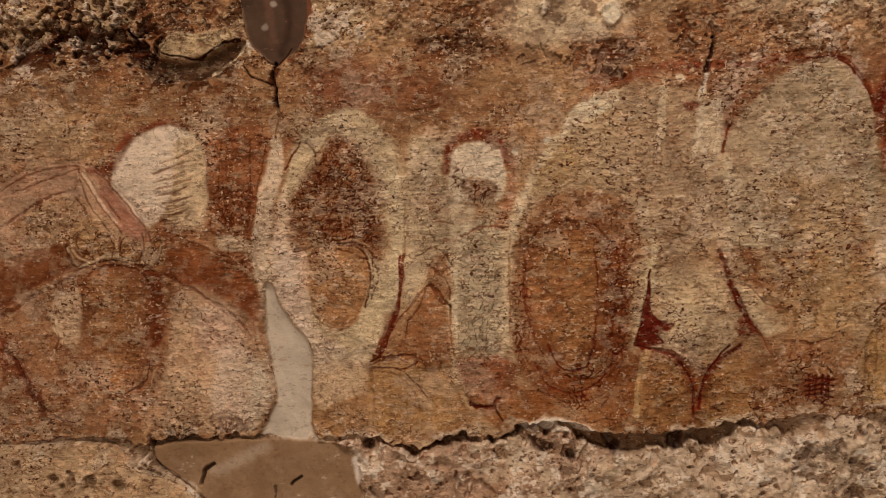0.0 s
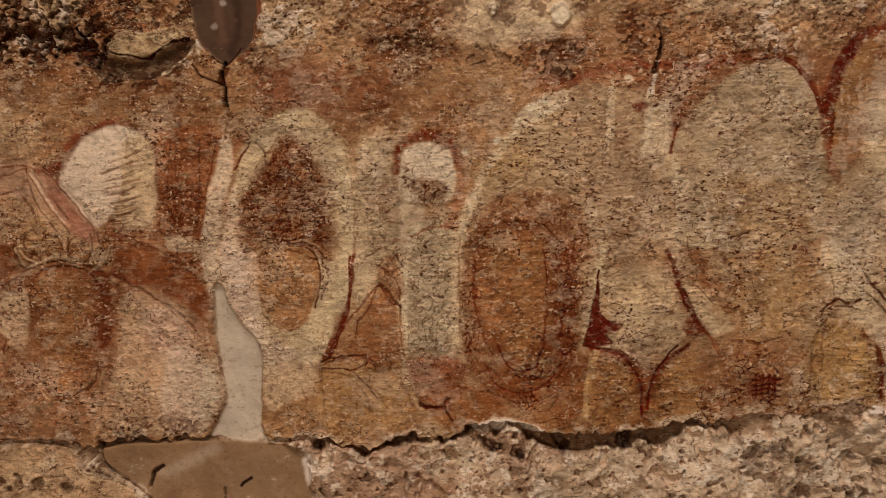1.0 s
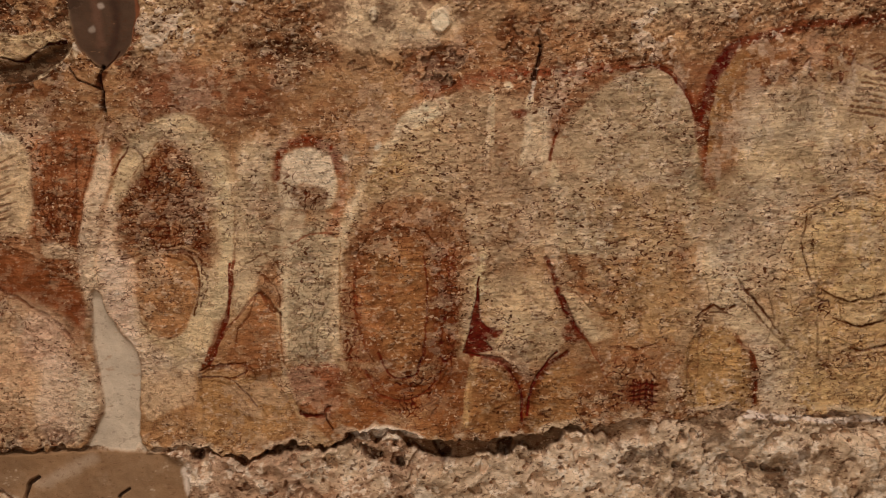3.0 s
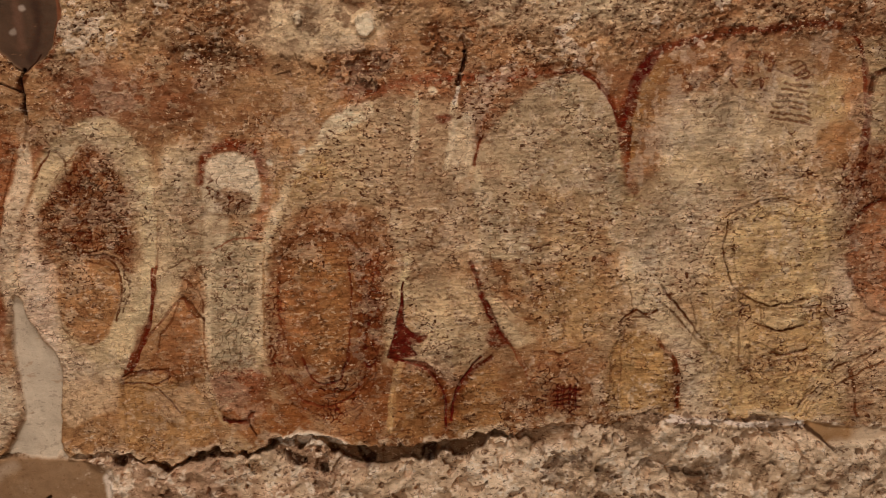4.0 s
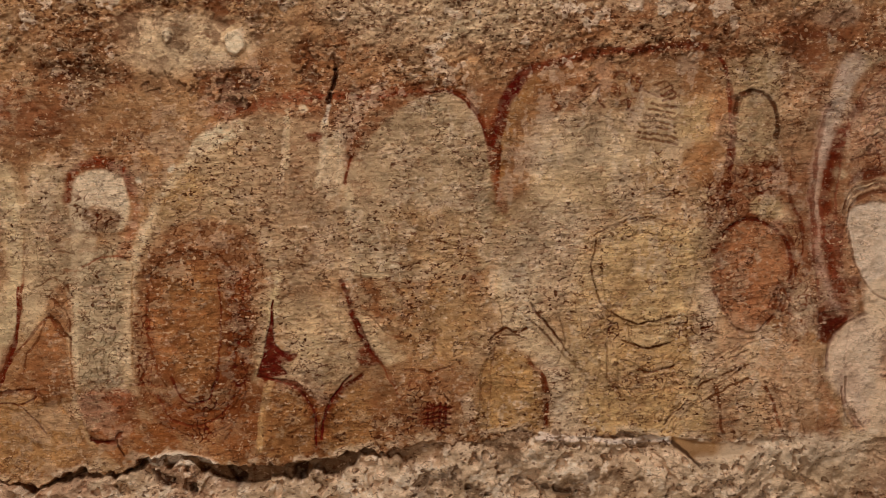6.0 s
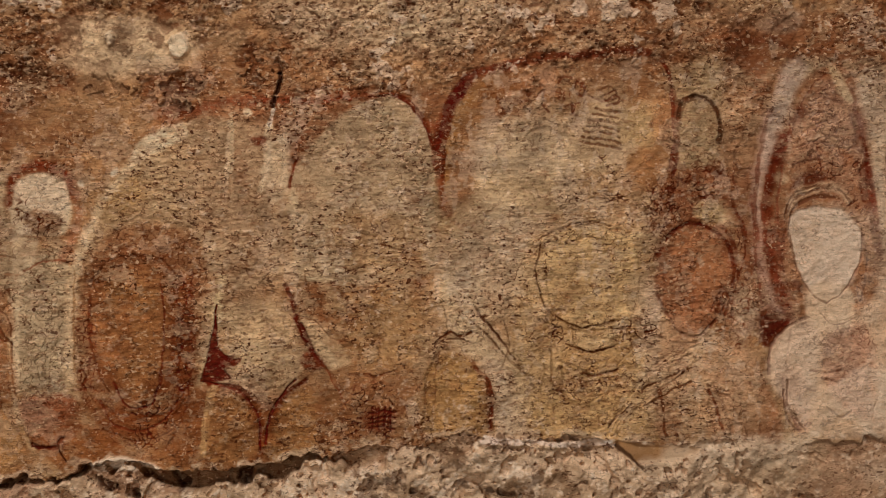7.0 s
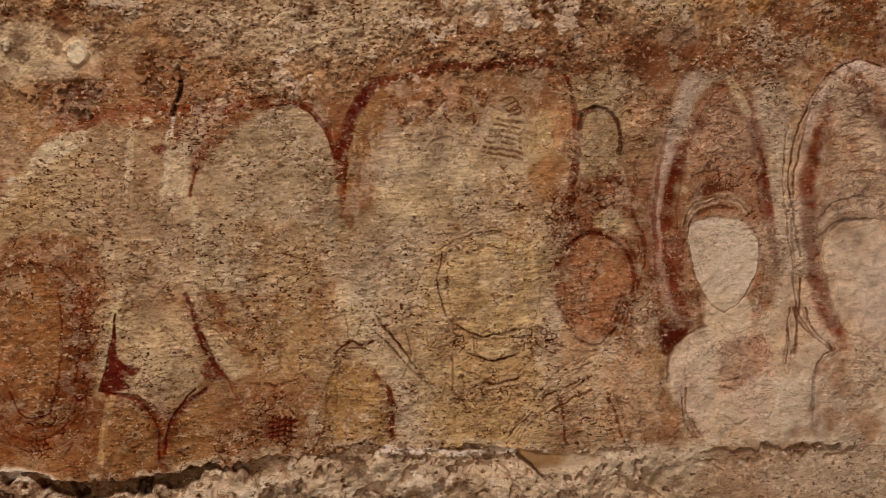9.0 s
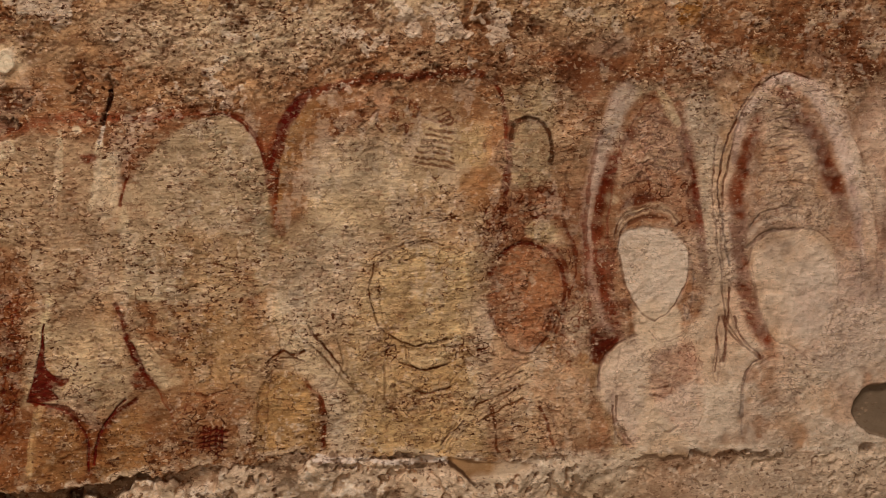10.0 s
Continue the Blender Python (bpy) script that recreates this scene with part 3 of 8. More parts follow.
curls('4a2412', 0.012, 0.75, [(0.085, 1.299), (0.124, 1.247), (0.192, 1.234), (0.261, 1.251), (0.307, 1.296), (0.276, 1.193), (0.212, 1.136), (0.156, 1.171), (0.111, 1.195)])
stroke('a88454', 0.004, 0.6, [(0.090, 1.288), (0.129, 1.224), (0.197, 1.200), (0.260, 1.219), (0.289, 1.262)])
fill('', '8f5a2a', 0.7, [(0.053, 1.195), (0.134, 1.195), (0.178, 1.148), (0.293, 1.170), (0.291, 1.107), (0.063, 1.125)], worn=0.35, edge=0.01)
stroke('b29a6c', 0.013, 0.75, [(0.364, 1.500), (0.355, 1.421), (0.340, 1.353), (0.321, 1.296)])
stroke('5a2418', 0.003, 0.7, [(0.348, 1.370), (0.355, 1.421), (0.363, 1.455)])
fill('', 'b09468', 0.7, [(0.367, 1.432), (0.489, 1.440), (0.520, 1.349), (0.507, 1.293), (0.440, 1.260), (0.386, 1.306)], worn=0.5, edge=0.02)
curls('5e3c22', 0.015, 0.5, [(0.352, 1.307), (0.441, 1.305), (0.507, 1.282), (0.461, 1.203), (0.424, 1.260)])
fill('rounded_shape', '87572e', 0.85, [(0.273, 1.257), (0.337, 1.287), (0.393, 1.276), (0.426, 1.241), (0.436, 1.184), (0.430, 1.133), (0.253, 1.139)], label='brown rounded shape', worn=0.3)
fill('rounded_shape', '8a5c32', 0.85, [(0.449, 1.150), (0.459, 1.206), (0.489, 1.257), (0.529, 1.286), (0.597, 1.259), (0.619, 1.224), (0.617, 1.145)], label='brown rounded shape', worn=0.35)
stroke('581c0a', 0.009, 0.85, [(0.337, 1.289), (0.393, 1.276), (0.424, 1.244), (0.436, 1.196), (0.435, 1.145)], worn=0.05)
stroke('581c0a', 0.0075, 0.8, [(0.451, 1.150), (0.462, 1.212), (0.489, 1.260), (0.527, 1.290)], worn=0.05)
stroke('bc9c66', 0.011, 0.55, [(0.348, 1.283), (0.333, 1.233), (0.325, 1.176), (0.316, 1.143)])
stroke('5e2616', 0.007, 0.85, [(0.497, 1.480), (0.505, 1.455), (0.510, 1.439)])
stroke('5a1c0a', 0.0118, 0.95, [(0.515, 1.415), (0.525, 1.386), (0.543, 1.354), (0.565, 1.321)], worn=0.05)
stroke('7c4a28', 0.006, 0.6, [(0.562, 1.317), (0.586, 1.288), (0.597, 1.259)])
fill('', 'b2966a', 0.6, [(0.520, 1.421), (0.556, 1.408), (0.600, 1.361), (0.621, 1.315), (0.564, 1.317), (0.537, 1.363)], worn=0.4)
stroke('7a4a26', 0.004, 0.55, [(0.556, 1.419), (0.601, 1.395), (0.617, 1.361)])
fill('red_triangle', '54140a', 0.95, [(0.347, 1.389), (0.356, 1.357), (0.373, 1.343), (0.402, 1.337), (0.386, 1.322), (0.368, 1.316), (0.354, 1.302), (0.320, 1.294), (0.330, 1.330)], label='dark red painted triangle', worn=0.1, edge=0.003)
# the round arch and the red forked stroke
fill('', '7c4828', 0.65, [(0.249, 1.820), (0.363, 1.857), (0.500, 1.877), (0.683, 1.883), (0.819, 1.868), (0.840, 1.811), (0.814, 1.697), (0.794, 1.698), (0.771, 1.795), (0.716, 1.837), (0.635, 1.816), (0.554, 1.750), (0.512, 1.671), (0.497, 1.763), (0.408, 1.816)], worn=0.35, edge=0.015)
fill('', '84502c', 0.5, [(0.842, 1.879), (0.958, 1.916), (1.187, 1.939), (1.336, 1.923), (1.324, 1.901), (1.186, 1.904), (0.956, 1.876), (0.875, 1.821)], worn=0.4, edge=0.015)
fill('halo', 'a08a64', 0.75, [(0.506, 1.660), (0.523, 1.719), (0.566, 1.778), (0.624, 1.825), (0.693, 1.854), (0.730, 1.853), (0.770, 1.824), (0.791, 1.766), (0.798, 1.698), (0.797, 1.583), (0.774, 1.493), (0.535, 1.488), (0.509, 1.557)], label='tan rounded arch with dark red outline', worn=0.4)
fill('', '9c7444', 0.55, [(0.607, 1.623), (0.698, 1.620), (0.765, 1.584), (0.775, 1.504), (0.695, 1.495), (0.604, 1.521)], edge=0.02, worn=0.5)
stroke('74341f', 0.007, 0.7, [(0.699, 1.860), (0.741, 1.852), (0.774, 1.821), (0.791, 1.775), (0.799, 1.715)])
stroke('7d3c22', 0.016, 0.6, [(0.272, 1.831), (0.329, 1.841), (0.409, 1.858), (0.500, 1.851), (0.602, 1.857), (0.671, 1.861)], worn=0.5)
fill('', '7c3a20', 0.25, [(0.487, 1.820), (0.521, 1.819), (0.555, 1.784), (0.531, 1.739), (0.507, 1.717), (0.497, 1.763)], worn=0.4, edge=0.01)
stroke('b59c72', 0.007, 0.75, [(0.392, 1.828), (0.393, 1.777), (0.389, 1.709)])
stroke('b8a078', 0.011, 0.7, [(0.469, 1.803), (0.465, 1.752), (0.457, 1.695), (0.449, 1.673)])
stroke('b8a078', 0.012, 0.5, [(0.497, 1.774), (0.500, 1.717), (0.495, 1.672)])
stroke('d0b898', 0.006, 0.95, [(0.476, 1.834), (0.473, 1.820), (0.469, 1.804)])
fill('fork_mark', '5e1a0a', 0.92, [(0.795, 1.746), (0.801, 1.794), (0.815, 1.811), (0.830, 1.851), (0.860, 1.888), (0.893, 1.907), (0.884, 1.885), (0.855, 1.847), (0.838, 1.811), (0.825, 1.765), (0.819, 1.697), (0.812, 1.612), (0.798, 1.612), (0.798, 1.686)], label='forked dark red stroke of paint', worn=0.15, edge=0.004)
stroke('7c3c1e', 0.012, 0.65, [(0.783, 1.806), (0.803, 1.789), (0.817, 1.811)])
stroke('9c6a2e', 0.02, 0.7, [(0.822, 1.651), (0.826, 1.720), (0.845, 1.788), (0.881, 1.849), (0.928, 1.883)])
stroke('b6a06c', 0.012, 0.5, [(0.798, 1.698), (0.803, 1.629), (0.807, 1.595)])
fill('', 'a08c50', 0.55, [(0.823, 1.606), (0.904, 1.638), (0.948, 1.579), (0.901, 1.535), (0.833, 1.560)], edge=0.02, worn=0.4)
fill('', 'ac8c62', 0.5, [(0.810, 1.560), (0.949, 1.602), (1.015, 1.543), (1.021, 1.349), (1.216, 1.343), (1.247, 1.240), (1.210, 1.138), (0.799, 1.151)], edge=0.03, worn=0.4)
# the square-topped halo
fill('', '7c4a2c', 0.5, [(0.821, 1.937), (0.913, 1.969), (1.005, 1.955), (1.027, 1.931), (0.911, 1.900), (0.842, 1.868)], edge=0.02, worn=0.4)
fill('halo', '9c7a52', 0.6, [(0.823, 1.617), (0.833, 1.708), (0.851, 1.787), (0.893, 1.855), (0.968, 1.893), (1.072, 1.912), (1.187, 1.932), (1.258, 1.919), (1.282, 1.856), (1.293, 1.787), (1.288, 1.696), (1.259, 1.651), (1.211, 1.572), (1.097, 1.581), (0.993, 1.555), (0.868, 1.570)], label='wide tan square-topped halo', worn=0.4)
fill('', 'a08a60', 0.6, [(0.884, 1.741), (1.068, 1.782), (1.077, 1.690), (1.040, 1.600), (0.903, 1.592)], edge=0.03, worn=0.5)
fill('halo_edge', '946234', 0.6, [(1.203, 1.881), (1.244, 1.914), (1.275, 1.891), (1.289, 1.822), (1.288, 1.707), (1.250, 1.651), (1.196, 1.652), (1.182, 1.756)], label='ochre vertical strip of paint', worn=0.3, edge=0.014)
fill('', '9a6030', 0.65, [(0.875, 1.832), (0.922, 1.877), (1.049, 1.897), (1.023, 1.806), (0.943, 1.808), (0.897, 1.786)], edge=0.015, worn=0.4)
fill('', '885630', 0.65, [(0.827, 1.640), (0.839, 1.765), (0.881, 1.846), (0.963, 1.887), (1.025, 1.877), (0.955, 1.813), (0.901, 1.746), (0.870, 1.650)], edge=0.012, worn=0.35)
curls('6a2c18', 0.022, 0.6, [(1.060, 1.879), (1.111, 1.878), (1.109, 1.815), (1.069, 1.816)])
stroke('b49a74', 0.006, 0.6, [(0.937, 1.797), (0.955, 1.819), (0.962, 1.853)])
stroke('743420', 0.013, 0.75, [(0.871, 1.892), (0.958, 1.913), (1.050, 1.929), (1.164, 1.935), (1.239, 1.935)], worn=0.4)
stroke('6e2e1c', 0.007, 0.85, [(1.272, 1.914), (1.286, 1.867), (1.294, 1.810), (1.294, 1.741), (1.285, 1.684)])
fill('', 'a08860', 0.6, [(1.077, 1.701), (1.097, 1.781), (1.127, 1.849), (1.174, 1.870), (1.195, 1.824), (1.186, 1.710), (1.146, 1.688)], worn=0.4, edge=0.018)
curls('402414', 0.012, 0.6, [(1.135, 1.711), (1.192, 1.721), (1.195, 1.630), (1.155, 1.631)])
fill('oval', 'a88a5a', 0.55, [(1.016, 1.498), (1.039, 1.554), (1.097, 1.580), (1.165, 1.578), (1.201, 1.538), (1.205, 1.458), (1.180, 1.390), (1.113, 1.369), (1.057, 1.387), (1.024, 1.440)], label='large pale yellow weathered oval of paint', worn=0.35)
stroke('4e3018', 0.004, 0.7, [(1.016, 1.549), (1.051, 1.574), (1.108, 1.584), (1.165, 1.576)])
stroke('5a3a1c', 0.0035, 0.75, [(1.040, 1.400), (1.074, 1.376), (1.113, 1.369), (1.165, 1.381)])
stroke('5a3a1c', 0.003, 0.7, [(1.061, 1.354), (1.089, 1.333), (1.124, 1.330), (1.164, 1.343)])
fill('looped_band', '92622c', 0.6, [(1.050, 1.348), (1.112, 1.326), (1.181, 1.344), (1.185, 1.287), (1.111, 1.278), (1.048, 1.291)], worn=0.3, label='ochre looped band of paint')
stroke('5a3a1c', 0.004, 0.75, [(1.043, 1.309), (1.077, 1.288), (1.122, 1.280), (1.180, 1.299)])
curls('4e2c16', 0.012, 0.6, [(1.042, 1.286), (1.179, 1.282), (1.173, 1.248), (1.047, 1.251)])
stroke('644422', 0.003, 0.7, [(1.025, 1.303), (1.023, 1.258), (1.034, 1.242), (1.046, 1.257), (1.049, 1.303)])
fill('ochre_patch', 'a07a46', 0.75, [(0.970, 1.168), (0.984, 1.236), (1.030, 1.246), (1.110, 1.244), (1.213, 1.241), (1.257, 1.205), (1.255, 1.143), (1.050, 1.155)], worn=0.4, label='ochre painted shape under a yellow oval', edge=0.01)
fill('', '967440', 0.6, [(1.201, 1.230), (1.258, 1.228), (1.262, 1.160), (1.210, 1.150)], worn=0.3, edge=0.01)
curls('54321a', 0.014, 0.55, [(0.988, 1.396), (1.051, 1.394), (1.041, 1.246), (1.007, 1.247)])
fill('', 'b09a72', 0.65, [(0.809, 1.503), (0.889, 1.513), (0.897, 1.398), (0.974, 1.294), (0.959, 1.169), (0.914, 1.193), (0.894, 1.307), (0.827, 1.355)], worn=0.45, edge=0.015)
stroke('4e3018', 0.004, 0.7, [(0.863, 1.399), (0.896, 1.370), (0.929, 1.329), (0.985, 1.270)])
stroke('503018', 0.003, 0.6, [(0.793, 1.356), (0.816, 1.366), (0.862, 1.354)])
fill('rounded_shape', '8e6632', 0.8, [(0.762, 1.254), (0.775, 1.311), (0.815, 1.335), (0.861, 1.317), (0.891, 1.279), (0.901, 1.227), (0.895, 1.173), (0.765, 1.177)], label='brown rounded shape', worn=0.4)
stroke('6a3a1e', 0.007, 0.7, [(0.861, 1.320), (0.889, 1.282), (0.901, 1.227), (0.895, 1.176)])
stroke('6a4a28', 0.004, 0.6, [(0.764, 1.197), (0.771, 1.288), (0.793, 1.333)])
fill('', '8c5c34', 0.7, [(0.616, 1.315), (0.713, 1.324), (0.733, 1.244), (0.696, 1.154), (0.594, 1.151)], worn=0.4, edge=0.012)
curls('4a1c10', 0.012, 0.8, [(0.614, 1.264), (0.705, 1.273), (0.702, 1.165), (0.611, 1.168)])
stroke('6a3a20', 0.004, 0.6, [(0.612, 1.298), (0.666, 1.291), (0.712, 1.303)])
fill('', 'a8834e', 0.55, [(0.591, 1.453), (0.717, 1.472), (0.772, 1.402), (0.746, 1.312), (0.621, 1.315)], worn=0.5, edge=0.03)
curls('6a4c2e', 0.016, 0.4, [(0.902, 1.581), (1.016, 1.555), (1.000, 1.395), (0.943, 1.397), (0.900, 1.489)])
# the small arch and the red-brown oval
fill('small_dome', '9c8258', 0.85, [(1.300, 1.781), (1.312, 1.819), (1.343, 1.834), (1.372, 1.817), (1.382, 1.768), (1.376, 1.705), (1.318, 1.695), (1.299, 1.718)], label='small tan arch with dark brown outline', worn=0.35)
stroke('44301f', 0.008, 0.8, [(1.299, 1.793), (1.308, 1.823), (1.339, 1.839), (1.372, 1.822), (1.387, 1.768), (1.386, 1.739)])
fill('', 'a08c60', 0.6, [(1.290, 1.902), (1.393, 1.905), (1.403, 1.842), (1.390, 1.796), (1.345, 1.843), (1.299, 1.833)], worn=0.4, edge=0.01)
fill('', '7f4a2c', 0.75, [(1.399, 1.910), (1.474, 1.920), (1.485, 1.839), (1.455, 1.680), (1.428, 1.543), (1.401, 1.613), (1.395, 1.773)], worn=0.35, edge=0.012)
fill('', '80452a', 0.65, [(1.283, 1.684), (1.387, 1.693), (1.401, 1.601), (1.338, 1.591), (1.280, 1.570), (1.234, 1.571), (1.247, 1.640)], worn=0.4, edge=0.01)
curls('4e2414', 0.016, 0.7, [(1.236, 1.651), (1.295, 1.684), (1.399, 1.716), (1.407, 1.590), (1.338, 1.603), (1.245, 1.571)])
fill('', 'a88c60', 0.7, [(1.333, 1.632), (1.391, 1.630), (1.406, 1.567), (1.360, 1.585), (1.326, 1.597)], worn=0.3)
fill('oval', '925a38', 0.88, [(1.249, 1.514), (1.274, 1.565), (1.326, 1.585), (1.377, 1.574), (1.404, 1.521), (1.398, 1.453), (1.366, 1.391), (1.319, 1.354), (1.274, 1.376), (1.244, 1.445)], label='red-brown weathered oval of paint', worn=0.25)
stroke('5a200c', 0.009, 0.8, [(1.246, 1.525), (1.280, 1.568), (1.332, 1.587), (1.383, 1.574), (1.407, 1.521)])
stroke('5c2c18', 0.004, 0.6, [(1.247, 1.434), (1.274, 1.376), (1.319, 1.352), (1.366, 1.385)])
curls('5a2a18', 0.022, 0.5, [(1.256, 1.537), (1.394, 1.544), (1.389, 1.384), (1.263, 1.388)])
fill('', '8c5430', 0.6, [(1.375, 1.487), (1.439, 1.520), (1.446, 1.383), (1.399, 1.338), (1.366, 1.373)], worn=0.3, edge=0.012)
hatch('5a2c18', 0.5, 4, [(1.367, 1.431), (1.402, 1.430), (1.388, 1.361), (1.354, 1.362)])
fill('', 'a98f74', 0.55, [(1.202, 1.458), (1.244, 1.445), (1.250, 1.342), (1.205, 1.355)], worn=0.4, edge=0.012)
fill('ochre_patch', '945c36', 0.8, [(1.250, 1.331), (1.319, 1.346), (1.399, 1.338), (1.455, 1.279), (1.484, 1.130), (1.255, 1.131)], label='pinkish-brown painted shape', worn=0.35, edge=0.01)
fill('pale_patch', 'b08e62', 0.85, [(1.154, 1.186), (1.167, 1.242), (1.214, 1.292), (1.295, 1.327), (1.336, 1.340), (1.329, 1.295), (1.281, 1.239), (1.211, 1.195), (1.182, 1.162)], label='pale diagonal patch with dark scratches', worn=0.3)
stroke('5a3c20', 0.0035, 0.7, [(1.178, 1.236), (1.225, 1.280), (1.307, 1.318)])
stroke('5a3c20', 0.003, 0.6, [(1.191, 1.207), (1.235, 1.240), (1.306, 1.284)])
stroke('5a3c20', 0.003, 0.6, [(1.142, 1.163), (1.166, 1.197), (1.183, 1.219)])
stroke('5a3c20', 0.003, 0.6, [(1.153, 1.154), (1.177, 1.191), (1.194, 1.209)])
stroke('4e2a16', 0.005, 0.7, [(1.171, 1.373), (1.199, 1.355), (1.216, 1.366)])
fill('', '947040', 0.6, [(1.269, 1.228), (1.339, 1.237), (1.347, 1.146), (1.278, 1.136)], worn=0.35, edge=0.01)
stroke('5a2818', 0.006, 0.7, [(1.344, 1.243), (1.372, 1.207), (1.392, 1.148)])
# the two pointed mandorlas
fill('', 'bc9e84', 0.6, [(1.692, 1.420), (1.805, 1.512), (1.924, 1.725), (2.028, 1.844), (2.182, 1.903), (2.184, 1.113), (1.684, 1.135)], edge=0.06, worn=0.3)
fill('', '8e603e', 0.55, [(1.415, 1.911), (1.805, 1.919), (2.117, 1.928), (2.144, 1.478), (2.098, 1.310), (1.401, 1.382)], edge=0.03, worn=0.4)
fill('', 'b08e64', 0.6, [(1.686, 1.872), (1.767, 1.883), (1.776, 1.775), (1.734, 1.609), (1.700, 1.693)], worn=0.4, edge=0.012)
fill('', 'a8946c', 0.7, [(1.523, 1.898), (1.596, 1.921), (1.632, 1.909), (1.558, 1.862), (1.514, 1.803)], worn=0.4, edge=0.01)
fill('mandorla', '94643f', 0.85, [(1.515, 1.378), (1.479, 1.450), (1.468, 1.544), (1.470, 1.639), (1.484, 1.721), (1.514, 1.803), (1.559, 1.874), (1.614, 1.897), (1.656, 1.861), (1.684, 1.777), (1.702, 1.681), (1.711, 1.574), (1.703, 1.467), (1.667, 1.397), (1.593, 1.375)], label='red-brown pointed mandorla with a pink rim', worn=0.3)
stroke('b8947a', 0.02, 0.7, [(1.518, 1.373), (1.477, 1.432), (1.460, 1.521), (1.455, 1.615), (1.467, 1.709), (1.491, 1.803), (1.525, 1.874)])
stroke('6c2a10', 0.016, 0.8, [(1.518, 1.380), (1.493, 1.438), (1.482, 1.532), (1.479, 1.627), (1.494, 1.709), (1.529, 1.777), (1.554, 1.808)])
stroke('6c2a10', 0.015, 0.75, [(1.651, 1.861), (1.671, 1.801), (1.688, 1.705), (1.702, 1.610), (1.707, 1.514)])
stroke('7a4430', 0.007, 0.7, [(1.453, 1.545), (1.450, 1.615), (1.464, 1.721), (1.491, 1.815)])
stroke('ad8a68', 0.02, 0.6, [(1.705, 1.872), (1.724, 1.776), (1.731, 1.657), (1.727, 1.538), (1.719, 1.419)], worn=0.4)
stroke('6c3a26', 0.005, 0.7, [(1.735, 1.418), (1.737, 1.347), (1.741, 1.311)])
fill('crown', '90603f', 0.7, [(1.528, 1.637), (1.543, 1.743), (1.582, 1.850), (1.619, 1.867), (1.648, 1.825), (1.670, 1.718), (1.691, 1.610), (1.669, 1.563), (1.624, 1.623)], worn=0.3, label='brown pointed crown shape', edge=0.01)
curls('5a2e1e', 0.013, 0.6, [(1.541, 1.684), (1.563, 1.802), (1.613, 1.861), (1.654, 1.801), (1.675, 1.694), (1.697, 1.586), (1.665, 1.551), (1.637, 1.623), (1.565, 1.672)])
fill('', 'b08c58', 0.7, [(1.614, 1.891), (1.632, 1.891), (1.661, 1.837), (1.648, 1.825)], worn=0.2)
fill('', '5c2a1c', 0.85, [(1.526, 1.647), (1.543, 1.670), (1.577, 1.678), (1.601, 1.671), (1.599, 1.657), (1.559, 1.656)], worn=0.25)
fill('ball_mark', 'b89a70', 0.85, [(1.495, 1.671), (1.507, 1.683), (1.522, 1.675), (1.519, 1.663), (1.502, 1.661)], worn=0.15, label='small cream round mark')
stroke('b4946c', 0.012, 0.85, [(1.517, 1.602), (1.537, 1.631), (1.577, 1.648), (1.619, 1.650), (1.649, 1.623)])
stroke('644028', 0.004, 0.75, [(1.512, 1.590), (1.528, 1.631), (1.565, 1.651), (1.613, 1.654)])
stroke('644028', 0.0035, 0.75, [(1.524, 1.590), (1.542, 1.618), (1.582, 1.634), (1.625, 1.629)])
fill('oval', 'c4ae90', 0.95, [(1.519, 1.567), (1.536, 1.599), (1.588, 1.610), (1.636, 1.597), (1.668, 1.553), (1.660, 1.492), (1.634, 1.445), (1.594, 1.413), (1.561, 1.433), (1.536, 1.483)], label='smooth cream oval of paint', worn=0.15, smooth=0.4)
stroke('6e4428', 0.0035, 0.75, [(1.523, 1.555), (1.533, 1.484), (1.561, 1.432), (1.594, 1.411)])
stroke('80583c', 0.003, 0.5, [(1.654, 1.575), (1.671, 1.551), (1.662, 1.492), (1.634, 1.439)])
curls('5c3422', 0.013, 0.6, [(1.642, 1.611), (1.678, 1.586), (1.686, 1.420), (1.649, 1.397), (1.661, 1.516)])
fill('ochre_patch', 'bd9c76', 0.9, [(1.467, 1.274), (1.476, 1.326), (1.506, 1.364), (1.557, 1.386), (1.582, 1.423), (1.631, 1.427), (1.648, 1.385), (1.715, 1.371), (1.800, 1.327), (1.786, 1.249), (1.780, 1.142), (1.563, 1.140), (1.528, 1.189), (1.493, 1.226)], label='pale cream painted shape with smooth outline', worn=0.25, edge=0.006, smooth=0.4)
fill('', '92644a', 0.55, [(1.599, 1.351), (1.672, 1.361), (1.688, 1.277), (1.679, 1.171), (1.613, 1.209), (1.578, 1.269)], worn=0.5, edge=0.012)
curls('764a34', 0.014, 0.6, [(1.593, 1.363), (1.678, 1.372), (1.694, 1.265), (1.679, 1.171), (1.613, 1.209), (1.578, 1.269)])
stroke('6e4630', 0.004, 0.7, [(1.470, 1.273), (1.473, 1.320), (1.502, 1.361), (1.551, 1.386)])
stroke('6e3e28', 0.005, 0.7, [(1.500, 1.272), (1.504, 1.213), (1.529, 1.153)])
stroke('7a5036', 0.003, 0.5, [(1.582, 1.393), (1.605, 1.375), (1.642, 1.380)])
fill('dark_mark', '581e0c', 0.85, [(1.451, 1.392), (1.485, 1.381), (1.518, 1.375), (1.498, 1.352), (1.478, 1.326), (1.459, 1.333), (1.456, 1.366)], worn=0.25, label='dark red wedge of paint')
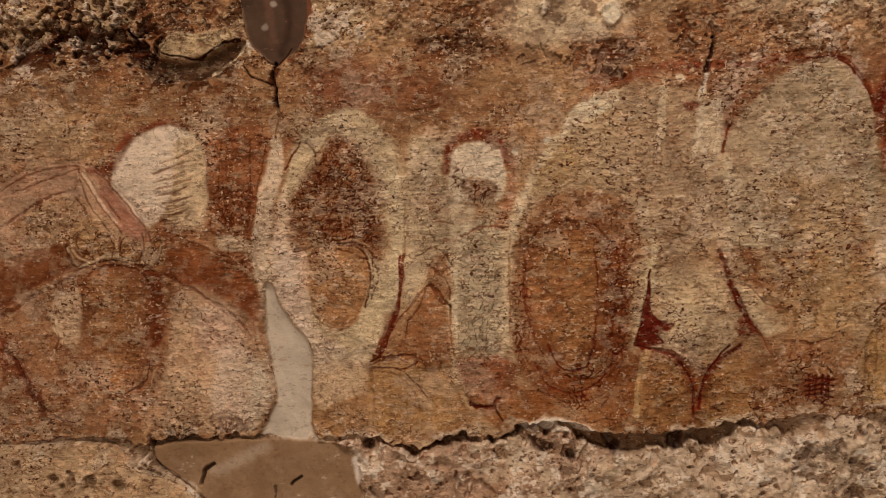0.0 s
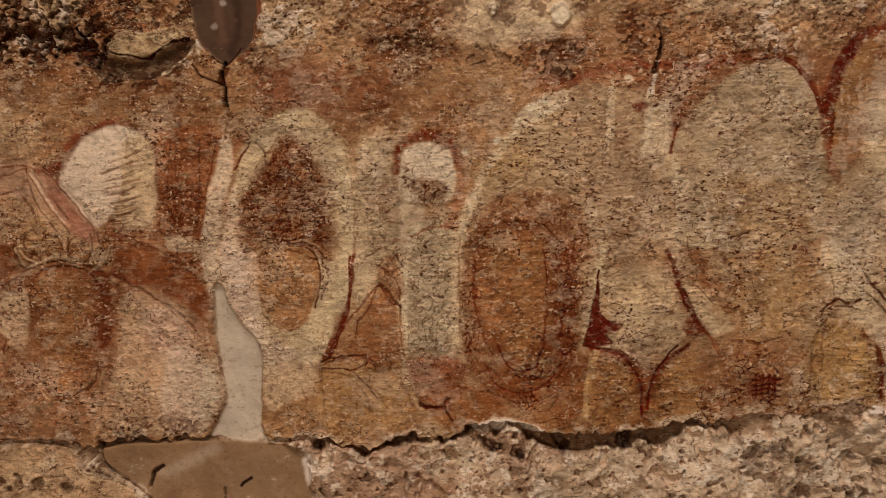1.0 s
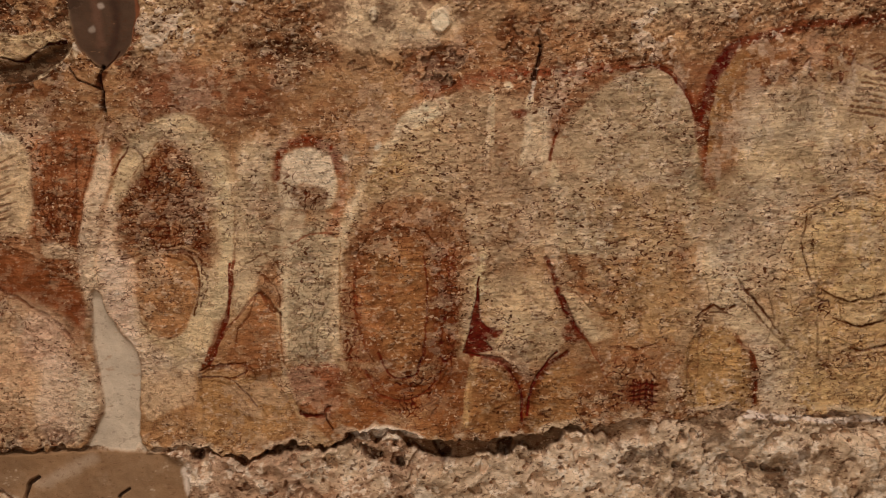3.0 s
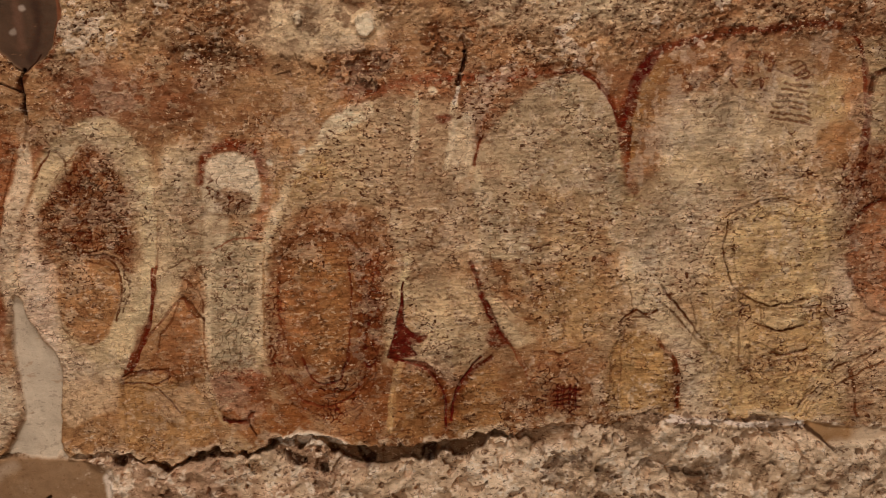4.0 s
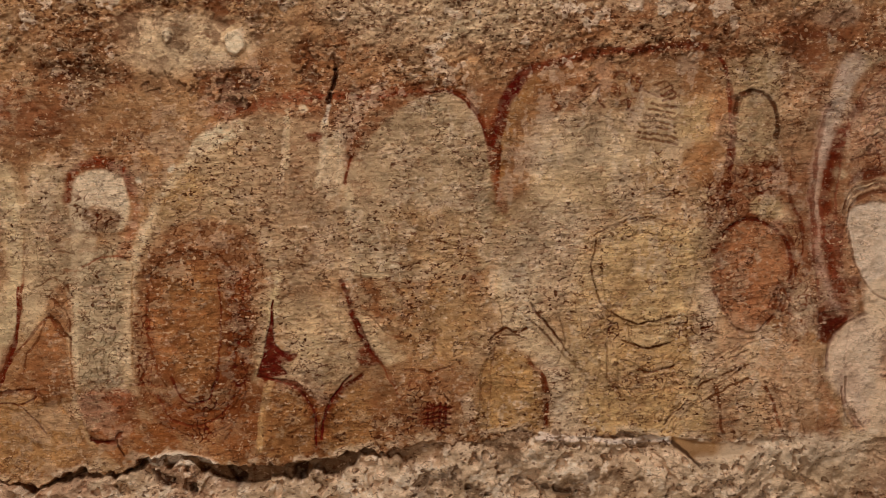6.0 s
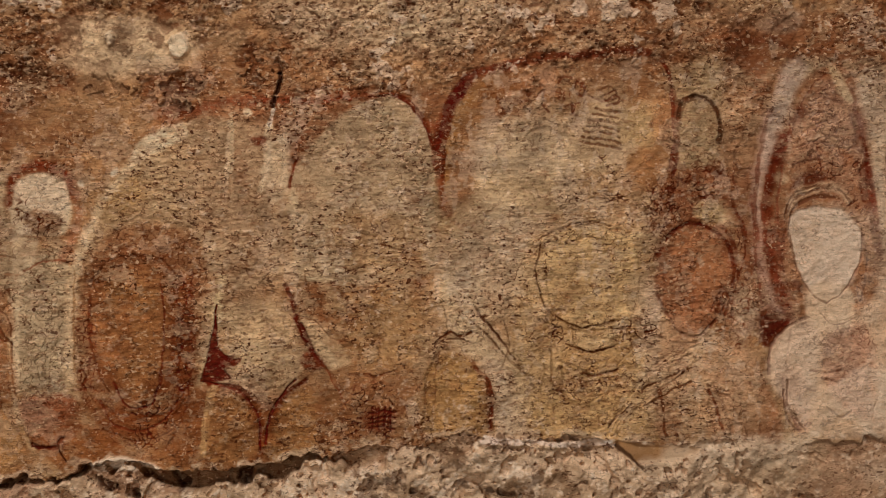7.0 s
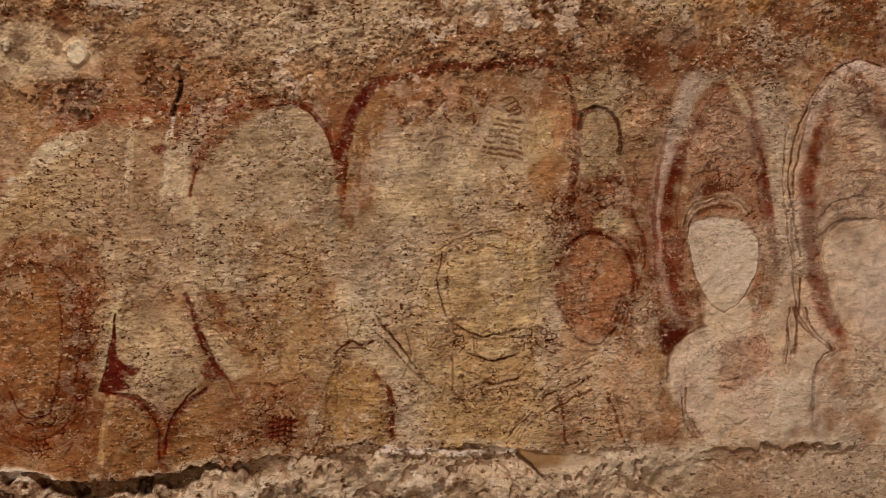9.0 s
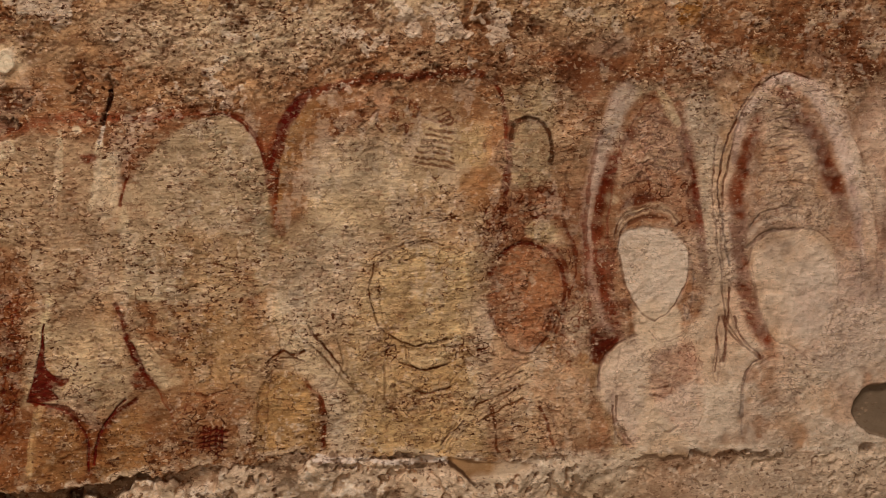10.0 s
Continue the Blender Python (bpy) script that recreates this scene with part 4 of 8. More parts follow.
fill('', 'a88a62', 0.6, [(1.408, 1.428), (1.451, 1.474), (1.474, 1.426), (1.449, 1.392), (1.413, 1.381)], worn=0.4)
curls('4e2818', 0.016, 0.6, [(1.403, 1.475), (1.470, 1.485), (1.459, 1.333), (1.413, 1.381)])
fill('mandorla', '9e7250', 0.85, [(1.819, 1.334), (1.777, 1.381), (1.752, 1.453), (1.747, 1.549), (1.755, 1.644), (1.768, 1.740), (1.792, 1.823), (1.835, 1.895), (1.895, 1.930), (1.954, 1.915), (2.003, 1.869), (2.039, 1.784), (2.063, 1.674), (2.077, 1.553), (2.079, 1.432), (2.013, 1.337), (1.912, 1.317)], label='pinkish pointed mandorla with a pale rim', worn=0.3)
stroke('bb9876', 0.024, 0.8, [(1.813, 1.342), (1.775, 1.405), (1.760, 1.489), (1.758, 1.585), (1.769, 1.704), (1.795, 1.805), (1.838, 1.880), (1.894, 1.913), (1.951, 1.898), (1.998, 1.849), (2.031, 1.769), (2.055, 1.662), (2.067, 1.553)])
stroke('5e3824', 0.004, 0.7, [(1.819, 1.329), (1.775, 1.379), (1.747, 1.454), (1.742, 1.549), (1.750, 1.644), (1.763, 1.740), (1.790, 1.829), (1.835, 1.901), (1.899, 1.934), (1.961, 1.918)])
stroke('7c5038', 0.004, 0.6, [(1.961, 1.918), (2.011, 1.869), (2.044, 1.784), (2.071, 1.674), (2.085, 1.553), (2.087, 1.444)])
stroke('6e2c12', 0.02, 0.75, [(1.836, 1.360), (1.800, 1.421), (1.783, 1.512), (1.779, 1.608), (1.789, 1.703), (1.808, 1.773), (1.829, 1.829)])
stroke('6c3214', 0.024, 0.75, [(1.891, 1.894), (1.903, 1.858), (1.939, 1.821), (1.969, 1.770), (1.996, 1.700), (2.011, 1.627)], worn=0.4)
fill('crown', 'a27c56', 0.7, [(1.829, 1.679), (1.850, 1.774), (1.872, 1.870), (1.901, 1.888), (1.927, 1.821), (1.961, 1.712), (1.983, 1.603), (1.896, 1.629)], worn=0.35, label='tan tower-like crown shape', edge=0.01)
hatch('6a402a', 0.5, 7, [(1.872, 1.870), (1.909, 1.870), (1.930, 1.713), (1.863, 1.714)])
curls('6e4630', 0.014, 0.45, [(1.821, 1.607), (1.837, 1.739), (1.949, 1.737), (1.988, 1.579), (1.968, 1.543)])
fill('oval', 'aa855e', 0.85, [(1.796, 1.524), (1.814, 1.577), (1.858, 1.597), (1.933, 1.600), (1.982, 1.567), (1.989, 1.471), (1.957, 1.375), (1.900, 1.339), (1.839, 1.379), (1.810, 1.452)], label='pale brown weathered oval of paint', worn=0.3, smooth=0.4)
stroke('6a4026', 0.0045, 0.7, [(1.806, 1.607), (1.834, 1.633), (1.884, 1.646), (1.921, 1.641)])
stroke('6a4428', 0.004, 0.7, [(1.797, 1.560), (1.826, 1.585), (1.870, 1.596), (1.910, 1.598)])
stroke('b89878', 0.008, 0.6, [(1.801, 1.584), (1.833, 1.613), (1.896, 1.623), (1.921, 1.622)])
fill('', 'b28e70', 0.65, [(2.059, 1.832), (2.156, 1.867), (2.139, 1.333), (2.076, 1.335), (2.089, 1.504), (2.080, 1.686)], worn=0.4, edge=0.02)
stroke('7c5038', 0.012, 0.5, [(2.110, 1.722), (2.099, 1.601), (2.091, 1.431)])
fill('ochre_patch', 'ac8660', 0.85, [(1.780, 1.142), (1.773, 1.226), (1.789, 1.288), (1.837, 1.324), (1.912, 1.317), (2.012, 1.313), (2.139, 1.321), (2.159, 1.126)], label='pale brown painted shape', worn=0.35, edge=0.012)
stroke('6e4630', 0.006, 0.65, [(1.776, 1.244), (1.789, 1.291), (1.818, 1.318), (1.850, 1.328)])
fill('', 'b08a58', 0.6, [(1.986, 1.290), (2.050, 1.306), (2.074, 1.275), (2.023, 1.252)], worn=0.3, edge=0.01)
fill('', '8e6038', 0.5, [(1.685, 1.170), (1.808, 1.177), (2.007, 1.157), (2.082, 1.129), (1.881, 1.126), (1.696, 1.134)], edge=0.02, worn=0.5)
# the brown upper band over the mandorlas
fill('', '7c4e2a', 0.6, [(1.298, 1.970), (1.537, 1.969), (1.781, 1.955), (1.818, 1.931), (1.632, 1.909), (1.415, 1.911), (1.297, 1.935)], edge=0.015, worn=0.4)
fill('', '7a4826', 0.6, [(1.662, 2.099), (2.122, 2.099), (2.117, 1.941), (1.968, 1.942), (1.781, 1.967), (1.660, 2.016)], edge=0.03, worn=0.4)
fill('ochre_blot', '95601f', 0.85, [(1.657, 2.087), (1.680, 2.078), (1.711, 2.082), (1.705, 2.039), (1.672, 2.025), (1.658, 2.051)], worn=0.15, label='orange ochre blot of paint')
fill('ochre_blot', 'b48c4c', 0.85, [(1.824, 1.976), (1.850, 1.991), (1.883, 1.969), (1.862, 1.954), (1.828, 1.957)], worn=0.15, label='yellow ochre blot of paint')
fill('', 'b8a684', 0.75, [(1.465, 1.993), (1.514, 2.022), (1.562, 2.004), (1.547, 1.976), (1.489, 1.971)], worn=0.5, edge=0.01)
fill('', 'a89064', 0.6, [(1.528, 2.075), (1.419, 2.064), (1.300, 2.041), (1.275, 1.994), (1.417, 1.981), (1.526, 2.016)], worn=0.5, edge=0.03)
fill('', 'a8946e', 0.6, [(0.906, 2.088), (1.160, 2.111), (1.182, 2.041), (1.065, 2.007), (0.927, 2.019)], worn=0.5, edge=0.03)
stroke('4e2c20', 0.01, 0.6, [(1.416, 1.948), (1.488, 1.955), (1.524, 1.939)], worn=0.5)
fill('', '4e3020', 0.6, [(2.037, 1.947), (2.117, 1.953), (2.116, 1.916), (2.055, 1.905)], worn=0.5, edge=0.01)
fill('', 'b59470', 0.7, [(1.669, 1.385), (1.705, 1.443), (1.730, 1.561), (1.748, 1.489), (1.765, 1.405), (1.819, 1.320), (1.787, 1.297), (1.689, 1.324)], worn=0.3, edge=0.01, smooth=0.3)
fill('', 'c0a27c', 0.9, [(1.559, 1.447), (1.634, 1.451), (1.650, 1.385), (1.629, 1.360), (1.569, 1.362), (1.552, 1.388)], worn=0.1, edge=0.006, smooth=0.4)
fill('', '8e5e44', 0.5, [(1.499, 1.272), (1.527, 1.271), (1.548, 1.152), (1.510, 1.166)], worn=0.5, edge=0.01)
curls('5e3422', 0.012, 0.7, [(1.494, 1.284), (1.533, 1.283), (1.551, 1.146), (1.509, 1.160)])
fill('', '80492a', 0.45, [(0.939, 2.048), (1.076, 2.056), (1.305, 2.050), (1.535, 2.022), (1.533, 1.953), (1.302, 1.942), (1.073, 1.942), (0.959, 1.967)], edge=0.03, worn=0.6)
fill('', 'aa9470', 0.6, [(0.460, 2.071), (0.688, 2.066), (0.916, 2.060), (0.937, 1.991), (0.821, 1.948), (0.616, 1.953), (0.503, 1.990)], edge=0.03, worn=0.7)
fill('', '56140a', 0.97, [(0.349, 1.404), (0.354, 1.370), (0.367, 1.343), (0.354, 1.304), (0.320, 1.294), (0.332, 1.335), (0.342, 1.370)], worn=0.05, edge=0.003)
# soft darker washes round the ovals
fill('', '743e1c', 0.45, [(0.071, 1.450), (0.108, 1.542), (0.189, 1.563), (0.279, 1.537), (0.323, 1.490), (0.310, 1.307), (0.271, 1.216), (0.191, 1.183), (0.111, 1.218), (0.073, 1.311)], edge=0.03, worn=0.35)
fill('oval', '8f5c30', 0.8, [(0.107, 1.415), (0.121, 1.486), (0.160, 1.522), (0.220, 1.525), (0.256, 1.485), (0.260, 1.400), (0.251, 1.326), (0.227, 1.280), (0.193, 1.265), (0.153, 1.289), (0.126, 1.336)], worn=0.3, edge=0.008, label='large orange-brown weathered oval of paint')
fill('', '7a4420', 0.2, [(-0.870, 1.424), (-0.856, 1.485), (-0.778, 1.501), (-0.690, 1.481), (-0.655, 1.395), (-0.670, 1.299), (-0.736, 1.202), (-0.813, 1.203), (-0.862, 1.277)], edge=0.03, worn=0.4)
fill('', '8c5a34', 0.5, [(-0.834, 1.423), (-0.780, 1.446), (-0.730, 1.421), (-0.733, 1.299), (-0.780, 1.251), (-0.823, 1.301)], edge=0.02, worn=0.4)
fill('', '6a3a1c', 0.35, [(0.317, 1.239), (0.429, 1.260), (0.472, 1.214), (0.425, 1.112), (0.314, 1.113)], edge=0.03, worn=0.4)
fill('', '6e3e20', 0.3, [(-0.377, 1.556), (-0.325, 1.673), (-0.275, 1.731), (-0.217, 1.658), (-0.197, 1.527), (-0.210, 1.504), (-0.354, 1.508)], edge=0.03, worn=0.4)
fill('', 'a07442', 0.5, [(0.134, 1.426), (0.153, 1.495), (0.211, 1.505), (0.241, 1.458), (0.241, 1.354), (0.217, 1.297), (0.165, 1.304), (0.138, 1.356)], edge=0.025, worn=0.4)
stroke('b29870', 0.013, 0.6, [(0.065, 1.311), (0.062, 1.404), (0.078, 1.514), (0.113, 1.623), (0.180, 1.715), (0.286, 1.802)], worn=0.5)
stroke('b49a6a', 0.011, 0.7, [(0.359, 1.489), (0.353, 1.421), (0.338, 1.353), (0.321, 1.302)], worn=0.5)
# old drawing lines
fill('', 'a98058', 0.7, [(-0.854, 1.692), (-0.836, 1.697), (-0.812, 1.642), (-0.770, 1.574), (-0.745, 1.537), (-0.771, 1.531), (-0.814, 1.575), (-0.841, 1.631)], worn=0.2, smooth=0.4)
fill('', '8c5a40', 0.7, [(-0.817, 1.696), (-0.767, 1.653), (-0.712, 1.584), (-0.691, 1.535), (-0.720, 1.528), (-0.757, 1.567), (-0.800, 1.636)], worn=0.2, smooth=0.4)
stroke('6a3a22', 0.0034, 0.62, [(-1.032, 1.652), (-0.966, 1.684), (-0.901, 1.697), (-0.849, 1.697)], worn=1.0)
stroke('5e3420', 0.00425, 0.62, [(-1.035, 1.569), (-0.982, 1.604), (-0.915, 1.638), (-0.863, 1.649)], worn=1.0)
stroke('5a3620', 0.002975, 0.62, [(-0.852, 1.692), (-0.838, 1.631), (-0.796, 1.573), (-0.769, 1.539)], worn=1.0)
stroke('c0a078', 0.0034, 0.62, [(-0.836, 1.692), (-0.802, 1.636), (-0.756, 1.570)], worn=1.0)
stroke('5e3420', 0.0034, 0.62, [(-0.813, 1.696), (-0.759, 1.640), (-0.717, 1.586), (-0.703, 1.546)], worn=1.0)
stroke('523018', 0.002975, 0.62, [(-0.874, 1.483), (-0.882, 1.522), (-0.861, 1.546), (-0.841, 1.533), (-0.845, 1.502)], worn=1.0)
stroke('523018', 0.002975, 0.62, [(-0.830, 1.496), (-0.828, 1.533), (-0.802, 1.552), (-0.777, 1.531), (-0.783, 1.495)], worn=1.0)
stroke('523018', 0.002975, 0.62, [(-0.765, 1.500), (-0.758, 1.536), (-0.732, 1.544), (-0.714, 1.518), (-0.720, 1.487)], worn=1.0)
stroke('523018', 0.002975, 0.62, [(-0.708, 1.481), (-0.699, 1.517), (-0.676, 1.536), (-0.663, 1.509)], worn=1.0)
stroke('4e2c16', 0.002975, 0.62, [(-0.869, 1.473), (-0.823, 1.489), (-0.772, 1.494), (-0.721, 1.484), (-0.688, 1.466)], worn=1.0)
stroke('54301a', 0.002975, 0.62, [(-0.839, 1.281), (-0.822, 1.230), (-0.775, 1.205), (-0.723, 1.224), (-0.696, 1.275)], worn=1.0)
stroke('a8845a', 0.002975, 0.62, [(-0.849, 1.277), (-0.832, 1.213), (-0.775, 1.188), (-0.717, 1.208), (-0.684, 1.262)], worn=1.0)
stroke('5a3018', 0.0034, 0.62, [(-0.662, 1.555), (-0.576, 1.516), (-0.478, 1.466)], worn=1.0)
stroke('522a16', 0.0051, 0.62, [(-0.673, 1.466), (-0.591, 1.423), (-0.528, 1.381), (-0.477, 1.329)], worn=1.0)
stroke('4e2814', 0.00595, 0.62, [(-1.041, 1.376), (-0.961, 1.423), (-0.867, 1.463)], worn=1.0)
stroke('4e2814', 0.0051, 0.62, [(-1.044, 1.304), (-1.005, 1.276), (-0.968, 1.202), (-0.913, 1.152)], worn=1.0)
stroke('603418', 0.00255, 0.62, [(-0.564, 1.742), (-0.562, 1.646), (-0.555, 1.547)], worn=1.0)
stroke('603418', 0.00255, 0.62, [(-0.532, 1.741), (-0.539, 1.657), (-0.535, 1.549)], worn=1.0)
stroke('603418', 0.00255, 0.62, [(-0.433, 1.737), (-0.453, 1.642), (-0.468, 1.547)], worn=1.0)
stroke('603418', 0.00255, 0.62, [(-0.513, 1.530), (-0.527, 1.489), (-0.533, 1.453)], worn=1.0)
stroke('603820', 0.00255, 0.62, [(-0.933, 1.278), (-0.912, 1.327), (-0.921, 1.376), (-0.896, 1.427)], worn=1.0)
stroke('7a4a2a', 0.0034, 0.62, [(-0.654, 1.419), (-0.603, 1.428), (-0.564, 1.405), (-0.528, 1.369)], worn=1.0)
stroke('501e0c', 0.0034, 0.62, [(-0.370, 1.570), (-0.328, 1.581), (-0.279, 1.584), (-0.232, 1.576), (-0.198, 1.560)], worn=1.0)
stroke('501e0c', 0.0034, 0.62, [(-0.366, 1.532), (-0.317, 1.545), (-0.268, 1.547), (-0.204, 1.523)], worn=1.0)
stroke('b08a58', 0.00255, 0.62, [(-0.357, 1.508), (-0.317, 1.526), (-0.269, 1.529), (-0.216, 1.507)], worn=1.0)
stroke('4a2612', 0.0034, 0.62, [(-0.215, 1.483), (-0.199, 1.445), (-0.215, 1.396)], worn=1.0)
stroke('5e3a1e', 0.00255, 0.62, [(-0.347, 1.413), (-0.339, 1.370), (-0.298, 1.338), (-0.260, 1.345)], worn=1.0)
stroke('7c4a28', 0.002975, 0.62, [(-0.157, 1.679), (-0.143, 1.585), (-0.144, 1.491)], worn=1.0)
stroke('7c5030', 0.002975, 0.62, [(-0.349, 1.674), (-0.324, 1.709), (-0.287, 1.749)], worn=1.0)
stroke('54341c', 0.00255, 0.62, [(-0.224, 1.259), (-0.180, 1.280), (-0.147, 1.268), (-0.123, 1.278), (-0.078, 1.267), (-0.086, 1.243), (-0.121, 1.256)], worn=1.0)
stroke('54301a', 0.0034, 0.62, [(-0.093, 1.431), (-0.061, 1.395), (-0.045, 1.376)], worn=1.0)
stroke('5a3a20', 0.00255, 0.62, [(-0.120, 1.488), (-0.081, 1.503), (-0.040, 1.465)], worn=1.0)
stroke('7c3a22', 0.0034, 0.62, [(-0.024, 1.523), (0.016, 1.542), (0.062, 1.543)], worn=1.0)
stroke('6a4c30', 0.00255, 0.62, [(-0.107, 1.548), (-0.077, 1.559), (-0.042, 1.552)], worn=1.0)
stroke('8a6034', 0.0034, 0.62, [(0.079, 1.520), (0.071, 1.427), (0.074, 1.323)], worn=1.0)
stroke('4e2812', 0.0034, 0.62, [(0.107, 1.496), (0.137, 1.535), (0.189, 1.549), (0.246, 1.540), (0.281, 1.503)], worn=1.0)
stroke('54280f', 0.0034, 0.62, [(0.107, 1.473), (0.099, 1.403), (0.114, 1.334), (0.138, 1.281)], worn=1.0)
stroke('4a200e', 0.00425, 0.62, [(0.276, 1.480), (0.283, 1.400), (0.272, 1.320), (0.245, 1.267)], worn=1.0)
stroke('4a200e', 0.00255, 0.62, [(0.292, 1.479), (0.298, 1.399), (0.287, 1.308)], worn=1.0)
stroke('4e2814', 0.0034, 0.62, [(0.113, 1.264), (0.152, 1.231), (0.197, 1.222), (0.249, 1.235), (0.286, 1.271)], worn=1.0)
stroke('542c18', 0.00255, 0.62, [(0.123, 1.206), (0.179, 1.180), (0.236, 1.184), (0.282, 1.216)], worn=1.0)
stroke('5c3016', 0.0034, 0.62, [(0.164, 1.264), (0.198, 1.252), (0.233, 1.263)], worn=1.0)
stroke('5e3418', 0.00255, 0.62, [(0.295, 1.262), (0.276, 1.205), (0.247, 1.159)], worn=1.0)
stroke('6e4424', 0.00255, 0.62, [(0.521, 1.417), (0.554, 1.405), (0.586, 1.371), (0.613, 1.364)], worn=1.0)
curls('501e0c', 0.012, 0.8, [(-0.382, 1.592), (-0.338, 1.664), (-0.287, 1.737), (-0.246, 1.712), (-0.212, 1.634), (-0.199, 1.557), (-0.279, 1.586), (-0.365, 1.574)])
curls('5a2410', 0.012, 0.5, [(0.078, 1.439), (0.103, 1.438), (0.115, 1.345), (0.141, 1.270), (0.164, 1.240), (0.112, 1.253), (0.085, 1.311)])
curls('5a2410', 0.012, 0.5, [(0.278, 1.491), (0.314, 1.490), (0.303, 1.308), (0.278, 1.262), (0.249, 1.228), (0.262, 1.285), (0.278, 1.377)])
curls('501c0c', 0.012, 0.7, [(0.124, 1.247), (0.192, 1.226), (0.272, 1.245), (0.265, 1.193), (0.212, 1.142), (0.162, 1.171)])
stroke('6a4a24', 0.00255, 0.58, [(1.016, 1.498), (1.022, 1.440), (1.040, 1.399)], worn=1.0)
stroke('6a4a24', 0.00255, 0.58, [(1.207, 1.526), (1.210, 1.458), (1.188, 1.390)], worn=1.0)
stroke('4e2c14', 0.00255, 0.58, [(1.059, 1.280), (1.110, 1.264), (1.174, 1.276)], worn=1.0)
stroke('6a3a20', 0.0034, 0.58, [(1.216, 1.343), (1.260, 1.297), (1.281, 1.227), (1.290, 1.147)], worn=1.0)
stroke('50281a', 0.0034, 0.58, [(1.241, 1.354), (1.284, 1.342), (1.319, 1.341)], worn=1.0)
stroke('50281a', 0.00255, 0.58, [(1.361, 1.408), (1.383, 1.384), (1.376, 1.339)], worn=1.0)
stroke('50281a', 0.00255, 0.58, [(1.385, 1.453), (1.401, 1.407), (1.390, 1.350)], worn=1.0)
stroke('6a3a20', 0.0034, 0.58, [(1.342, 1.340), (1.386, 1.293), (1.396, 1.224), (1.387, 1.144)], worn=1.0)
stroke('6a3a20', 0.0034, 0.58, [(1.410, 1.315), (1.442, 1.246), (1.448, 1.154)], worn=1.0)
stroke('5a3a20', 0.00255, 0.58, [(1.157, 1.300), (1.198, 1.333), (1.241, 1.337)], worn=1.0)
stroke('4e3018', 0.00255, 0.58, [(1.214, 1.275), (1.260, 1.308), (1.318, 1.334)], worn=1.0)
stroke('4e3018', 0.00255, 0.58, [(1.203, 1.241), (1.248, 1.270), (1.297, 1.295)], worn=1.0)
stroke('5e2c18', 0.00425, 0.58, [(1.403, 1.647), (1.418, 1.589), (1.428, 1.543)], worn=1.0)
stroke('5e2c18', 0.0034, 0.58, [(1.417, 1.738), (1.409, 1.681), (1.419, 1.635)], worn=1.0)
stroke('54341a', 0.00255, 0.58, [(0.993, 1.350), (1.009, 1.304), (1.002, 1.247)], worn=1.0)
stroke('5e4024', 0.00255, 0.58, [(0.931, 1.397), (0.941, 1.351), (0.923, 1.306)], worn=1.0)
stroke('6e5030', 0.00255, 0.58, [(0.796, 1.464), (0.817, 1.401), (0.804, 1.344)], worn=1.0)
stroke('7c5a34', 0.00255, 0.58, [(0.605, 1.555), (0.674, 1.558), (0.753, 1.539)], worn=1.0)
stroke('6e4a2a', 0.00255, 0.58, [(0.535, 1.500), (0.545, 1.454), (0.579, 1.424)], worn=1.0)
stroke('845a30', 0.00255, 0.58, [(0.671, 1.450), (0.680, 1.382), (0.672, 1.314)], worn=1.0)
stroke('70522c', 0.00255, 0.58, [(1.061, 1.519), (1.095, 1.530), (1.152, 1.526), (1.192, 1.509)], worn=1.0)
stroke('402414', 0.002975, 0.58, [(1.139, 1.860), (1.162, 1.868), (1.176, 1.850), (1.161, 1.834), (1.141, 1.842)], worn=1.0)
fill('', '9c8258', 0.7, [(1.302, 1.781), (1.315, 1.816), (1.343, 1.832), (1.370, 1.815), (1.380, 1.768), (1.373, 1.711), (1.320, 1.701), (1.301, 1.724)], worn=0.35)
stroke('3c2616', 0.0065, 0.9, [(1.300, 1.812), (1.313, 1.828), (1.339, 1.837), (1.365, 1.829), (1.381, 1.801), (1.386, 1.773)], worn=0.2)
stroke('5c2818', 0.007, 0.8, [(1.272, 1.916), (1.286, 1.867), (1.294, 1.810), (1.294, 1.741), (1.285, 1.684)])
curls('5c2414', 0.012, 0.6, [(1.225, 1.652), (1.283, 1.673), (1.292, 1.593), (1.245, 1.560)])
stroke('7c4430', 0.00425, 0.58, [(1.463, 1.380), (1.454, 1.474), (1.447, 1.568), (1.444, 1.639)], worn=1.0)
stroke('84402a', 0.0034, 0.58, [(1.505, 1.425), (1.498, 1.520), (1.498, 1.614), (1.515, 1.697)], worn=1.0)
stroke('6a3826', 0.0034, 0.58, [(1.542, 1.791), (1.570, 1.850), (1.607, 1.883)], worn=1.0)
stroke('5e2c1c', 0.0034, 0.58, [(1.654, 1.813), (1.671, 1.718), (1.681, 1.622)], worn=1.0)
stroke('5c3424', 0.00255, 0.58, [(1.536, 1.696), (1.578, 1.705), (1.626, 1.695)], worn=1.0)
stroke('5c3424', 0.00255, 0.58, [(1.540, 1.732), (1.585, 1.743), (1.640, 1.730)], worn=1.0)
stroke('5c3424', 0.00255, 0.58, [(1.566, 1.791), (1.593, 1.802), (1.629, 1.790)], worn=1.0)
stroke('5c3424', 0.00255, 0.58, [(1.575, 1.826), (1.600, 1.835), (1.624, 1.825)], worn=1.0)
stroke('4e2414', 0.00425, 0.58, [(1.514, 1.567), (1.501, 1.520), (1.513, 1.449), (1.534, 1.413)], worn=1.0)
stroke('5c3422', 0.0034, 0.58, [(1.669, 1.563), (1.679, 1.491), (1.663, 1.420)], worn=1.0)
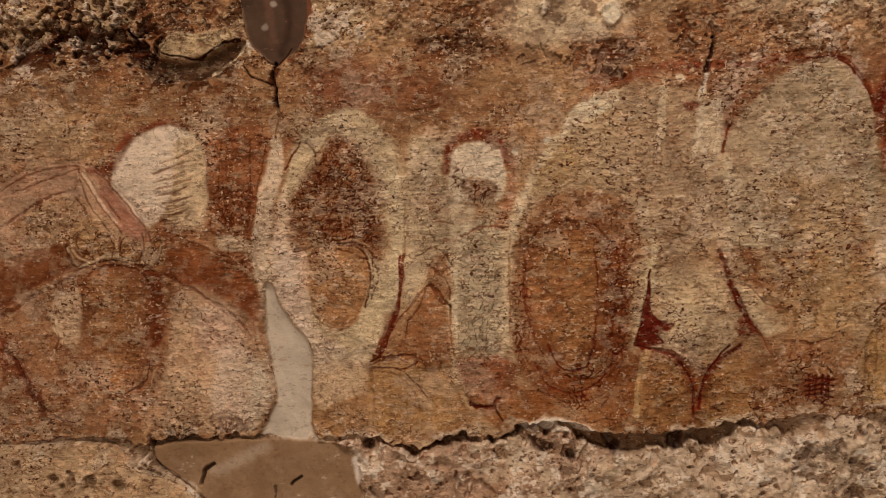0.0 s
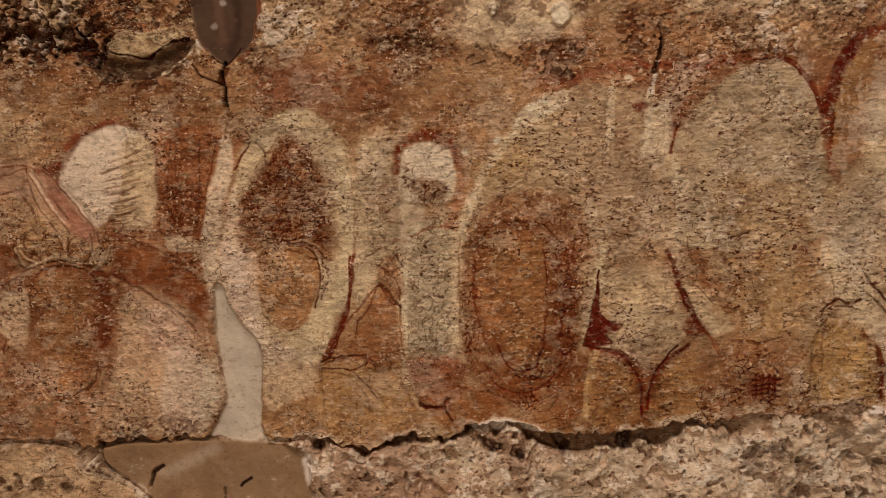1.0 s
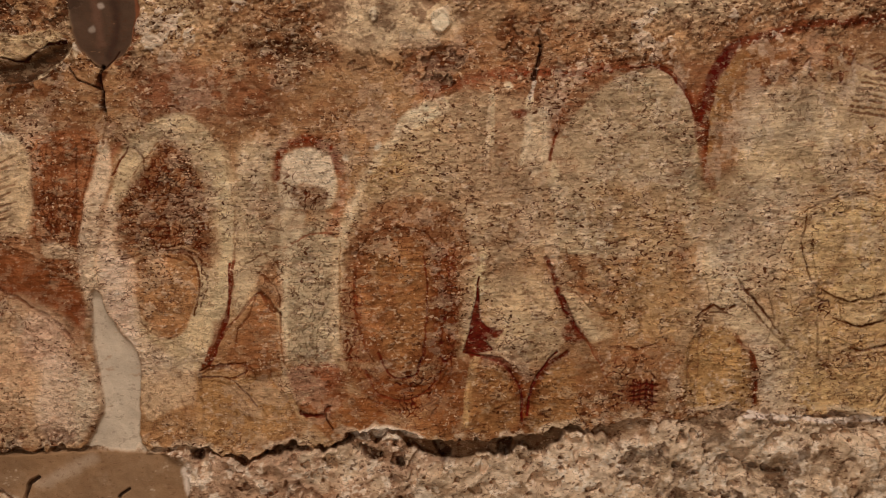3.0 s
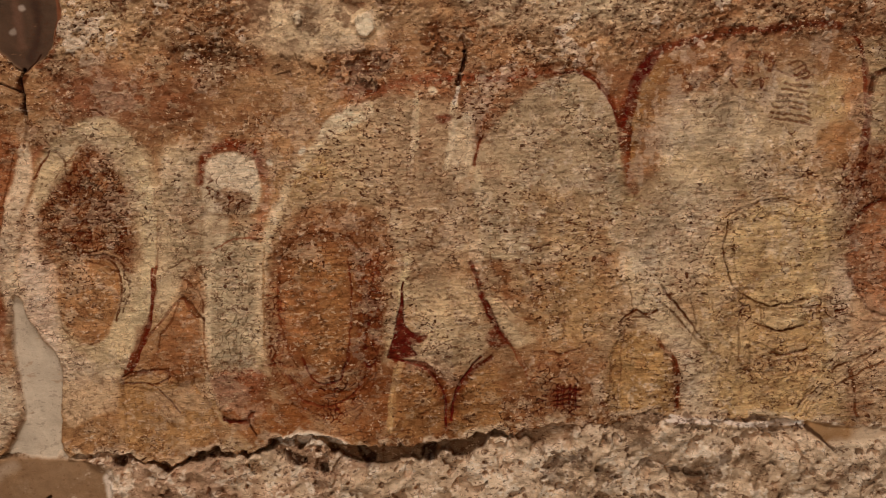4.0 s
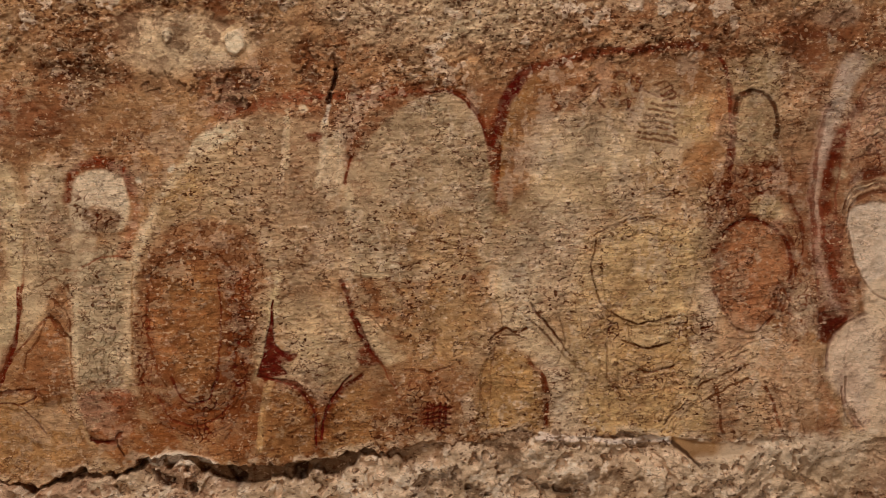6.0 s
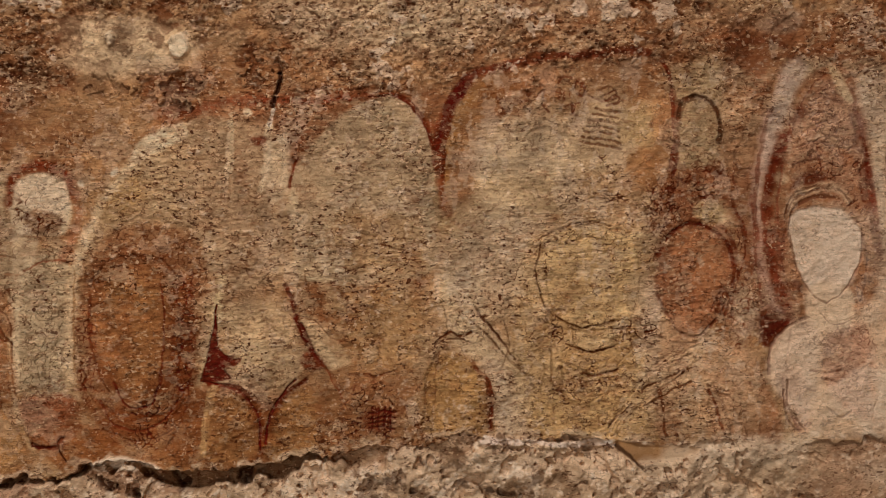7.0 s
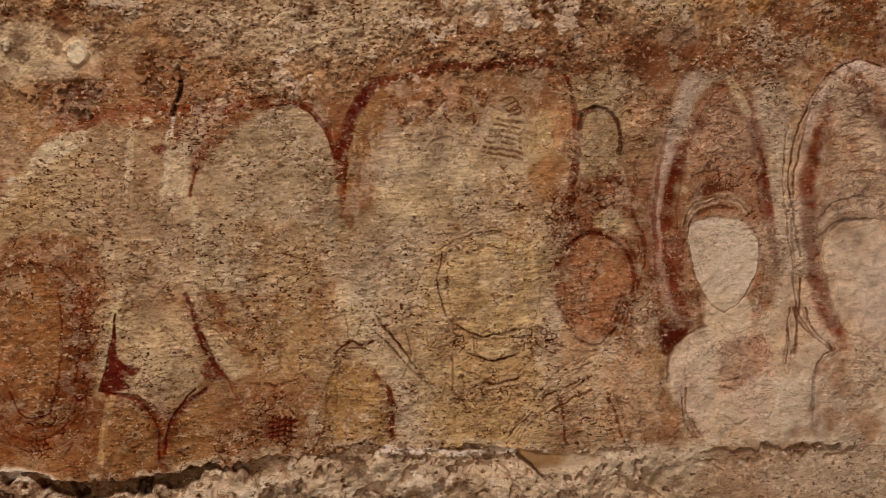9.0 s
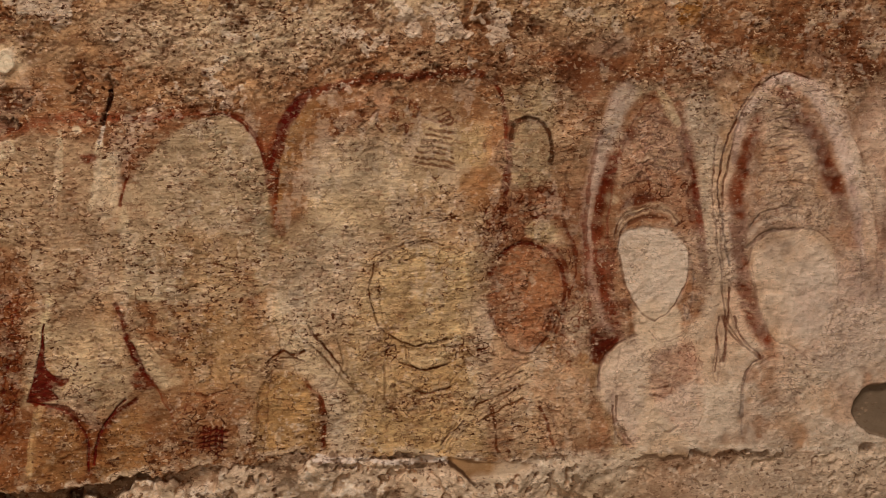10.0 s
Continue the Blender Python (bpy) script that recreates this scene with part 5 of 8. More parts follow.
stroke('6a4430', 0.00255, 0.58, [(1.579, 1.390), (1.608, 1.370), (1.649, 1.378)], worn=1.0)
stroke('8a6244', 0.00255, 0.58, [(1.689, 1.324), (1.700, 1.253), (1.680, 1.170)], worn=1.0)
stroke('6e4430', 0.0034, 0.58, [(1.725, 1.371), (1.733, 1.311), (1.725, 1.276), (1.716, 1.300), (1.722, 1.359)], worn=1.0)
stroke('6e4430', 0.00255, 0.58, [(1.747, 1.370), (1.743, 1.311)], worn=1.0)
stroke('8a6244', 0.00255, 0.58, [(1.520, 1.354), (1.506, 1.284), (1.516, 1.213)], worn=1.0)
stroke('704630', 0.00255, 0.58, [(1.806, 1.524), (1.816, 1.452), (1.841, 1.379)], worn=1.0)
stroke('8a6044', 0.00255, 0.58, [(1.988, 1.555), (1.996, 1.458), (1.966, 1.375)], worn=1.0)
stroke('6a4530', 0.00255, 0.58, [(1.848, 1.690), (1.898, 1.699), (1.948, 1.688)], worn=1.0)
stroke('6a4530', 0.00255, 0.58, [(1.851, 1.726), (1.896, 1.735), (1.936, 1.725)], worn=1.0)
stroke('6a4530', 0.00255, 0.58, [(1.860, 1.762), (1.898, 1.771), (1.930, 1.761)], worn=1.0)
stroke('6a4530', 0.00255, 0.58, [(1.866, 1.798), (1.896, 1.805), (1.921, 1.797)], worn=1.0)
stroke('6a4530', 0.00255, 0.58, [(1.872, 1.832), (1.895, 1.839), (1.912, 1.831)], worn=1.0)
stroke('8a5a44', 0.00425, 0.58, [(2.024, 1.723), (2.042, 1.626), (2.049, 1.529), (2.048, 1.433)], worn=1.0)
stroke('8a6244', 0.00255, 0.58, [(1.881, 1.318), (1.911, 1.293), (1.935, 1.244)], worn=1.0)
fill('', '946650', 0.35, [(1.592, 1.346), (1.672, 1.358), (1.694, 1.265), (1.679, 1.171), (1.619, 1.203), (1.581, 1.269)], worn=0.5, edge=0.014)
curls('6a3a26', 0.013, 0.5, [(1.590, 1.358), (1.681, 1.372), (1.700, 1.265), (1.682, 1.164), (1.613, 1.203), (1.576, 1.269)])
curls('50261a', 0.012, 0.8, [(1.644, 1.617), (1.680, 1.592), (1.690, 1.420), (1.650, 1.391), (1.663, 1.515)])
curls('5a2c1c', 0.012, 0.6, [(1.555, 1.731), (1.594, 1.849), (1.631, 1.849), (1.663, 1.694), (1.638, 1.659), (1.565, 1.678)])
stroke('6a3018', 0.02, 0.7, [(1.894, 1.894), (1.905, 1.858), (1.939, 1.819), (1.969, 1.768), (1.996, 1.697), (2.009, 1.627)], worn=1.1)
stroke('6c2c14', 0.018, 0.7, [(1.833, 1.362), (1.800, 1.421), (1.786, 1.512), (1.781, 1.608), (1.791, 1.703), (1.811, 1.773), (1.832, 1.829)], worn=1.1)
stroke('7a5238', 0.003, 0.6, [(1.519, 1.561), (1.531, 1.488), (1.559, 1.433), (1.592, 1.411)], worn=0.5)
stroke('704630', 0.003, 0.6, [(1.594, 1.411), (1.634, 1.440), (1.662, 1.492), (1.669, 1.551)], worn=0.5)
stroke('563020', 0.004, 0.6, [(1.514, 1.584), (1.532, 1.623), (1.572, 1.643), (1.623, 1.647), (1.654, 1.620)], worn=0.5)
stroke('643c28', 0.004, 0.6, [(1.472, 1.273), (1.473, 1.318), (1.503, 1.359), (1.555, 1.384)], worn=0.5)
stroke('7c5238', 0.003, 0.6, [(1.796, 1.524), (1.815, 1.577), (1.860, 1.597), (1.933, 1.600), (1.979, 1.572)], worn=0.5)
stroke('704832', 0.0035, 0.6, [(1.801, 1.512), (1.814, 1.446), (1.841, 1.377), (1.900, 1.339)], worn=0.5)
stroke('5e3422', 0.004, 0.6, [(1.739, 1.418), (1.755, 1.382), (1.786, 1.352), (1.819, 1.327)], worn=0.5)
stroke('5c2410', 0.006, 0.75, [(1.246, 1.519), (1.277, 1.566), (1.331, 1.586), (1.383, 1.574), (1.408, 1.521), (1.400, 1.452)], worn=0.2)
stroke('62301a', 0.004, 0.75, [(1.246, 1.445), (1.274, 1.378), (1.319, 1.352), (1.368, 1.389)], worn=0.2)
# last coats round the pointed mandorlas
fill('', 'a8927a', 0.75, [(1.517, 1.898), (1.557, 1.921), (1.571, 1.891), (1.540, 1.844), (1.518, 1.791), (1.497, 1.732), (1.478, 1.674), (1.470, 1.733), (1.492, 1.815)], worn=0.4, edge=0.01)
fill('', 'a6906f', 0.7, [(1.683, 1.884), (1.732, 1.878), (1.746, 1.800), (1.727, 1.693), (1.717, 1.526), (1.705, 1.610), (1.696, 1.729), (1.681, 1.813)], worn=0.4, edge=0.01)
fill('', 'b09668', 0.8, [(1.614, 1.891), (1.630, 1.894), (1.648, 1.861), (1.662, 1.830), (1.650, 1.825), (1.626, 1.849)], worn=0.25, edge=0.004)
fill('', '4e1a0e', 0.55, [(1.516, 1.750), (1.531, 1.744), (1.520, 1.697), (1.502, 1.661), (1.482, 1.648), (1.479, 1.686), (1.494, 1.727)], worn=0.4, edge=0.012)
fill('', '4e1c10', 0.6, [(1.654, 1.801), (1.669, 1.807), (1.679, 1.741), (1.694, 1.669), (1.704, 1.586), (1.707, 1.514), (1.693, 1.527), (1.679, 1.634), (1.661, 1.718)], worn=0.45, edge=0.008)
fill('', '541f12', 0.6, [(1.881, 1.894), (1.906, 1.896), (1.927, 1.846), (1.950, 1.785), (1.986, 1.724), (1.998, 1.675), (1.975, 1.688), (1.949, 1.749), (1.911, 1.810), (1.887, 1.840)], worn=0.5, edge=0.012)
fill('', '541f12', 0.5, [(1.775, 1.752), (1.803, 1.775), (1.812, 1.745), (1.801, 1.703), (1.781, 1.692)], worn=0.5, edge=0.014)
fill('', '6a3020', 0.5, [(1.761, 1.680), (1.783, 1.680), (1.785, 1.560), (1.804, 1.464), (1.839, 1.379), (1.814, 1.373), (1.779, 1.441), (1.762, 1.537)], worn=0.4, edge=0.01)
fill('', '541a0c', 0.7, [(1.452, 1.342), (1.461, 1.382), (1.481, 1.410), (1.497, 1.386), (1.518, 1.378), (1.494, 1.360), (1.467, 1.332)], worn=0.35, edge=0.006)
fill('', '4a160c', 0.7, [(1.518, 1.458), (1.533, 1.462), (1.542, 1.438), (1.527, 1.432)], worn=0.3, edge=0.006)
fill('', '7a3820', 0.5, [(1.430, 1.557), (1.463, 1.568), (1.466, 1.474), (1.485, 1.408), (1.461, 1.391), (1.439, 1.451)], worn=0.6, edge=0.015)
fill('', '7c3c22', 0.6, [(1.486, 1.591), (1.514, 1.567), (1.509, 1.472), (1.534, 1.413), (1.509, 1.390), (1.487, 1.450), (1.479, 1.532)], worn=0.5, edge=0.01)
fill('', 'b49a84', 0.75, [(1.845, 1.921), (1.895, 1.935), (1.954, 1.918), (1.996, 1.869), (2.024, 1.796), (2.042, 1.711), (2.051, 1.602), (2.056, 1.517), (2.035, 1.578), (2.023, 1.675), (2.000, 1.760), (1.965, 1.845), (1.914, 1.903), (1.867, 1.906)], worn=0.35, edge=0.008)
fill('', 'a88a78', 0.6, [(1.777, 1.811), (1.803, 1.859), (1.842, 1.907), (1.856, 1.894), (1.815, 1.841), (1.791, 1.787), (1.775, 1.740)], worn=0.35, edge=0.008)
fill('', '7c5446', 0.45, [(2.027, 1.723), (2.044, 1.699), (2.050, 1.578), (2.054, 1.457), (2.035, 1.409), (2.024, 1.554)], worn=0.5, edge=0.012)
fill('', 'bda282', 0.6, [(1.600, 1.603), (1.631, 1.597), (1.662, 1.551), (1.655, 1.492), (1.629, 1.445), (1.599, 1.422), (1.585, 1.518)], worn=0.3, edge=0.015, smooth=0.3)
fill('', 'b29a7e', 0.55, [(1.819, 1.559), (1.920, 1.587), (1.981, 1.555), (1.986, 1.459), (1.938, 1.376), (1.864, 1.378), (1.826, 1.451)], worn=0.4, edge=0.025, smooth=0.3)
fill('', 'b8a088', 0.55, [(1.917, 1.509), (2.104, 1.504), (2.137, 1.260), (2.010, 1.241), (1.937, 1.316), (1.888, 1.365)], worn=0.45, edge=0.04, smooth=0.3)
fill('', 'b49c80', 0.6, [(1.472, 1.273), (1.478, 1.320), (1.520, 1.364), (1.569, 1.376), (1.566, 1.258), (1.539, 1.165), (1.504, 1.213)], worn=0.35, edge=0.015, smooth=0.3)
fill('', 'a98c6c', 0.55, [(1.702, 1.324), (1.800, 1.321), (1.780, 1.142), (1.684, 1.147), (1.681, 1.230)], worn=0.45, edge=0.02, smooth=0.3)
fill('', 'a5805a', 0.35, [(1.526, 1.578), (1.563, 1.595), (1.586, 1.565), (1.584, 1.494), (1.559, 1.459), (1.538, 1.495)], worn=0.8, edge=0.012)
fill('', '7e5a40', 0.4, [(1.685, 1.176), (1.747, 1.185), (1.796, 1.166), (1.795, 1.130), (1.684, 1.135)], worn=0.5, edge=0.015)
fill('', '8c5c40', 0.45, [(1.788, 1.321), (1.850, 1.343), (1.886, 1.294), (1.820, 1.153), (1.777, 1.154), (1.771, 1.250)], worn=0.45, edge=0.02)
fill('', 'a58a70', 0.5, [(1.988, 1.338), (2.099, 1.358), (2.134, 1.163), (2.006, 1.121), (1.931, 1.136), (1.985, 1.242)], worn=0.4, edge=0.03)
fill('', '9a6840', 0.5, [(2.037, 1.300), (2.098, 1.310), (2.096, 1.250), (2.048, 1.251)], worn=0.4, edge=0.02)
curls('5c2c1c', 0.013, 0.65, [(1.557, 1.820), (1.594, 1.844), (1.642, 1.825), (1.658, 1.730), (1.669, 1.682), (1.626, 1.671), (1.553, 1.678)])
curls('5a3422', 0.013, 0.5, [(1.784, 1.608), (1.829, 1.679), (1.898, 1.689), (1.985, 1.664), (2.008, 1.603), (1.933, 1.611), (1.845, 1.606)])
stroke('6a4632', 0.0028, 0.55, [(1.860, 1.863), (1.883, 1.869), (1.910, 1.861)], worn=0.9)
stroke('6a4632', 0.0028, 0.55, [(1.857, 1.845), (1.882, 1.851), (1.912, 1.843)], worn=0.9)
stroke('6a4632', 0.0028, 0.55, [(1.854, 1.827), (1.882, 1.833), (1.914, 1.825)], worn=0.9)
stroke('6a4632', 0.0028, 0.55, [(1.851, 1.809), (1.881, 1.815), (1.916, 1.807)], worn=0.9)
stroke('6a4632', 0.0028, 0.55, [(1.848, 1.791), (1.881, 1.797), (1.918, 1.789)], worn=0.9)
stroke('6a4632', 0.0028, 0.55, [(1.845, 1.773), (1.880, 1.779), (1.920, 1.771)], worn=0.9)
stroke('6a4632', 0.0028, 0.55, [(1.842, 1.755), (1.880, 1.761), (1.922, 1.753)], worn=0.9)
stroke('6a4632', 0.0028, 0.55, [(1.839, 1.737), (1.879, 1.743), (1.924, 1.735)], worn=0.9)
stroke('6a4632', 0.0028, 0.55, [(1.836, 1.719), (1.879, 1.725), (1.926, 1.717)], worn=0.9)
stroke('6a4632', 0.0028, 0.5, [(1.594, 1.769), (1.612, 1.774), (1.631, 1.768)], worn=0.9)
stroke('6a4632', 0.0028, 0.5, [(1.594, 1.750), (1.611, 1.755), (1.630, 1.749)], worn=0.9)
stroke('6a4632', 0.0028, 0.5, [(1.593, 1.731), (1.611, 1.736), (1.630, 1.730)], worn=0.9)
stroke('6a4632', 0.0028, 0.5, [(1.593, 1.712), (1.610, 1.717), (1.629, 1.711)], worn=0.9)
stroke('5e3826', 0.0032, 0.62, [(1.509, 1.579), (1.518, 1.614), (1.546, 1.637), (1.589, 1.648), (1.607, 1.643)], worn=0.5)
stroke('5e3826', 0.0032, 0.62, [(1.519, 1.567), (1.529, 1.602), (1.564, 1.625), (1.600, 1.631)], worn=0.5)
stroke('5e3826', 0.0032, 0.62, [(1.808, 1.607), (1.829, 1.628), (1.865, 1.642), (1.921, 1.646)], worn=0.5)
stroke('5e3826', 0.0032, 0.62, [(1.815, 1.574), (1.860, 1.594), (1.920, 1.602)], worn=0.5)
stroke('5e3826', 0.0032, 0.62, [(1.742, 1.800), (1.730, 1.728), (1.732, 1.633), (1.737, 1.525), (1.746, 1.418), (1.786, 1.354), (1.818, 1.327)], worn=0.5)
stroke('5e3826', 0.0032, 0.62, [(1.810, 1.323), (1.785, 1.297), (1.771, 1.250), (1.773, 1.167)], worn=0.5)
stroke('5e3826', 0.0032, 0.62, [(1.744, 1.418), (1.747, 1.370), (1.734, 1.323)], worn=0.5)
stroke('5e3826', 0.0032, 0.62, [(1.721, 1.300), (1.727, 1.371), (1.731, 1.418)], worn=0.5)
stroke('54301e', 0.004, 0.6, [(1.557, 1.275), (1.590, 1.269), (1.627, 1.275)], worn=0.8)
stroke('54301e', 0.004, 0.6, [(1.578, 1.258), (1.608, 1.249), (1.639, 1.255)], worn=0.8)
stroke('54301e', 0.004, 0.6, [(1.583, 1.196), (1.612, 1.178), (1.637, 1.187)], worn=0.8)
stroke('54301e', 0.004, 0.6, [(1.604, 1.328), (1.640, 1.319)], worn=0.8)
stroke('54301e', 0.004, 0.6, [(1.508, 1.260), (1.511, 1.201), (1.539, 1.153)], worn=0.8)
stroke('54301e', 0.004, 0.6, [(1.500, 1.237), (1.506, 1.178), (1.527, 1.153)], worn=0.8)
fill('', 'a0793e', 0.6, [(1.819, 1.985), (1.871, 1.991), (1.876, 1.966), (1.831, 1.964)], worn=0.5, edge=0.008)
# last coats beside the crack and in the first halo
fill('', 'c2a684', 0.8, [(-0.778, 1.668), (-0.764, 1.707), (-0.739, 1.739), (-0.707, 1.762), (-0.643, 1.779), (-0.631, 1.757), (-0.639, 1.697), (-0.648, 1.631), (-0.681, 1.571), (-0.713, 1.569), (-0.743, 1.603), (-0.768, 1.635)], worn=0.25, edge=0.006, smooth=0.4)
fill('', 'a08660', 0.5, [(-0.629, 1.757), (-0.581, 1.764), (-0.563, 1.694), (-0.563, 1.610), (-0.575, 1.550), (-0.624, 1.570), (-0.640, 1.624), (-0.633, 1.696)], worn=0.45, edge=0.008)
fill('', '7c4220', 0.15, [(-0.561, 1.754), (-0.462, 1.756), (-0.457, 1.678), (-0.467, 1.595), (-0.476, 1.545), (-0.525, 1.555), (-0.559, 1.562), (-0.562, 1.658)], worn=0.6, edge=0.012)
curls('52240f', 0.013, 0.55, [(-0.559, 1.646), (-0.472, 1.655), (-0.476, 1.547), (-0.555, 1.555)])
hatch('6a4026', 0.55, 9, [(-0.686, 1.703), (-0.592, 1.729), (-0.599, 1.563), (-0.667, 1.571)])
stroke('5c2412', 0.012, 0.6, [(-0.785, 1.683), (-0.764, 1.713), (-0.738, 1.746), (-0.712, 1.765)], worn=0.6)
fill('', '9a6046', 0.75, [(-0.815, 1.642), (-0.774, 1.643), (-0.731, 1.597), (-0.705, 1.563), (-0.726, 1.542), (-0.757, 1.561), (-0.793, 1.599)], worn=0.3, edge=0.008, smooth=0.3)
stroke('6a3e28', 0.0032, 0.6, [(-0.849, 1.685), (-0.819, 1.636), (-0.770, 1.574), (-0.756, 1.553)], worn=0.5)
stroke('6a3e28', 0.0032, 0.6, [(-0.834, 1.687), (-0.810, 1.645), (-0.760, 1.582)], worn=0.5)
stroke('6a3e28', 0.0032, 0.6, [(-0.816, 1.691), (-0.774, 1.647), (-0.717, 1.578), (-0.708, 1.564)], worn=0.5)
stroke('6a3e28', 0.0032, 0.6, [(-0.866, 1.638), (-0.839, 1.604), (-0.827, 1.572)], worn=0.5)
stroke('6a3e28', 0.0032, 0.6, [(-1.007, 1.642), (-0.927, 1.671), (-0.849, 1.692)], worn=0.5)
stroke('c0a07c', 0.005, 0.6, [(-0.842, 1.685), (-0.812, 1.635), (-0.766, 1.575)], worn=0.5)
fill('', '7a4a24', 0.4, [(-0.667, 1.559), (-0.600, 1.529), (-0.490, 1.476), (-0.466, 1.439), (-0.529, 1.423), (-0.603, 1.454), (-0.665, 1.474)], worn=0.5, edge=0.01)
fill('', '744424', 0.4, [(-1.039, 1.452), (-0.972, 1.488), (-0.894, 1.513), (-0.842, 1.519), (-0.869, 1.475), (-0.948, 1.438), (-1.041, 1.388)], worn=0.45, edge=0.008)
fill('', 'b4946e', 0.75, [(-0.540, 1.539), (-0.484, 1.531), (-0.479, 1.507), (-0.536, 1.513)], worn=0.2, edge=0.004)
stroke('663a22', 0.003, 0.6, [(-0.541, 1.499), (-0.514, 1.492), (-0.485, 1.494)], worn=0.6)
stroke('663a22', 0.003, 0.6, [(-0.542, 1.484), (-0.515, 1.478), (-0.485, 1.479)], worn=0.6)
stroke('663a22', 0.003, 0.6, [(-0.542, 1.470), (-0.515, 1.463), (-0.485, 1.465)], worn=0.6)
stroke('663a22', 0.003, 0.6, [(-0.543, 1.455), (-0.516, 1.449), (-0.486, 1.450)], worn=0.6)
fill('', '5c2812', 0.4, [(-0.713, 1.464), (-0.688, 1.471), (-0.668, 1.444), (-0.675, 1.389), (-0.703, 1.386), (-0.717, 1.421)], worn=0.4, edge=0.008)
fill('', '5e2814', 0.5, [(-0.721, 1.372), (-0.678, 1.371), (-0.685, 1.311), (-0.706, 1.287), (-0.720, 1.324)], worn=0.6, edge=0.01)
fill('', 'b08c66', 0.55, [(-0.915, 1.413), (-0.893, 1.434), (-0.863, 1.419), (-0.860, 1.350), (-0.879, 1.314), (-0.912, 1.331), (-0.924, 1.376)], worn=0.4, edge=0.008)
fill('', '58200f', 0.6, [(-1.043, 1.329), (-1.014, 1.316), (-0.982, 1.264), (-0.952, 1.207), (-0.969, 1.189), (-1.006, 1.239), (-1.045, 1.267)], worn=0.5, edge=0.012)
fill('', 'b99c7c', 0.75, [(-0.542, 1.309), (-0.483, 1.296), (-0.450, 1.248), (-0.444, 1.200), (-0.473, 1.138), (-0.538, 1.128), (-0.571, 1.177), (-0.559, 1.249)], worn=0.35, edge=0.012, smooth=0.3)
fill('', 'b29274', 0.6, [(-0.590, 1.388), (-0.542, 1.393), (-0.494, 1.332), (-0.508, 1.272), (-0.570, 1.285), (-0.600, 1.334)], worn=0.5, edge=0.015)
stroke('54301c', 0.0034, 0.62, [(-0.837, 1.242), (-0.813, 1.213), (-0.781, 1.204), (-0.749, 1.210), (-0.720, 1.231)], worn=0.5)
stroke('54301c', 0.0034, 0.62, [(-0.877, 1.546), (-0.883, 1.522), (-0.871, 1.485), (-0.842, 1.494)], worn=0.5)
stroke('54301c', 0.0034, 0.62, [(-0.859, 1.556), (-0.855, 1.521), (-0.829, 1.502)], worn=0.5)
stroke('54301c', 0.0034, 0.62, [(-0.762, 1.543), (-0.760, 1.504), (-0.728, 1.491), (-0.709, 1.517), (-0.713, 1.552)], worn=0.5)
stroke('54301c', 0.0034, 0.62, [(-0.698, 1.551), (-0.691, 1.517), (-0.700, 1.481)], worn=0.5)
stroke('54301c', 0.0034, 0.62, [(-0.680, 1.555), (-0.671, 1.516), (-0.682, 1.483)], worn=0.5)
stroke('54301c', 0.0034, 0.62, [(-0.836, 1.484), (-0.791, 1.493), (-0.740, 1.489), (-0.700, 1.471)], worn=0.5)
stroke('54301c', 0.0034, 0.62, [(-0.830, 1.472), (-0.779, 1.483), (-0.728, 1.477)], worn=0.5)
stroke('54301c', 0.0034, 0.62, [(-0.470, 1.738), (-0.470, 1.643), (-0.480, 1.559)], worn=0.5)
stroke('b89468', 0.0045, 0.6, [(-0.872, 1.549), (-0.863, 1.512), (-0.835, 1.489)], worn=0.4)
stroke('b89468', 0.0045, 0.6, [(-0.771, 1.531), (-0.765, 1.500), (-0.733, 1.489)], worn=0.4)
fill('', '7e4a26', 0.5, [(-0.397, 1.545), (-0.385, 1.610), (-0.340, 1.667), (-0.309, 1.722), (-0.275, 1.742), (-0.227, 1.719), (-0.200, 1.657), (-0.183, 1.586), (-0.176, 1.515), (-0.196, 1.469), (-0.222, 1.505), (-0.281, 1.530), (-0.342, 1.517), (-0.384, 1.502)], worn=0.55, edge=0.012)
curls('52240f', 0.012, 0.65, [(-0.387, 1.568), (-0.375, 1.616), (-0.335, 1.668), (-0.299, 1.726), (-0.240, 1.715), (-0.205, 1.651), (-0.189, 1.574), (-0.204, 1.545), (-0.292, 1.563), (-0.365, 1.556)])
curls('52240f', 0.013, 0.6, [(-0.353, 1.558), (-0.280, 1.571), (-0.202, 1.553), (-0.185, 1.515), (-0.216, 1.504), (-0.281, 1.525), (-0.342, 1.515)])
fill('', 'ac966a', 0.55, [(-0.174, 1.738), (-0.149, 1.711), (-0.142, 1.608), (-0.143, 1.502), (-0.158, 1.385), (-0.191, 1.315), (-0.204, 1.363), (-0.175, 1.468), (-0.167, 1.574), (-0.174, 1.668)], worn=0.4, edge=0.008)
stroke('5e200c', 0.007, 0.7, [(-0.144, 1.488), (-0.151, 1.432), (-0.161, 1.374), (-0.179, 1.327), (-0.206, 1.280)], worn=0.4)
stroke('642a14', 0.012, 0.4, [(-0.178, 1.362), (-0.191, 1.315), (-0.211, 1.278)], worn=0.6)
fill('', 'c0a284', 0.7, [(-0.417, 1.534), (-0.393, 1.509), (-0.354, 1.502), (-0.351, 1.437), (-0.346, 1.365), (-0.354, 1.306), (-0.383, 1.342), (-0.412, 1.414), (-0.424, 1.474)], worn=0.35, edge=0.01)
stroke('52280f', 0.0034, 0.62, [(-0.379, 1.499), (-0.342, 1.510), (-0.281, 1.520), (-0.233, 1.507), (-0.212, 1.490)], worn=0.5)
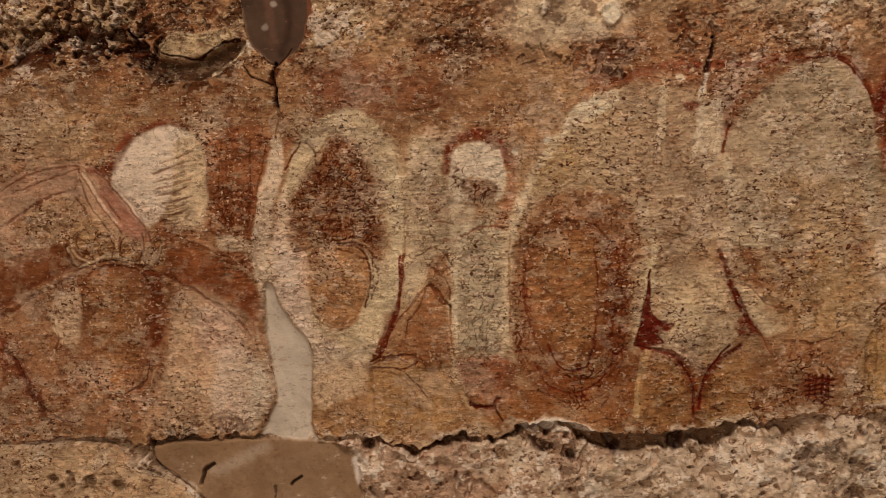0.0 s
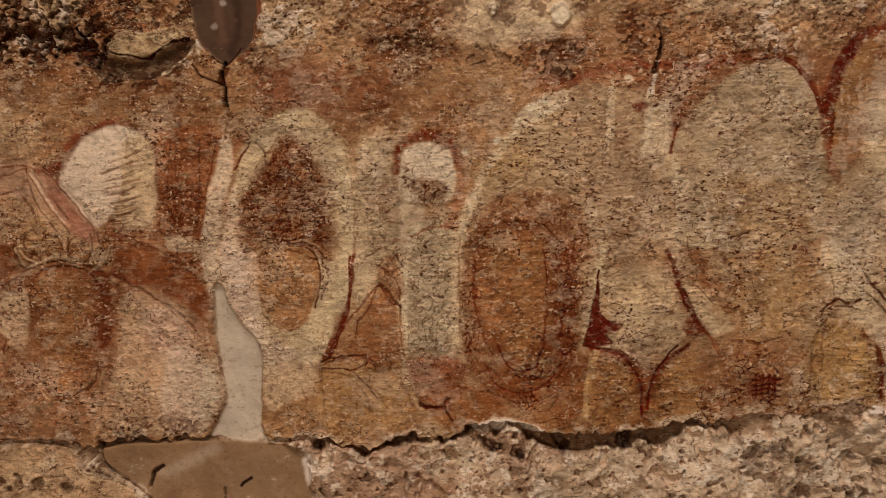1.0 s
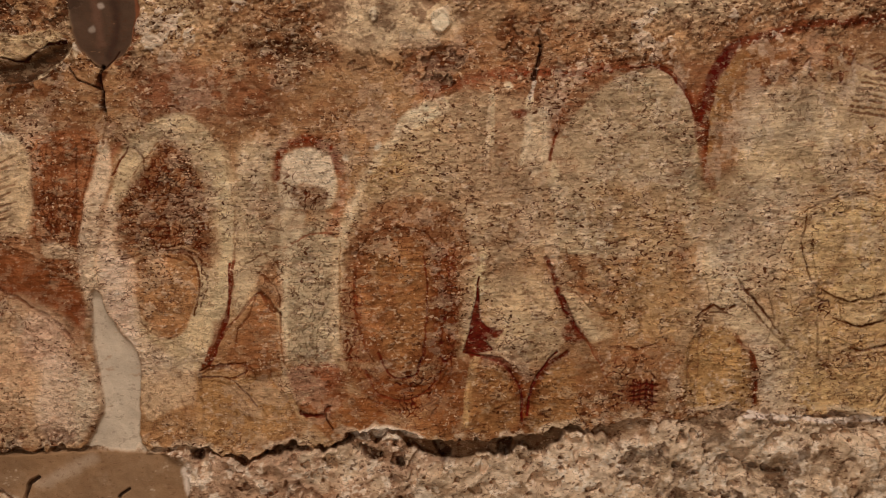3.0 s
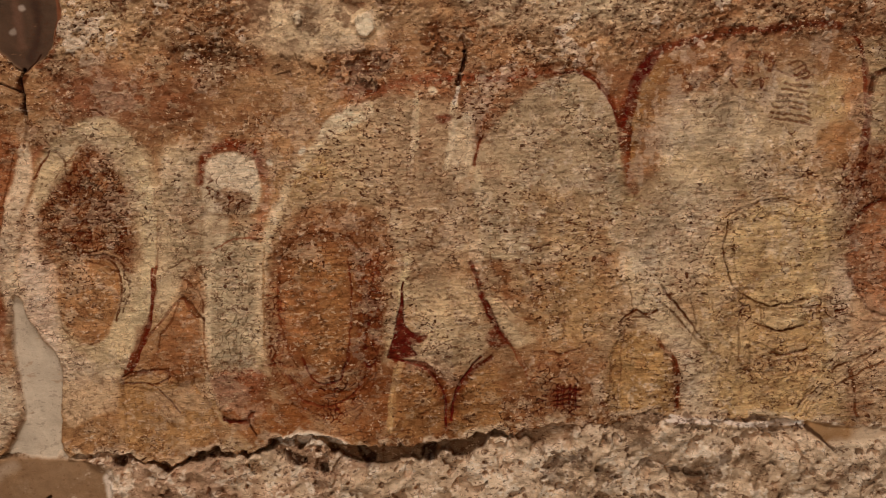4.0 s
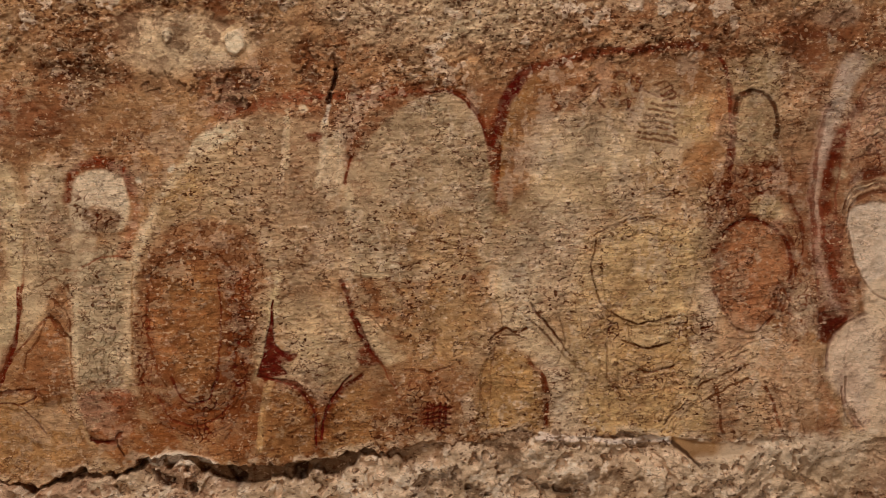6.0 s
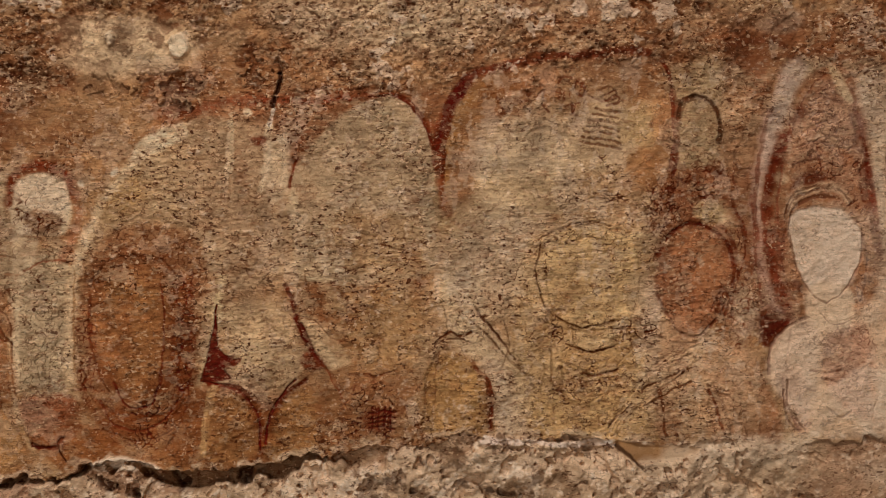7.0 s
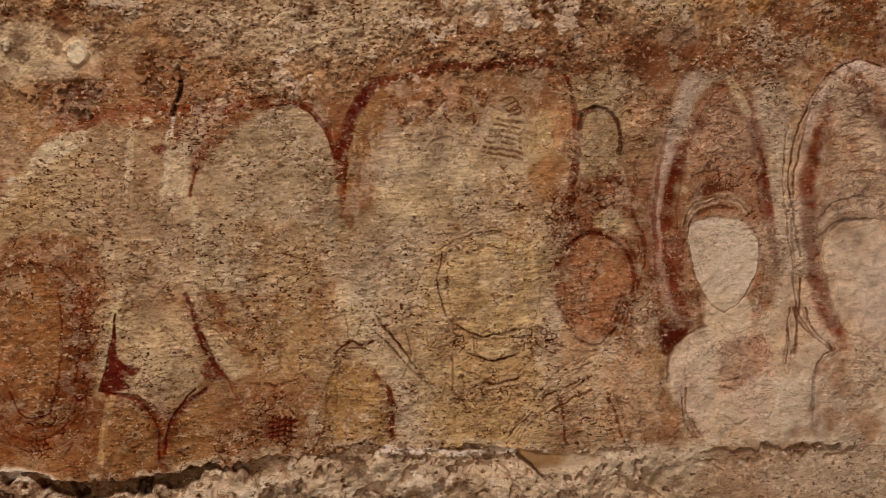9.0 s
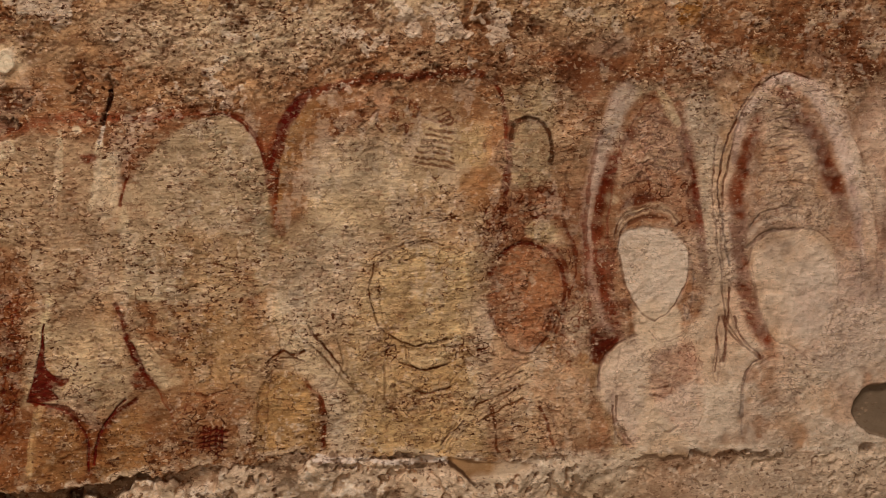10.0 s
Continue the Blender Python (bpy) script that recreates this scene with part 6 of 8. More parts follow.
stroke('52280f', 0.0034, 0.62, [(-0.349, 1.491), (-0.282, 1.504), (-0.222, 1.479)], worn=0.5)
stroke('52280f', 0.0034, 0.62, [(-0.148, 1.315), (-0.138, 1.350), (-0.115, 1.384), (-0.099, 1.422)], worn=0.5)
stroke('52280f', 0.0034, 0.62, [(-0.093, 1.425), (-0.068, 1.398), (-0.047, 1.377)], worn=0.5)
stroke('52280f', 0.0034, 0.62, [(-0.222, 1.269), (-0.192, 1.280), (-0.150, 1.282), (-0.121, 1.277), (-0.107, 1.255)], worn=0.5)
stroke('52280f', 0.0034, 0.62, [(-0.217, 1.259), (-0.216, 1.198), (-0.220, 1.127)], worn=0.5)
stroke('52280f', 0.0034, 0.62, [(-0.181, 1.244), (-0.137, 1.209), (-0.119, 1.162)], worn=0.5)
stroke('52280f', 0.0034, 0.62, [(-0.047, 1.383), (-0.049, 1.313), (-0.044, 1.255)], worn=0.5)
stroke('52280f', 0.0034, 0.62, [(-0.092, 1.466), (-0.057, 1.430), (-0.049, 1.395)], worn=0.5)
stroke('52280f', 0.0034, 0.62, [(-0.348, 1.733), (-0.329, 1.709), (-0.325, 1.685)], worn=0.5)
fill('', '8c5024', 0.6, [(-0.161, 1.277), (-0.140, 1.338), (-0.098, 1.408), (-0.050, 1.366), (-0.050, 1.266)], worn=0.45, edge=0.008)
fill('', '86442a', 0.4, [(-0.027, 1.260), (0.067, 1.271), (0.079, 1.207), (0.041, 1.178), (-0.010, 1.182)], worn=0.6, edge=0.01)
stroke('4a160a', 0.006, 0.85, [(-0.015, 1.184), (0.006, 1.175), (0.031, 1.172), (0.043, 1.191), (0.048, 1.177)], worn=0.3)
fill('', 'c2aa86', 0.75, [(-0.039, 1.663), (-0.034, 1.698), (0.015, 1.719), (0.057, 1.699), (0.068, 1.653), (0.053, 1.636), (-0.005, 1.650)], worn=0.3, edge=0.006, smooth=0.3)
fill('', '6a2812', 0.45, [(-0.050, 1.708), (-0.020, 1.732), (0.019, 1.739), (0.056, 1.724), (0.076, 1.696), (0.057, 1.703), (0.018, 1.719), (-0.022, 1.711), (-0.046, 1.682)], worn=0.4, edge=0.006)
# the forked stroke and the arches drawn over once more
stroke('5e240f', 0.004, 0.7, [(0.727, 1.857), (0.761, 1.840), (0.785, 1.798), (0.797, 1.741), (0.801, 1.697)], worn=0.4)
fill('', '581e0c', 0.8, [(0.805, 1.766), (0.817, 1.805), (0.832, 1.847), (0.861, 1.885), (0.891, 1.905), (0.876, 1.874), (0.853, 1.842), (0.838, 1.804), (0.825, 1.754), (0.819, 1.686), (0.809, 1.686)], worn=0.25, edge=0.003)
stroke('622818', 0.01, 0.6, [(0.889, 1.901), (0.958, 1.915), (1.050, 1.929), (1.164, 1.937), (1.245, 1.937)], worn=0.9)
fill('', '92602f', 0.45, [(-0.841, 1.448), (-0.779, 1.468), (-0.721, 1.445), (-0.711, 1.372), (-0.726, 1.287), (-0.774, 1.227), (-0.818, 1.252), (-0.840, 1.338)], worn=0.5, edge=0.02)
fill('', '9c6c38', 0.45, [(-0.336, 1.472), (-0.282, 1.494), (-0.235, 1.469), (-0.237, 1.399), (-0.286, 1.364), (-0.326, 1.401)], worn=0.5, edge=0.02)
fill('', '966430', 0.4, [(0.129, 1.449), (0.176, 1.505), (0.233, 1.492), (0.251, 1.400), (0.233, 1.309), (0.182, 1.286), (0.140, 1.333)], worn=0.5, edge=0.02)
stroke('9a7c5c', 0.014, 0.5, [(-0.566, 1.020), (-0.515, 1.054), (-0.452, 1.085)], worn=0.7)
fill('', '9e6840', 0.4, [(1.279, 1.536), (1.348, 1.551), (1.381, 1.510), (1.367, 1.419), (1.320, 1.375), (1.275, 1.410)], worn=0.6, edge=0.02)
# last coats in the square-topped halo and below it
fill('', 'ab9470', 0.55, [(0.886, 1.798), (0.955, 1.819), (1.002, 1.863), (1.046, 1.805), (1.079, 1.759), (1.066, 1.690), (0.906, 1.695), (0.873, 1.741)], worn=0.55, edge=0.03)
fill('', 'a89270', 0.5, [(0.822, 1.583), (0.927, 1.648), (1.005, 1.578), (0.990, 1.464), (0.898, 1.421), (0.819, 1.469)], worn=0.55, edge=0.04)
fill('', '90602e', 0.5, [(0.838, 1.742), (0.847, 1.799), (0.876, 1.850), (0.939, 1.876), (0.991, 1.887), (0.944, 1.848), (0.897, 1.803), (0.867, 1.741)], worn=0.5, edge=0.012)
fill('', 'a4905e', 0.5, [(1.189, 1.813), (1.236, 1.823), (1.239, 1.731), (1.192, 1.721)], worn=0.5, edge=0.02)
fill('', '8e5a2c', 0.5, [(1.193, 1.727), (1.262, 1.736), (1.274, 1.673), (1.214, 1.663)], worn=0.5, edge=0.012)
stroke('54241a', 0.0034, 0.65, [(1.013, 1.846), (1.027, 1.863), (1.024, 1.834), (1.035, 1.817)], worn=0.4)
stroke('54241a', 0.0034, 0.65, [(1.054, 1.874), (1.071, 1.887), (1.094, 1.878), (1.084, 1.861)], worn=0.4)
stroke('54241a', 0.0034, 0.65, [(1.094, 1.878), (1.111, 1.861), (1.104, 1.847), (1.093, 1.852)], worn=0.4)
stroke('54241a', 0.0034, 0.65, [(1.079, 1.836), (1.083, 1.816)], worn=0.4)
stroke('54241a', 0.0034, 0.65, [(0.927, 1.848), (0.944, 1.836), (0.938, 1.814), (0.955, 1.819)], worn=0.4)
stroke('54241a', 0.0034, 0.65, [(1.042, 1.862), (1.057, 1.856), (1.053, 1.845)], worn=0.4)
stroke('54241a', 0.0034, 0.65, [(1.116, 1.843), (1.150, 1.834), (1.173, 1.848), (1.179, 1.834), (1.155, 1.825)], worn=0.4)
stroke('54241a', 0.0034, 0.65, [(1.145, 1.846), (1.162, 1.854), (1.174, 1.859)], worn=0.4)
stroke('56301c', 0.004, 0.65, [(1.129, 1.821), (1.147, 1.817), (1.179, 1.813)], worn=0.5)
stroke('56301c', 0.004, 0.65, [(1.123, 1.810), (1.144, 1.806), (1.179, 1.800)], worn=0.5)
stroke('56301c', 0.004, 0.65, [(1.117, 1.799), (1.142, 1.795), (1.178, 1.788)], worn=0.5)
stroke('56301c', 0.004, 0.65, [(1.111, 1.787), (1.139, 1.783), (1.178, 1.775)], worn=0.5)
stroke('56301c', 0.004, 0.65, [(1.105, 1.776), (1.137, 1.772), (1.178, 1.763)], worn=0.5)
stroke('56301c', 0.004, 0.65, [(1.099, 1.765), (1.134, 1.760), (1.177, 1.750)], worn=0.5)
stroke('56301c', 0.004, 0.65, [(1.093, 1.754), (1.131, 1.749), (1.177, 1.738)], worn=0.5)
curls('4a2414', 0.012, 0.7, [(1.135, 1.732), (1.177, 1.731), (1.185, 1.653), (1.144, 1.631), (1.134, 1.688)])
curls('582818', 0.013, 0.7, [(1.242, 1.663), (1.289, 1.684), (1.292, 1.616), (1.235, 1.600), (1.224, 1.635)])
curls('5a2e1a', 0.013, 0.55, [(1.296, 1.730), (1.388, 1.739), (1.403, 1.658), (1.384, 1.602), (1.316, 1.638)])
fill('', '4c1a0e', 0.6, [(1.362, 1.699), (1.385, 1.702), (1.392, 1.681), (1.372, 1.673)], worn=0.4, edge=0.01)
fill('', 'a8905e', 0.65, [(1.336, 1.623), (1.379, 1.622), (1.395, 1.590), (1.360, 1.579), (1.332, 1.597)], worn=0.35, edge=0.008)
stroke('5a361e', 0.003, 0.56, [(1.011, 1.549), (1.028, 1.568), (1.058, 1.576)], worn=0.6)
stroke('5a361e', 0.003, 0.56, [(1.067, 1.583), (1.086, 1.594), (1.118, 1.591)], worn=0.6)
stroke('5a361e', 0.003, 0.56, [(1.071, 1.553), (1.102, 1.561), (1.132, 1.554)], worn=0.6)
stroke('5a361e', 0.003, 0.56, [(1.091, 1.393), (1.125, 1.378), (1.160, 1.391)], worn=0.6)
stroke('5a361e', 0.003, 0.56, [(1.057, 1.387), (1.114, 1.376), (1.167, 1.391)], worn=0.6)
stroke('5a361e', 0.003, 0.56, [(1.060, 1.348), (1.069, 1.334), (1.112, 1.328), (1.147, 1.339)], worn=0.6)
stroke('5a361e', 0.003, 0.56, [(1.068, 1.302), (1.111, 1.283), (1.145, 1.288)], worn=0.6)
stroke('5a361e', 0.003, 0.56, [(1.023, 1.335), (1.024, 1.281), (1.032, 1.246), (1.046, 1.244), (1.047, 1.303)], worn=0.6)
stroke('5a361e', 0.003, 0.56, [(1.011, 1.395), (1.045, 1.392)], worn=0.6)
stroke('5a361e', 0.003, 0.56, [(1.013, 1.379), (1.045, 1.378)], worn=0.6)
stroke('5a361e', 0.003, 0.56, [(1.015, 1.361), (1.047, 1.362)], worn=0.6)
stroke('5a361e', 0.003, 0.56, [(1.148, 1.385), (1.171, 1.390)], worn=0.6)
stroke('5a361e', 0.003, 0.56, [(1.150, 1.370), (1.171, 1.374)], worn=0.6)
stroke('5a361e', 0.003, 0.56, [(1.192, 1.390), (1.216, 1.366), (1.241, 1.354)], worn=0.6)
stroke('5a361e', 0.003, 0.56, [(0.892, 1.404), (0.908, 1.381), (0.924, 1.356), (0.939, 1.347)], worn=0.6)
stroke('5a361e', 0.003, 0.56, [(0.952, 1.328), (0.967, 1.294), (0.985, 1.280)], worn=0.6)
stroke('5a361e', 0.003, 0.56, [(1.214, 1.275), (1.235, 1.297), (1.256, 1.314)], worn=0.6)
stroke('5a361e', 0.003, 0.56, [(1.219, 1.241), (1.271, 1.264), (1.310, 1.281)], worn=0.6)
stroke('5a361e', 0.003, 0.56, [(1.194, 1.216), (1.235, 1.238), (1.261, 1.246)], worn=0.6)
stroke('5a361e', 0.003, 0.56, [(1.137, 1.163), (1.154, 1.197), (1.166, 1.215)], worn=0.6)
stroke('5a361e', 0.003, 0.56, [(1.151, 1.161), (1.170, 1.197), (1.180, 1.210)], worn=0.6)
stroke('5a361e', 0.003, 0.56, [(1.126, 1.173), (1.148, 1.209), (1.162, 1.231)], worn=0.6)
stroke('5a361e', 0.003, 0.56, [(1.285, 1.364), (1.319, 1.352), (1.345, 1.363)], worn=0.6)
stroke('5e341c', 0.0036, 0.45, [(1.067, 1.275), (1.070, 1.261), (1.067, 1.245)], worn=0.5)
stroke('5e341c', 0.0036, 0.45, [(1.087, 1.274), (1.090, 1.260), (1.087, 1.245)], worn=0.5)
stroke('5e341c', 0.0036, 0.45, [(1.106, 1.274), (1.109, 1.260), (1.106, 1.244)], worn=0.5)
stroke('5e341c', 0.0036, 0.45, [(1.125, 1.273), (1.128, 1.259), (1.126, 1.243)], worn=0.5)
stroke('5e341c', 0.0036, 0.45, [(1.145, 1.273), (1.148, 1.259), (1.145, 1.243)], worn=0.5)
stroke('5a3018', 0.003, 0.5, [(1.059, 1.275), (1.110, 1.269), (1.156, 1.277)], worn=0.4)
stroke('5a3018', 0.003, 0.5, [(1.058, 1.245), (1.109, 1.237), (1.158, 1.245)], worn=0.4)
fill('', 'ba9e72', 0.5, [(1.070, 1.371), (1.113, 1.358), (1.150, 1.370), (1.147, 1.340), (1.101, 1.333), (1.067, 1.348)], worn=0.4, edge=0.008)
fill('', 'b09878', 0.55, [(0.883, 1.319), (0.929, 1.306), (0.973, 1.248), (0.971, 1.180), (0.919, 1.181), (0.910, 1.250)], worn=0.5, edge=0.015)
fill('', '5c2412', 0.6, [(0.891, 1.273), (0.904, 1.250), (0.905, 1.204), (0.893, 1.182), (0.888, 1.228)], worn=0.4, edge=0.006)
fill('', '6c321c', 0.5, [(1.235, 1.526), (1.259, 1.565), (1.315, 1.586), (1.374, 1.572), (1.396, 1.533), (1.406, 1.487), (1.386, 1.510), (1.359, 1.550), (1.314, 1.567), (1.273, 1.553), (1.246, 1.508)], worn=0.4, edge=0.01)
stroke('5a2614', 0.0045, 0.6, [(1.357, 1.402), (1.367, 1.425), (1.377, 1.453)], worn=0.4)
stroke('5a2614', 0.0045, 0.6, [(1.366, 1.399), (1.376, 1.421), (1.384, 1.449)], worn=0.4)
stroke('5a2614', 0.0045, 0.6, [(1.375, 1.395), (1.385, 1.417), (1.391, 1.446)], worn=0.4)
stroke('5a2614', 0.0045, 0.6, [(1.384, 1.391), (1.394, 1.414), (1.397, 1.442)], worn=0.4)
stroke('5a2614', 0.0045, 0.6, [(1.394, 1.387), (1.403, 1.410), (1.404, 1.439)], worn=0.4)
curls('54241a', 0.013, 0.6, [(1.394, 1.567), (1.428, 1.555), (1.430, 1.429), (1.400, 1.384), (1.386, 1.476)])
fill('', 'ae987c', 0.4, [(1.187, 1.470), (1.240, 1.474), (1.242, 1.388), (1.216, 1.361), (1.189, 1.401)], worn=0.5, edge=0.012)
fill('', 'ac9474', 0.4, [(1.396, 1.430), (1.431, 1.452), (1.446, 1.383), (1.422, 1.338), (1.399, 1.350)], worn=0.5, edge=0.012)
# the boldest marks, gone over last
fill('', '560c05', 1, [(0.353, 1.421), (0.344, 1.381), (0.336, 1.353), (0.328, 1.321), (0.317, 1.295), (0.335, 1.293), (0.354, 1.293), (0.379, 1.298), (0.371, 1.318), (0.377, 1.331), (0.392, 1.347), (0.371, 1.346), (0.358, 1.369)], edge=0.002, worn=0)
stroke('5a1006', 0.0028, 0.9, [(0.353, 1.443), (0.350, 1.409), (0.345, 1.370)], worn=0.0)
stroke('641a0c', 0.004, 0.8, [(0.327, 1.293), (0.363, 1.284), (0.396, 1.268), (0.419, 1.243), (0.432, 1.203), (0.432, 1.152)], worn=0.2)
stroke('641a0c', 0.004, 0.8, [(0.444, 1.163), (0.449, 1.203), (0.470, 1.246), (0.509, 1.291)], worn=0.2)
stroke('5a1408', 0.006, 0.85, [(0.523, 1.405), (0.539, 1.362), (0.562, 1.324)], worn=0.1)
fill('', '62180a', 0.75, [(0.519, 1.332), (0.541, 1.349), (0.568, 1.320), (0.557, 1.309), (0.529, 1.313)], edge=0.004, worn=0.3)
stroke('5e2410', 0.0045, 0.85, [(0.492, 1.480), (0.502, 1.451), (0.509, 1.426)], worn=0.1)
fill('', 'b89c70', 0.7, [(0.544, 1.377), (0.569, 1.357), (0.597, 1.314), (0.575, 1.312), (0.554, 1.346)], edge=0.006, worn=0.3)
stroke('7a3c1c', 0.003, 0.7, [(0.568, 1.314), (0.588, 1.269), (0.599, 1.246)], worn=0.2)
stroke('6a2410', 0.0045, 0.8, [(0.505, 1.674), (0.513, 1.702), (0.524, 1.734)], worn=0.3)
stroke('7c2e16', 0.008, 0.6, [(0.435, 1.849), (0.486, 1.852), (0.554, 1.847), (0.634, 1.852)], worn=0.4)
stroke('5e1c0e', 0.0035, 0.8, [(0.671, 1.855), (0.714, 1.855), (0.748, 1.842), (0.775, 1.810), (0.793, 1.764)], worn=0.2)
fill('', '701f10', 0.75, [(0.429, 1.778), (0.452, 1.783), (0.467, 1.777), (0.459, 1.764), (0.432, 1.767)], edge=0.005, worn=0.3)
fill('', '560e06', 0.9, [(0.888, 1.900), (0.860, 1.890), (0.837, 1.862), (0.828, 1.821), (0.840, 1.825), (0.856, 1.848), (0.879, 1.876)], edge=0.004, worn=0.05)
stroke('5e180a', 0.006, 0.8, [(0.826, 1.817), (0.814, 1.786), (0.804, 1.741)], worn=0.2)
stroke('7c3818', 0.012, 0.6, [(0.803, 1.730), (0.809, 1.667), (0.823, 1.616)], worn=0.4)
fill('', '80440f', 0.25, [(-0.223, 1.245), (-0.016, 1.248), (0.283, 1.262), (0.516, 1.225), (0.514, 1.129), (0.178, 1.142), (-0.221, 1.109)], edge=0.02, worn=0.4)
stroke('6a2c14', 0.005, 0.75, [(0.869, 1.308), (0.893, 1.281), (0.904, 1.233), (0.894, 1.182)], worn=0.3)
stroke('5e3418', 0.0035, 0.7, [(0.796, 1.338), (0.789, 1.281), (0.783, 1.179)], worn=0.4)
stroke('4c2612', 0.004, 0.8, [(0.788, 1.349), (0.797, 1.366), (0.823, 1.379), (0.842, 1.365), (0.865, 1.376)], worn=0.2)
stroke('4c2612', 0.0035, 0.8, [(0.872, 1.427), (0.892, 1.398), (0.916, 1.371), (0.932, 1.346), (0.954, 1.311), (0.979, 1.276)], worn=0.2)
stroke('5a3014', 0.003, 0.75, [(0.644, 1.297), (0.670, 1.294), (0.698, 1.300)], worn=0.2)
fill('', '5c160c', 0.5, [(0.648, 1.223), (0.702, 1.227), (0.704, 1.187), (0.649, 1.180)], edge=0.01, worn=0.6)
stroke('4e120a', 0.003, 0.75, [(0.653, 1.219), (0.679, 1.221), (0.705, 1.216)], worn=0.5)
stroke('4e120a', 0.003, 0.75, [(0.652, 1.209), (0.679, 1.210), (0.705, 1.206)], worn=0.5)
stroke('4e120a', 0.003, 0.75, [(0.652, 1.199), (0.678, 1.200), (0.704, 1.196)], worn=0.5)
stroke('4e120a', 0.003, 0.75, [(0.652, 1.188), (0.678, 1.190), (0.704, 1.186)], worn=0.5)
stroke('4e120a', 0.003, 0.7, [(0.660, 1.228), (0.658, 1.185)], worn=0.5)
stroke('4e120a', 0.003, 0.7, [(0.672, 1.228), (0.670, 1.184)], worn=0.5)
stroke('4e120a', 0.003, 0.7, [(0.685, 1.227), (0.682, 1.184)], worn=0.5)
stroke('4e120a', 0.003, 0.7, [(0.697, 1.227), (0.695, 1.184)], worn=0.5)
stroke('4a2a14', 0.003, 0.8, [(1.002, 1.395), (1.041, 1.380), (1.092, 1.375), (1.143, 1.387)], worn=0.2)
stroke('5a3418', 0.003, 0.75, [(1.069, 1.376), (1.076, 1.342), (1.110, 1.327), (1.142, 1.334)], worn=0.2)
stroke('54300f', 0.0035, 0.8, [(1.078, 1.296), (1.112, 1.282), (1.152, 1.290)], worn=0.2)
stroke('54301a', 0.003, 0.8, [(1.032, 1.377), (1.022, 1.309), (1.028, 1.254), (1.044, 1.246), (1.058, 1.274)], worn=0.2)
stroke('5e1e10', 0.012, 0.75, [(1.522, 1.756), (1.502, 1.715), (1.489, 1.685)], worn=0.3)
stroke('6e2a14', 0.009, 0.7, [(1.481, 1.674), (1.467, 1.591), (1.477, 1.509), (1.505, 1.437), (1.521, 1.389)], worn=0.3)
stroke('6a2816', 0.009, 0.75, [(1.669, 1.801), (1.683, 1.729), (1.697, 1.657), (1.701, 1.574)], worn=0.3)
stroke('5c1c0e', 0.006, 0.6, [(1.672, 1.783), (1.691, 1.705), (1.699, 1.645)], worn=0.3)
stroke('4e2e20', 0.0035, 0.8, [(1.836, 1.909), (1.802, 1.871), (1.778, 1.823), (1.752, 1.764), (1.743, 1.692), (1.749, 1.608), (1.757, 1.525)], worn=0.2)
stroke('4e2e20', 0.0035, 0.7, [(1.836, 1.909), (1.881, 1.932), (1.930, 1.930), (1.970, 1.907)], worn=0.2)
stroke('c2a284', 0.012, 0.6, [(1.955, 1.915), (1.998, 1.875), (2.028, 1.820), (2.044, 1.735), (2.061, 1.650), (2.077, 1.552)], worn=0.3)
stroke('5e2c1c', 0.016, 0.6, [(1.894, 1.882), (1.903, 1.858), (1.939, 1.809), (1.969, 1.748), (1.999, 1.699)], worn=0.4)
stroke('84492c', 0.016, 0.55, [(1.808, 1.787), (1.790, 1.727), (1.776, 1.656), (1.782, 1.548), (1.798, 1.464), (1.821, 1.391)], worn=0.4)
stroke('5e3424', 0.0035, 0.8, [(1.764, 1.417), (1.783, 1.369), (1.819, 1.332)], worn=0.2)
stroke('5e3424', 0.0035, 0.75, [(1.755, 1.477), (1.750, 1.406), (1.739, 1.322)], worn=0.2)
stroke('5c3424', 0.004, 0.75, [(1.825, 1.331), (1.794, 1.309), (1.776, 1.261), (1.775, 1.202)], worn=0.2)
fill('', '4e1a10', 0.75, [(1.461, 1.380), (1.492, 1.402), (1.519, 1.384), (1.499, 1.364), (1.474, 1.344), (1.460, 1.350)], edge=0.006, worn=0.3)
fill('', '7a4420', 0.4, [(0.896, 1.886), (1.056, 1.916), (1.306, 1.931), (1.304, 1.857), (1.111, 1.840), (0.997, 1.827), (0.923, 1.806)], edge=0.025, worn=0.5)
fill('', '74442a', 0.35, [(1.418, 1.999), (1.784, 2.015), (2.120, 2.019), (2.117, 1.904), (1.968, 1.935), (1.881, 1.960), (1.719, 1.919), (1.416, 1.910)], edge=0.02, worn=0.5)
fill('', '7a3c12', 0.32, [(0.132, 1.448), (0.318, 1.443), (0.336, 1.285), (0.546, 1.249), (0.544, 1.165), (0.126, 1.137)], edge=0.03, worn=0.4)
fill('', 'b29a74', 0.6, [(0.473, 1.785), (0.505, 1.784), (0.508, 1.733), (0.497, 1.667), (0.469, 1.648), (0.459, 1.706)], edge=0.01, worn=0.4)
stroke('bca078', 0.006, 0.7, [(0.387, 1.816), (0.384, 1.759), (0.380, 1.691)], worn=0.4)
fill('', 'ac6c3e', 0.45, [(1.275, 1.576), (1.334, 1.592), (1.392, 1.562), (1.396, 1.492), (1.347, 1.423), (1.301, 1.448), (1.267, 1.507)], edge=0.02, worn=0.4)
fill('', 'a8784c', 0.4, [(-0.368, 1.498), (-0.307, 1.514), (-0.242, 1.471), (-0.245, 1.389), (-0.300, 1.337), (-0.353, 1.391)], edge=0.015, worn=0.4)
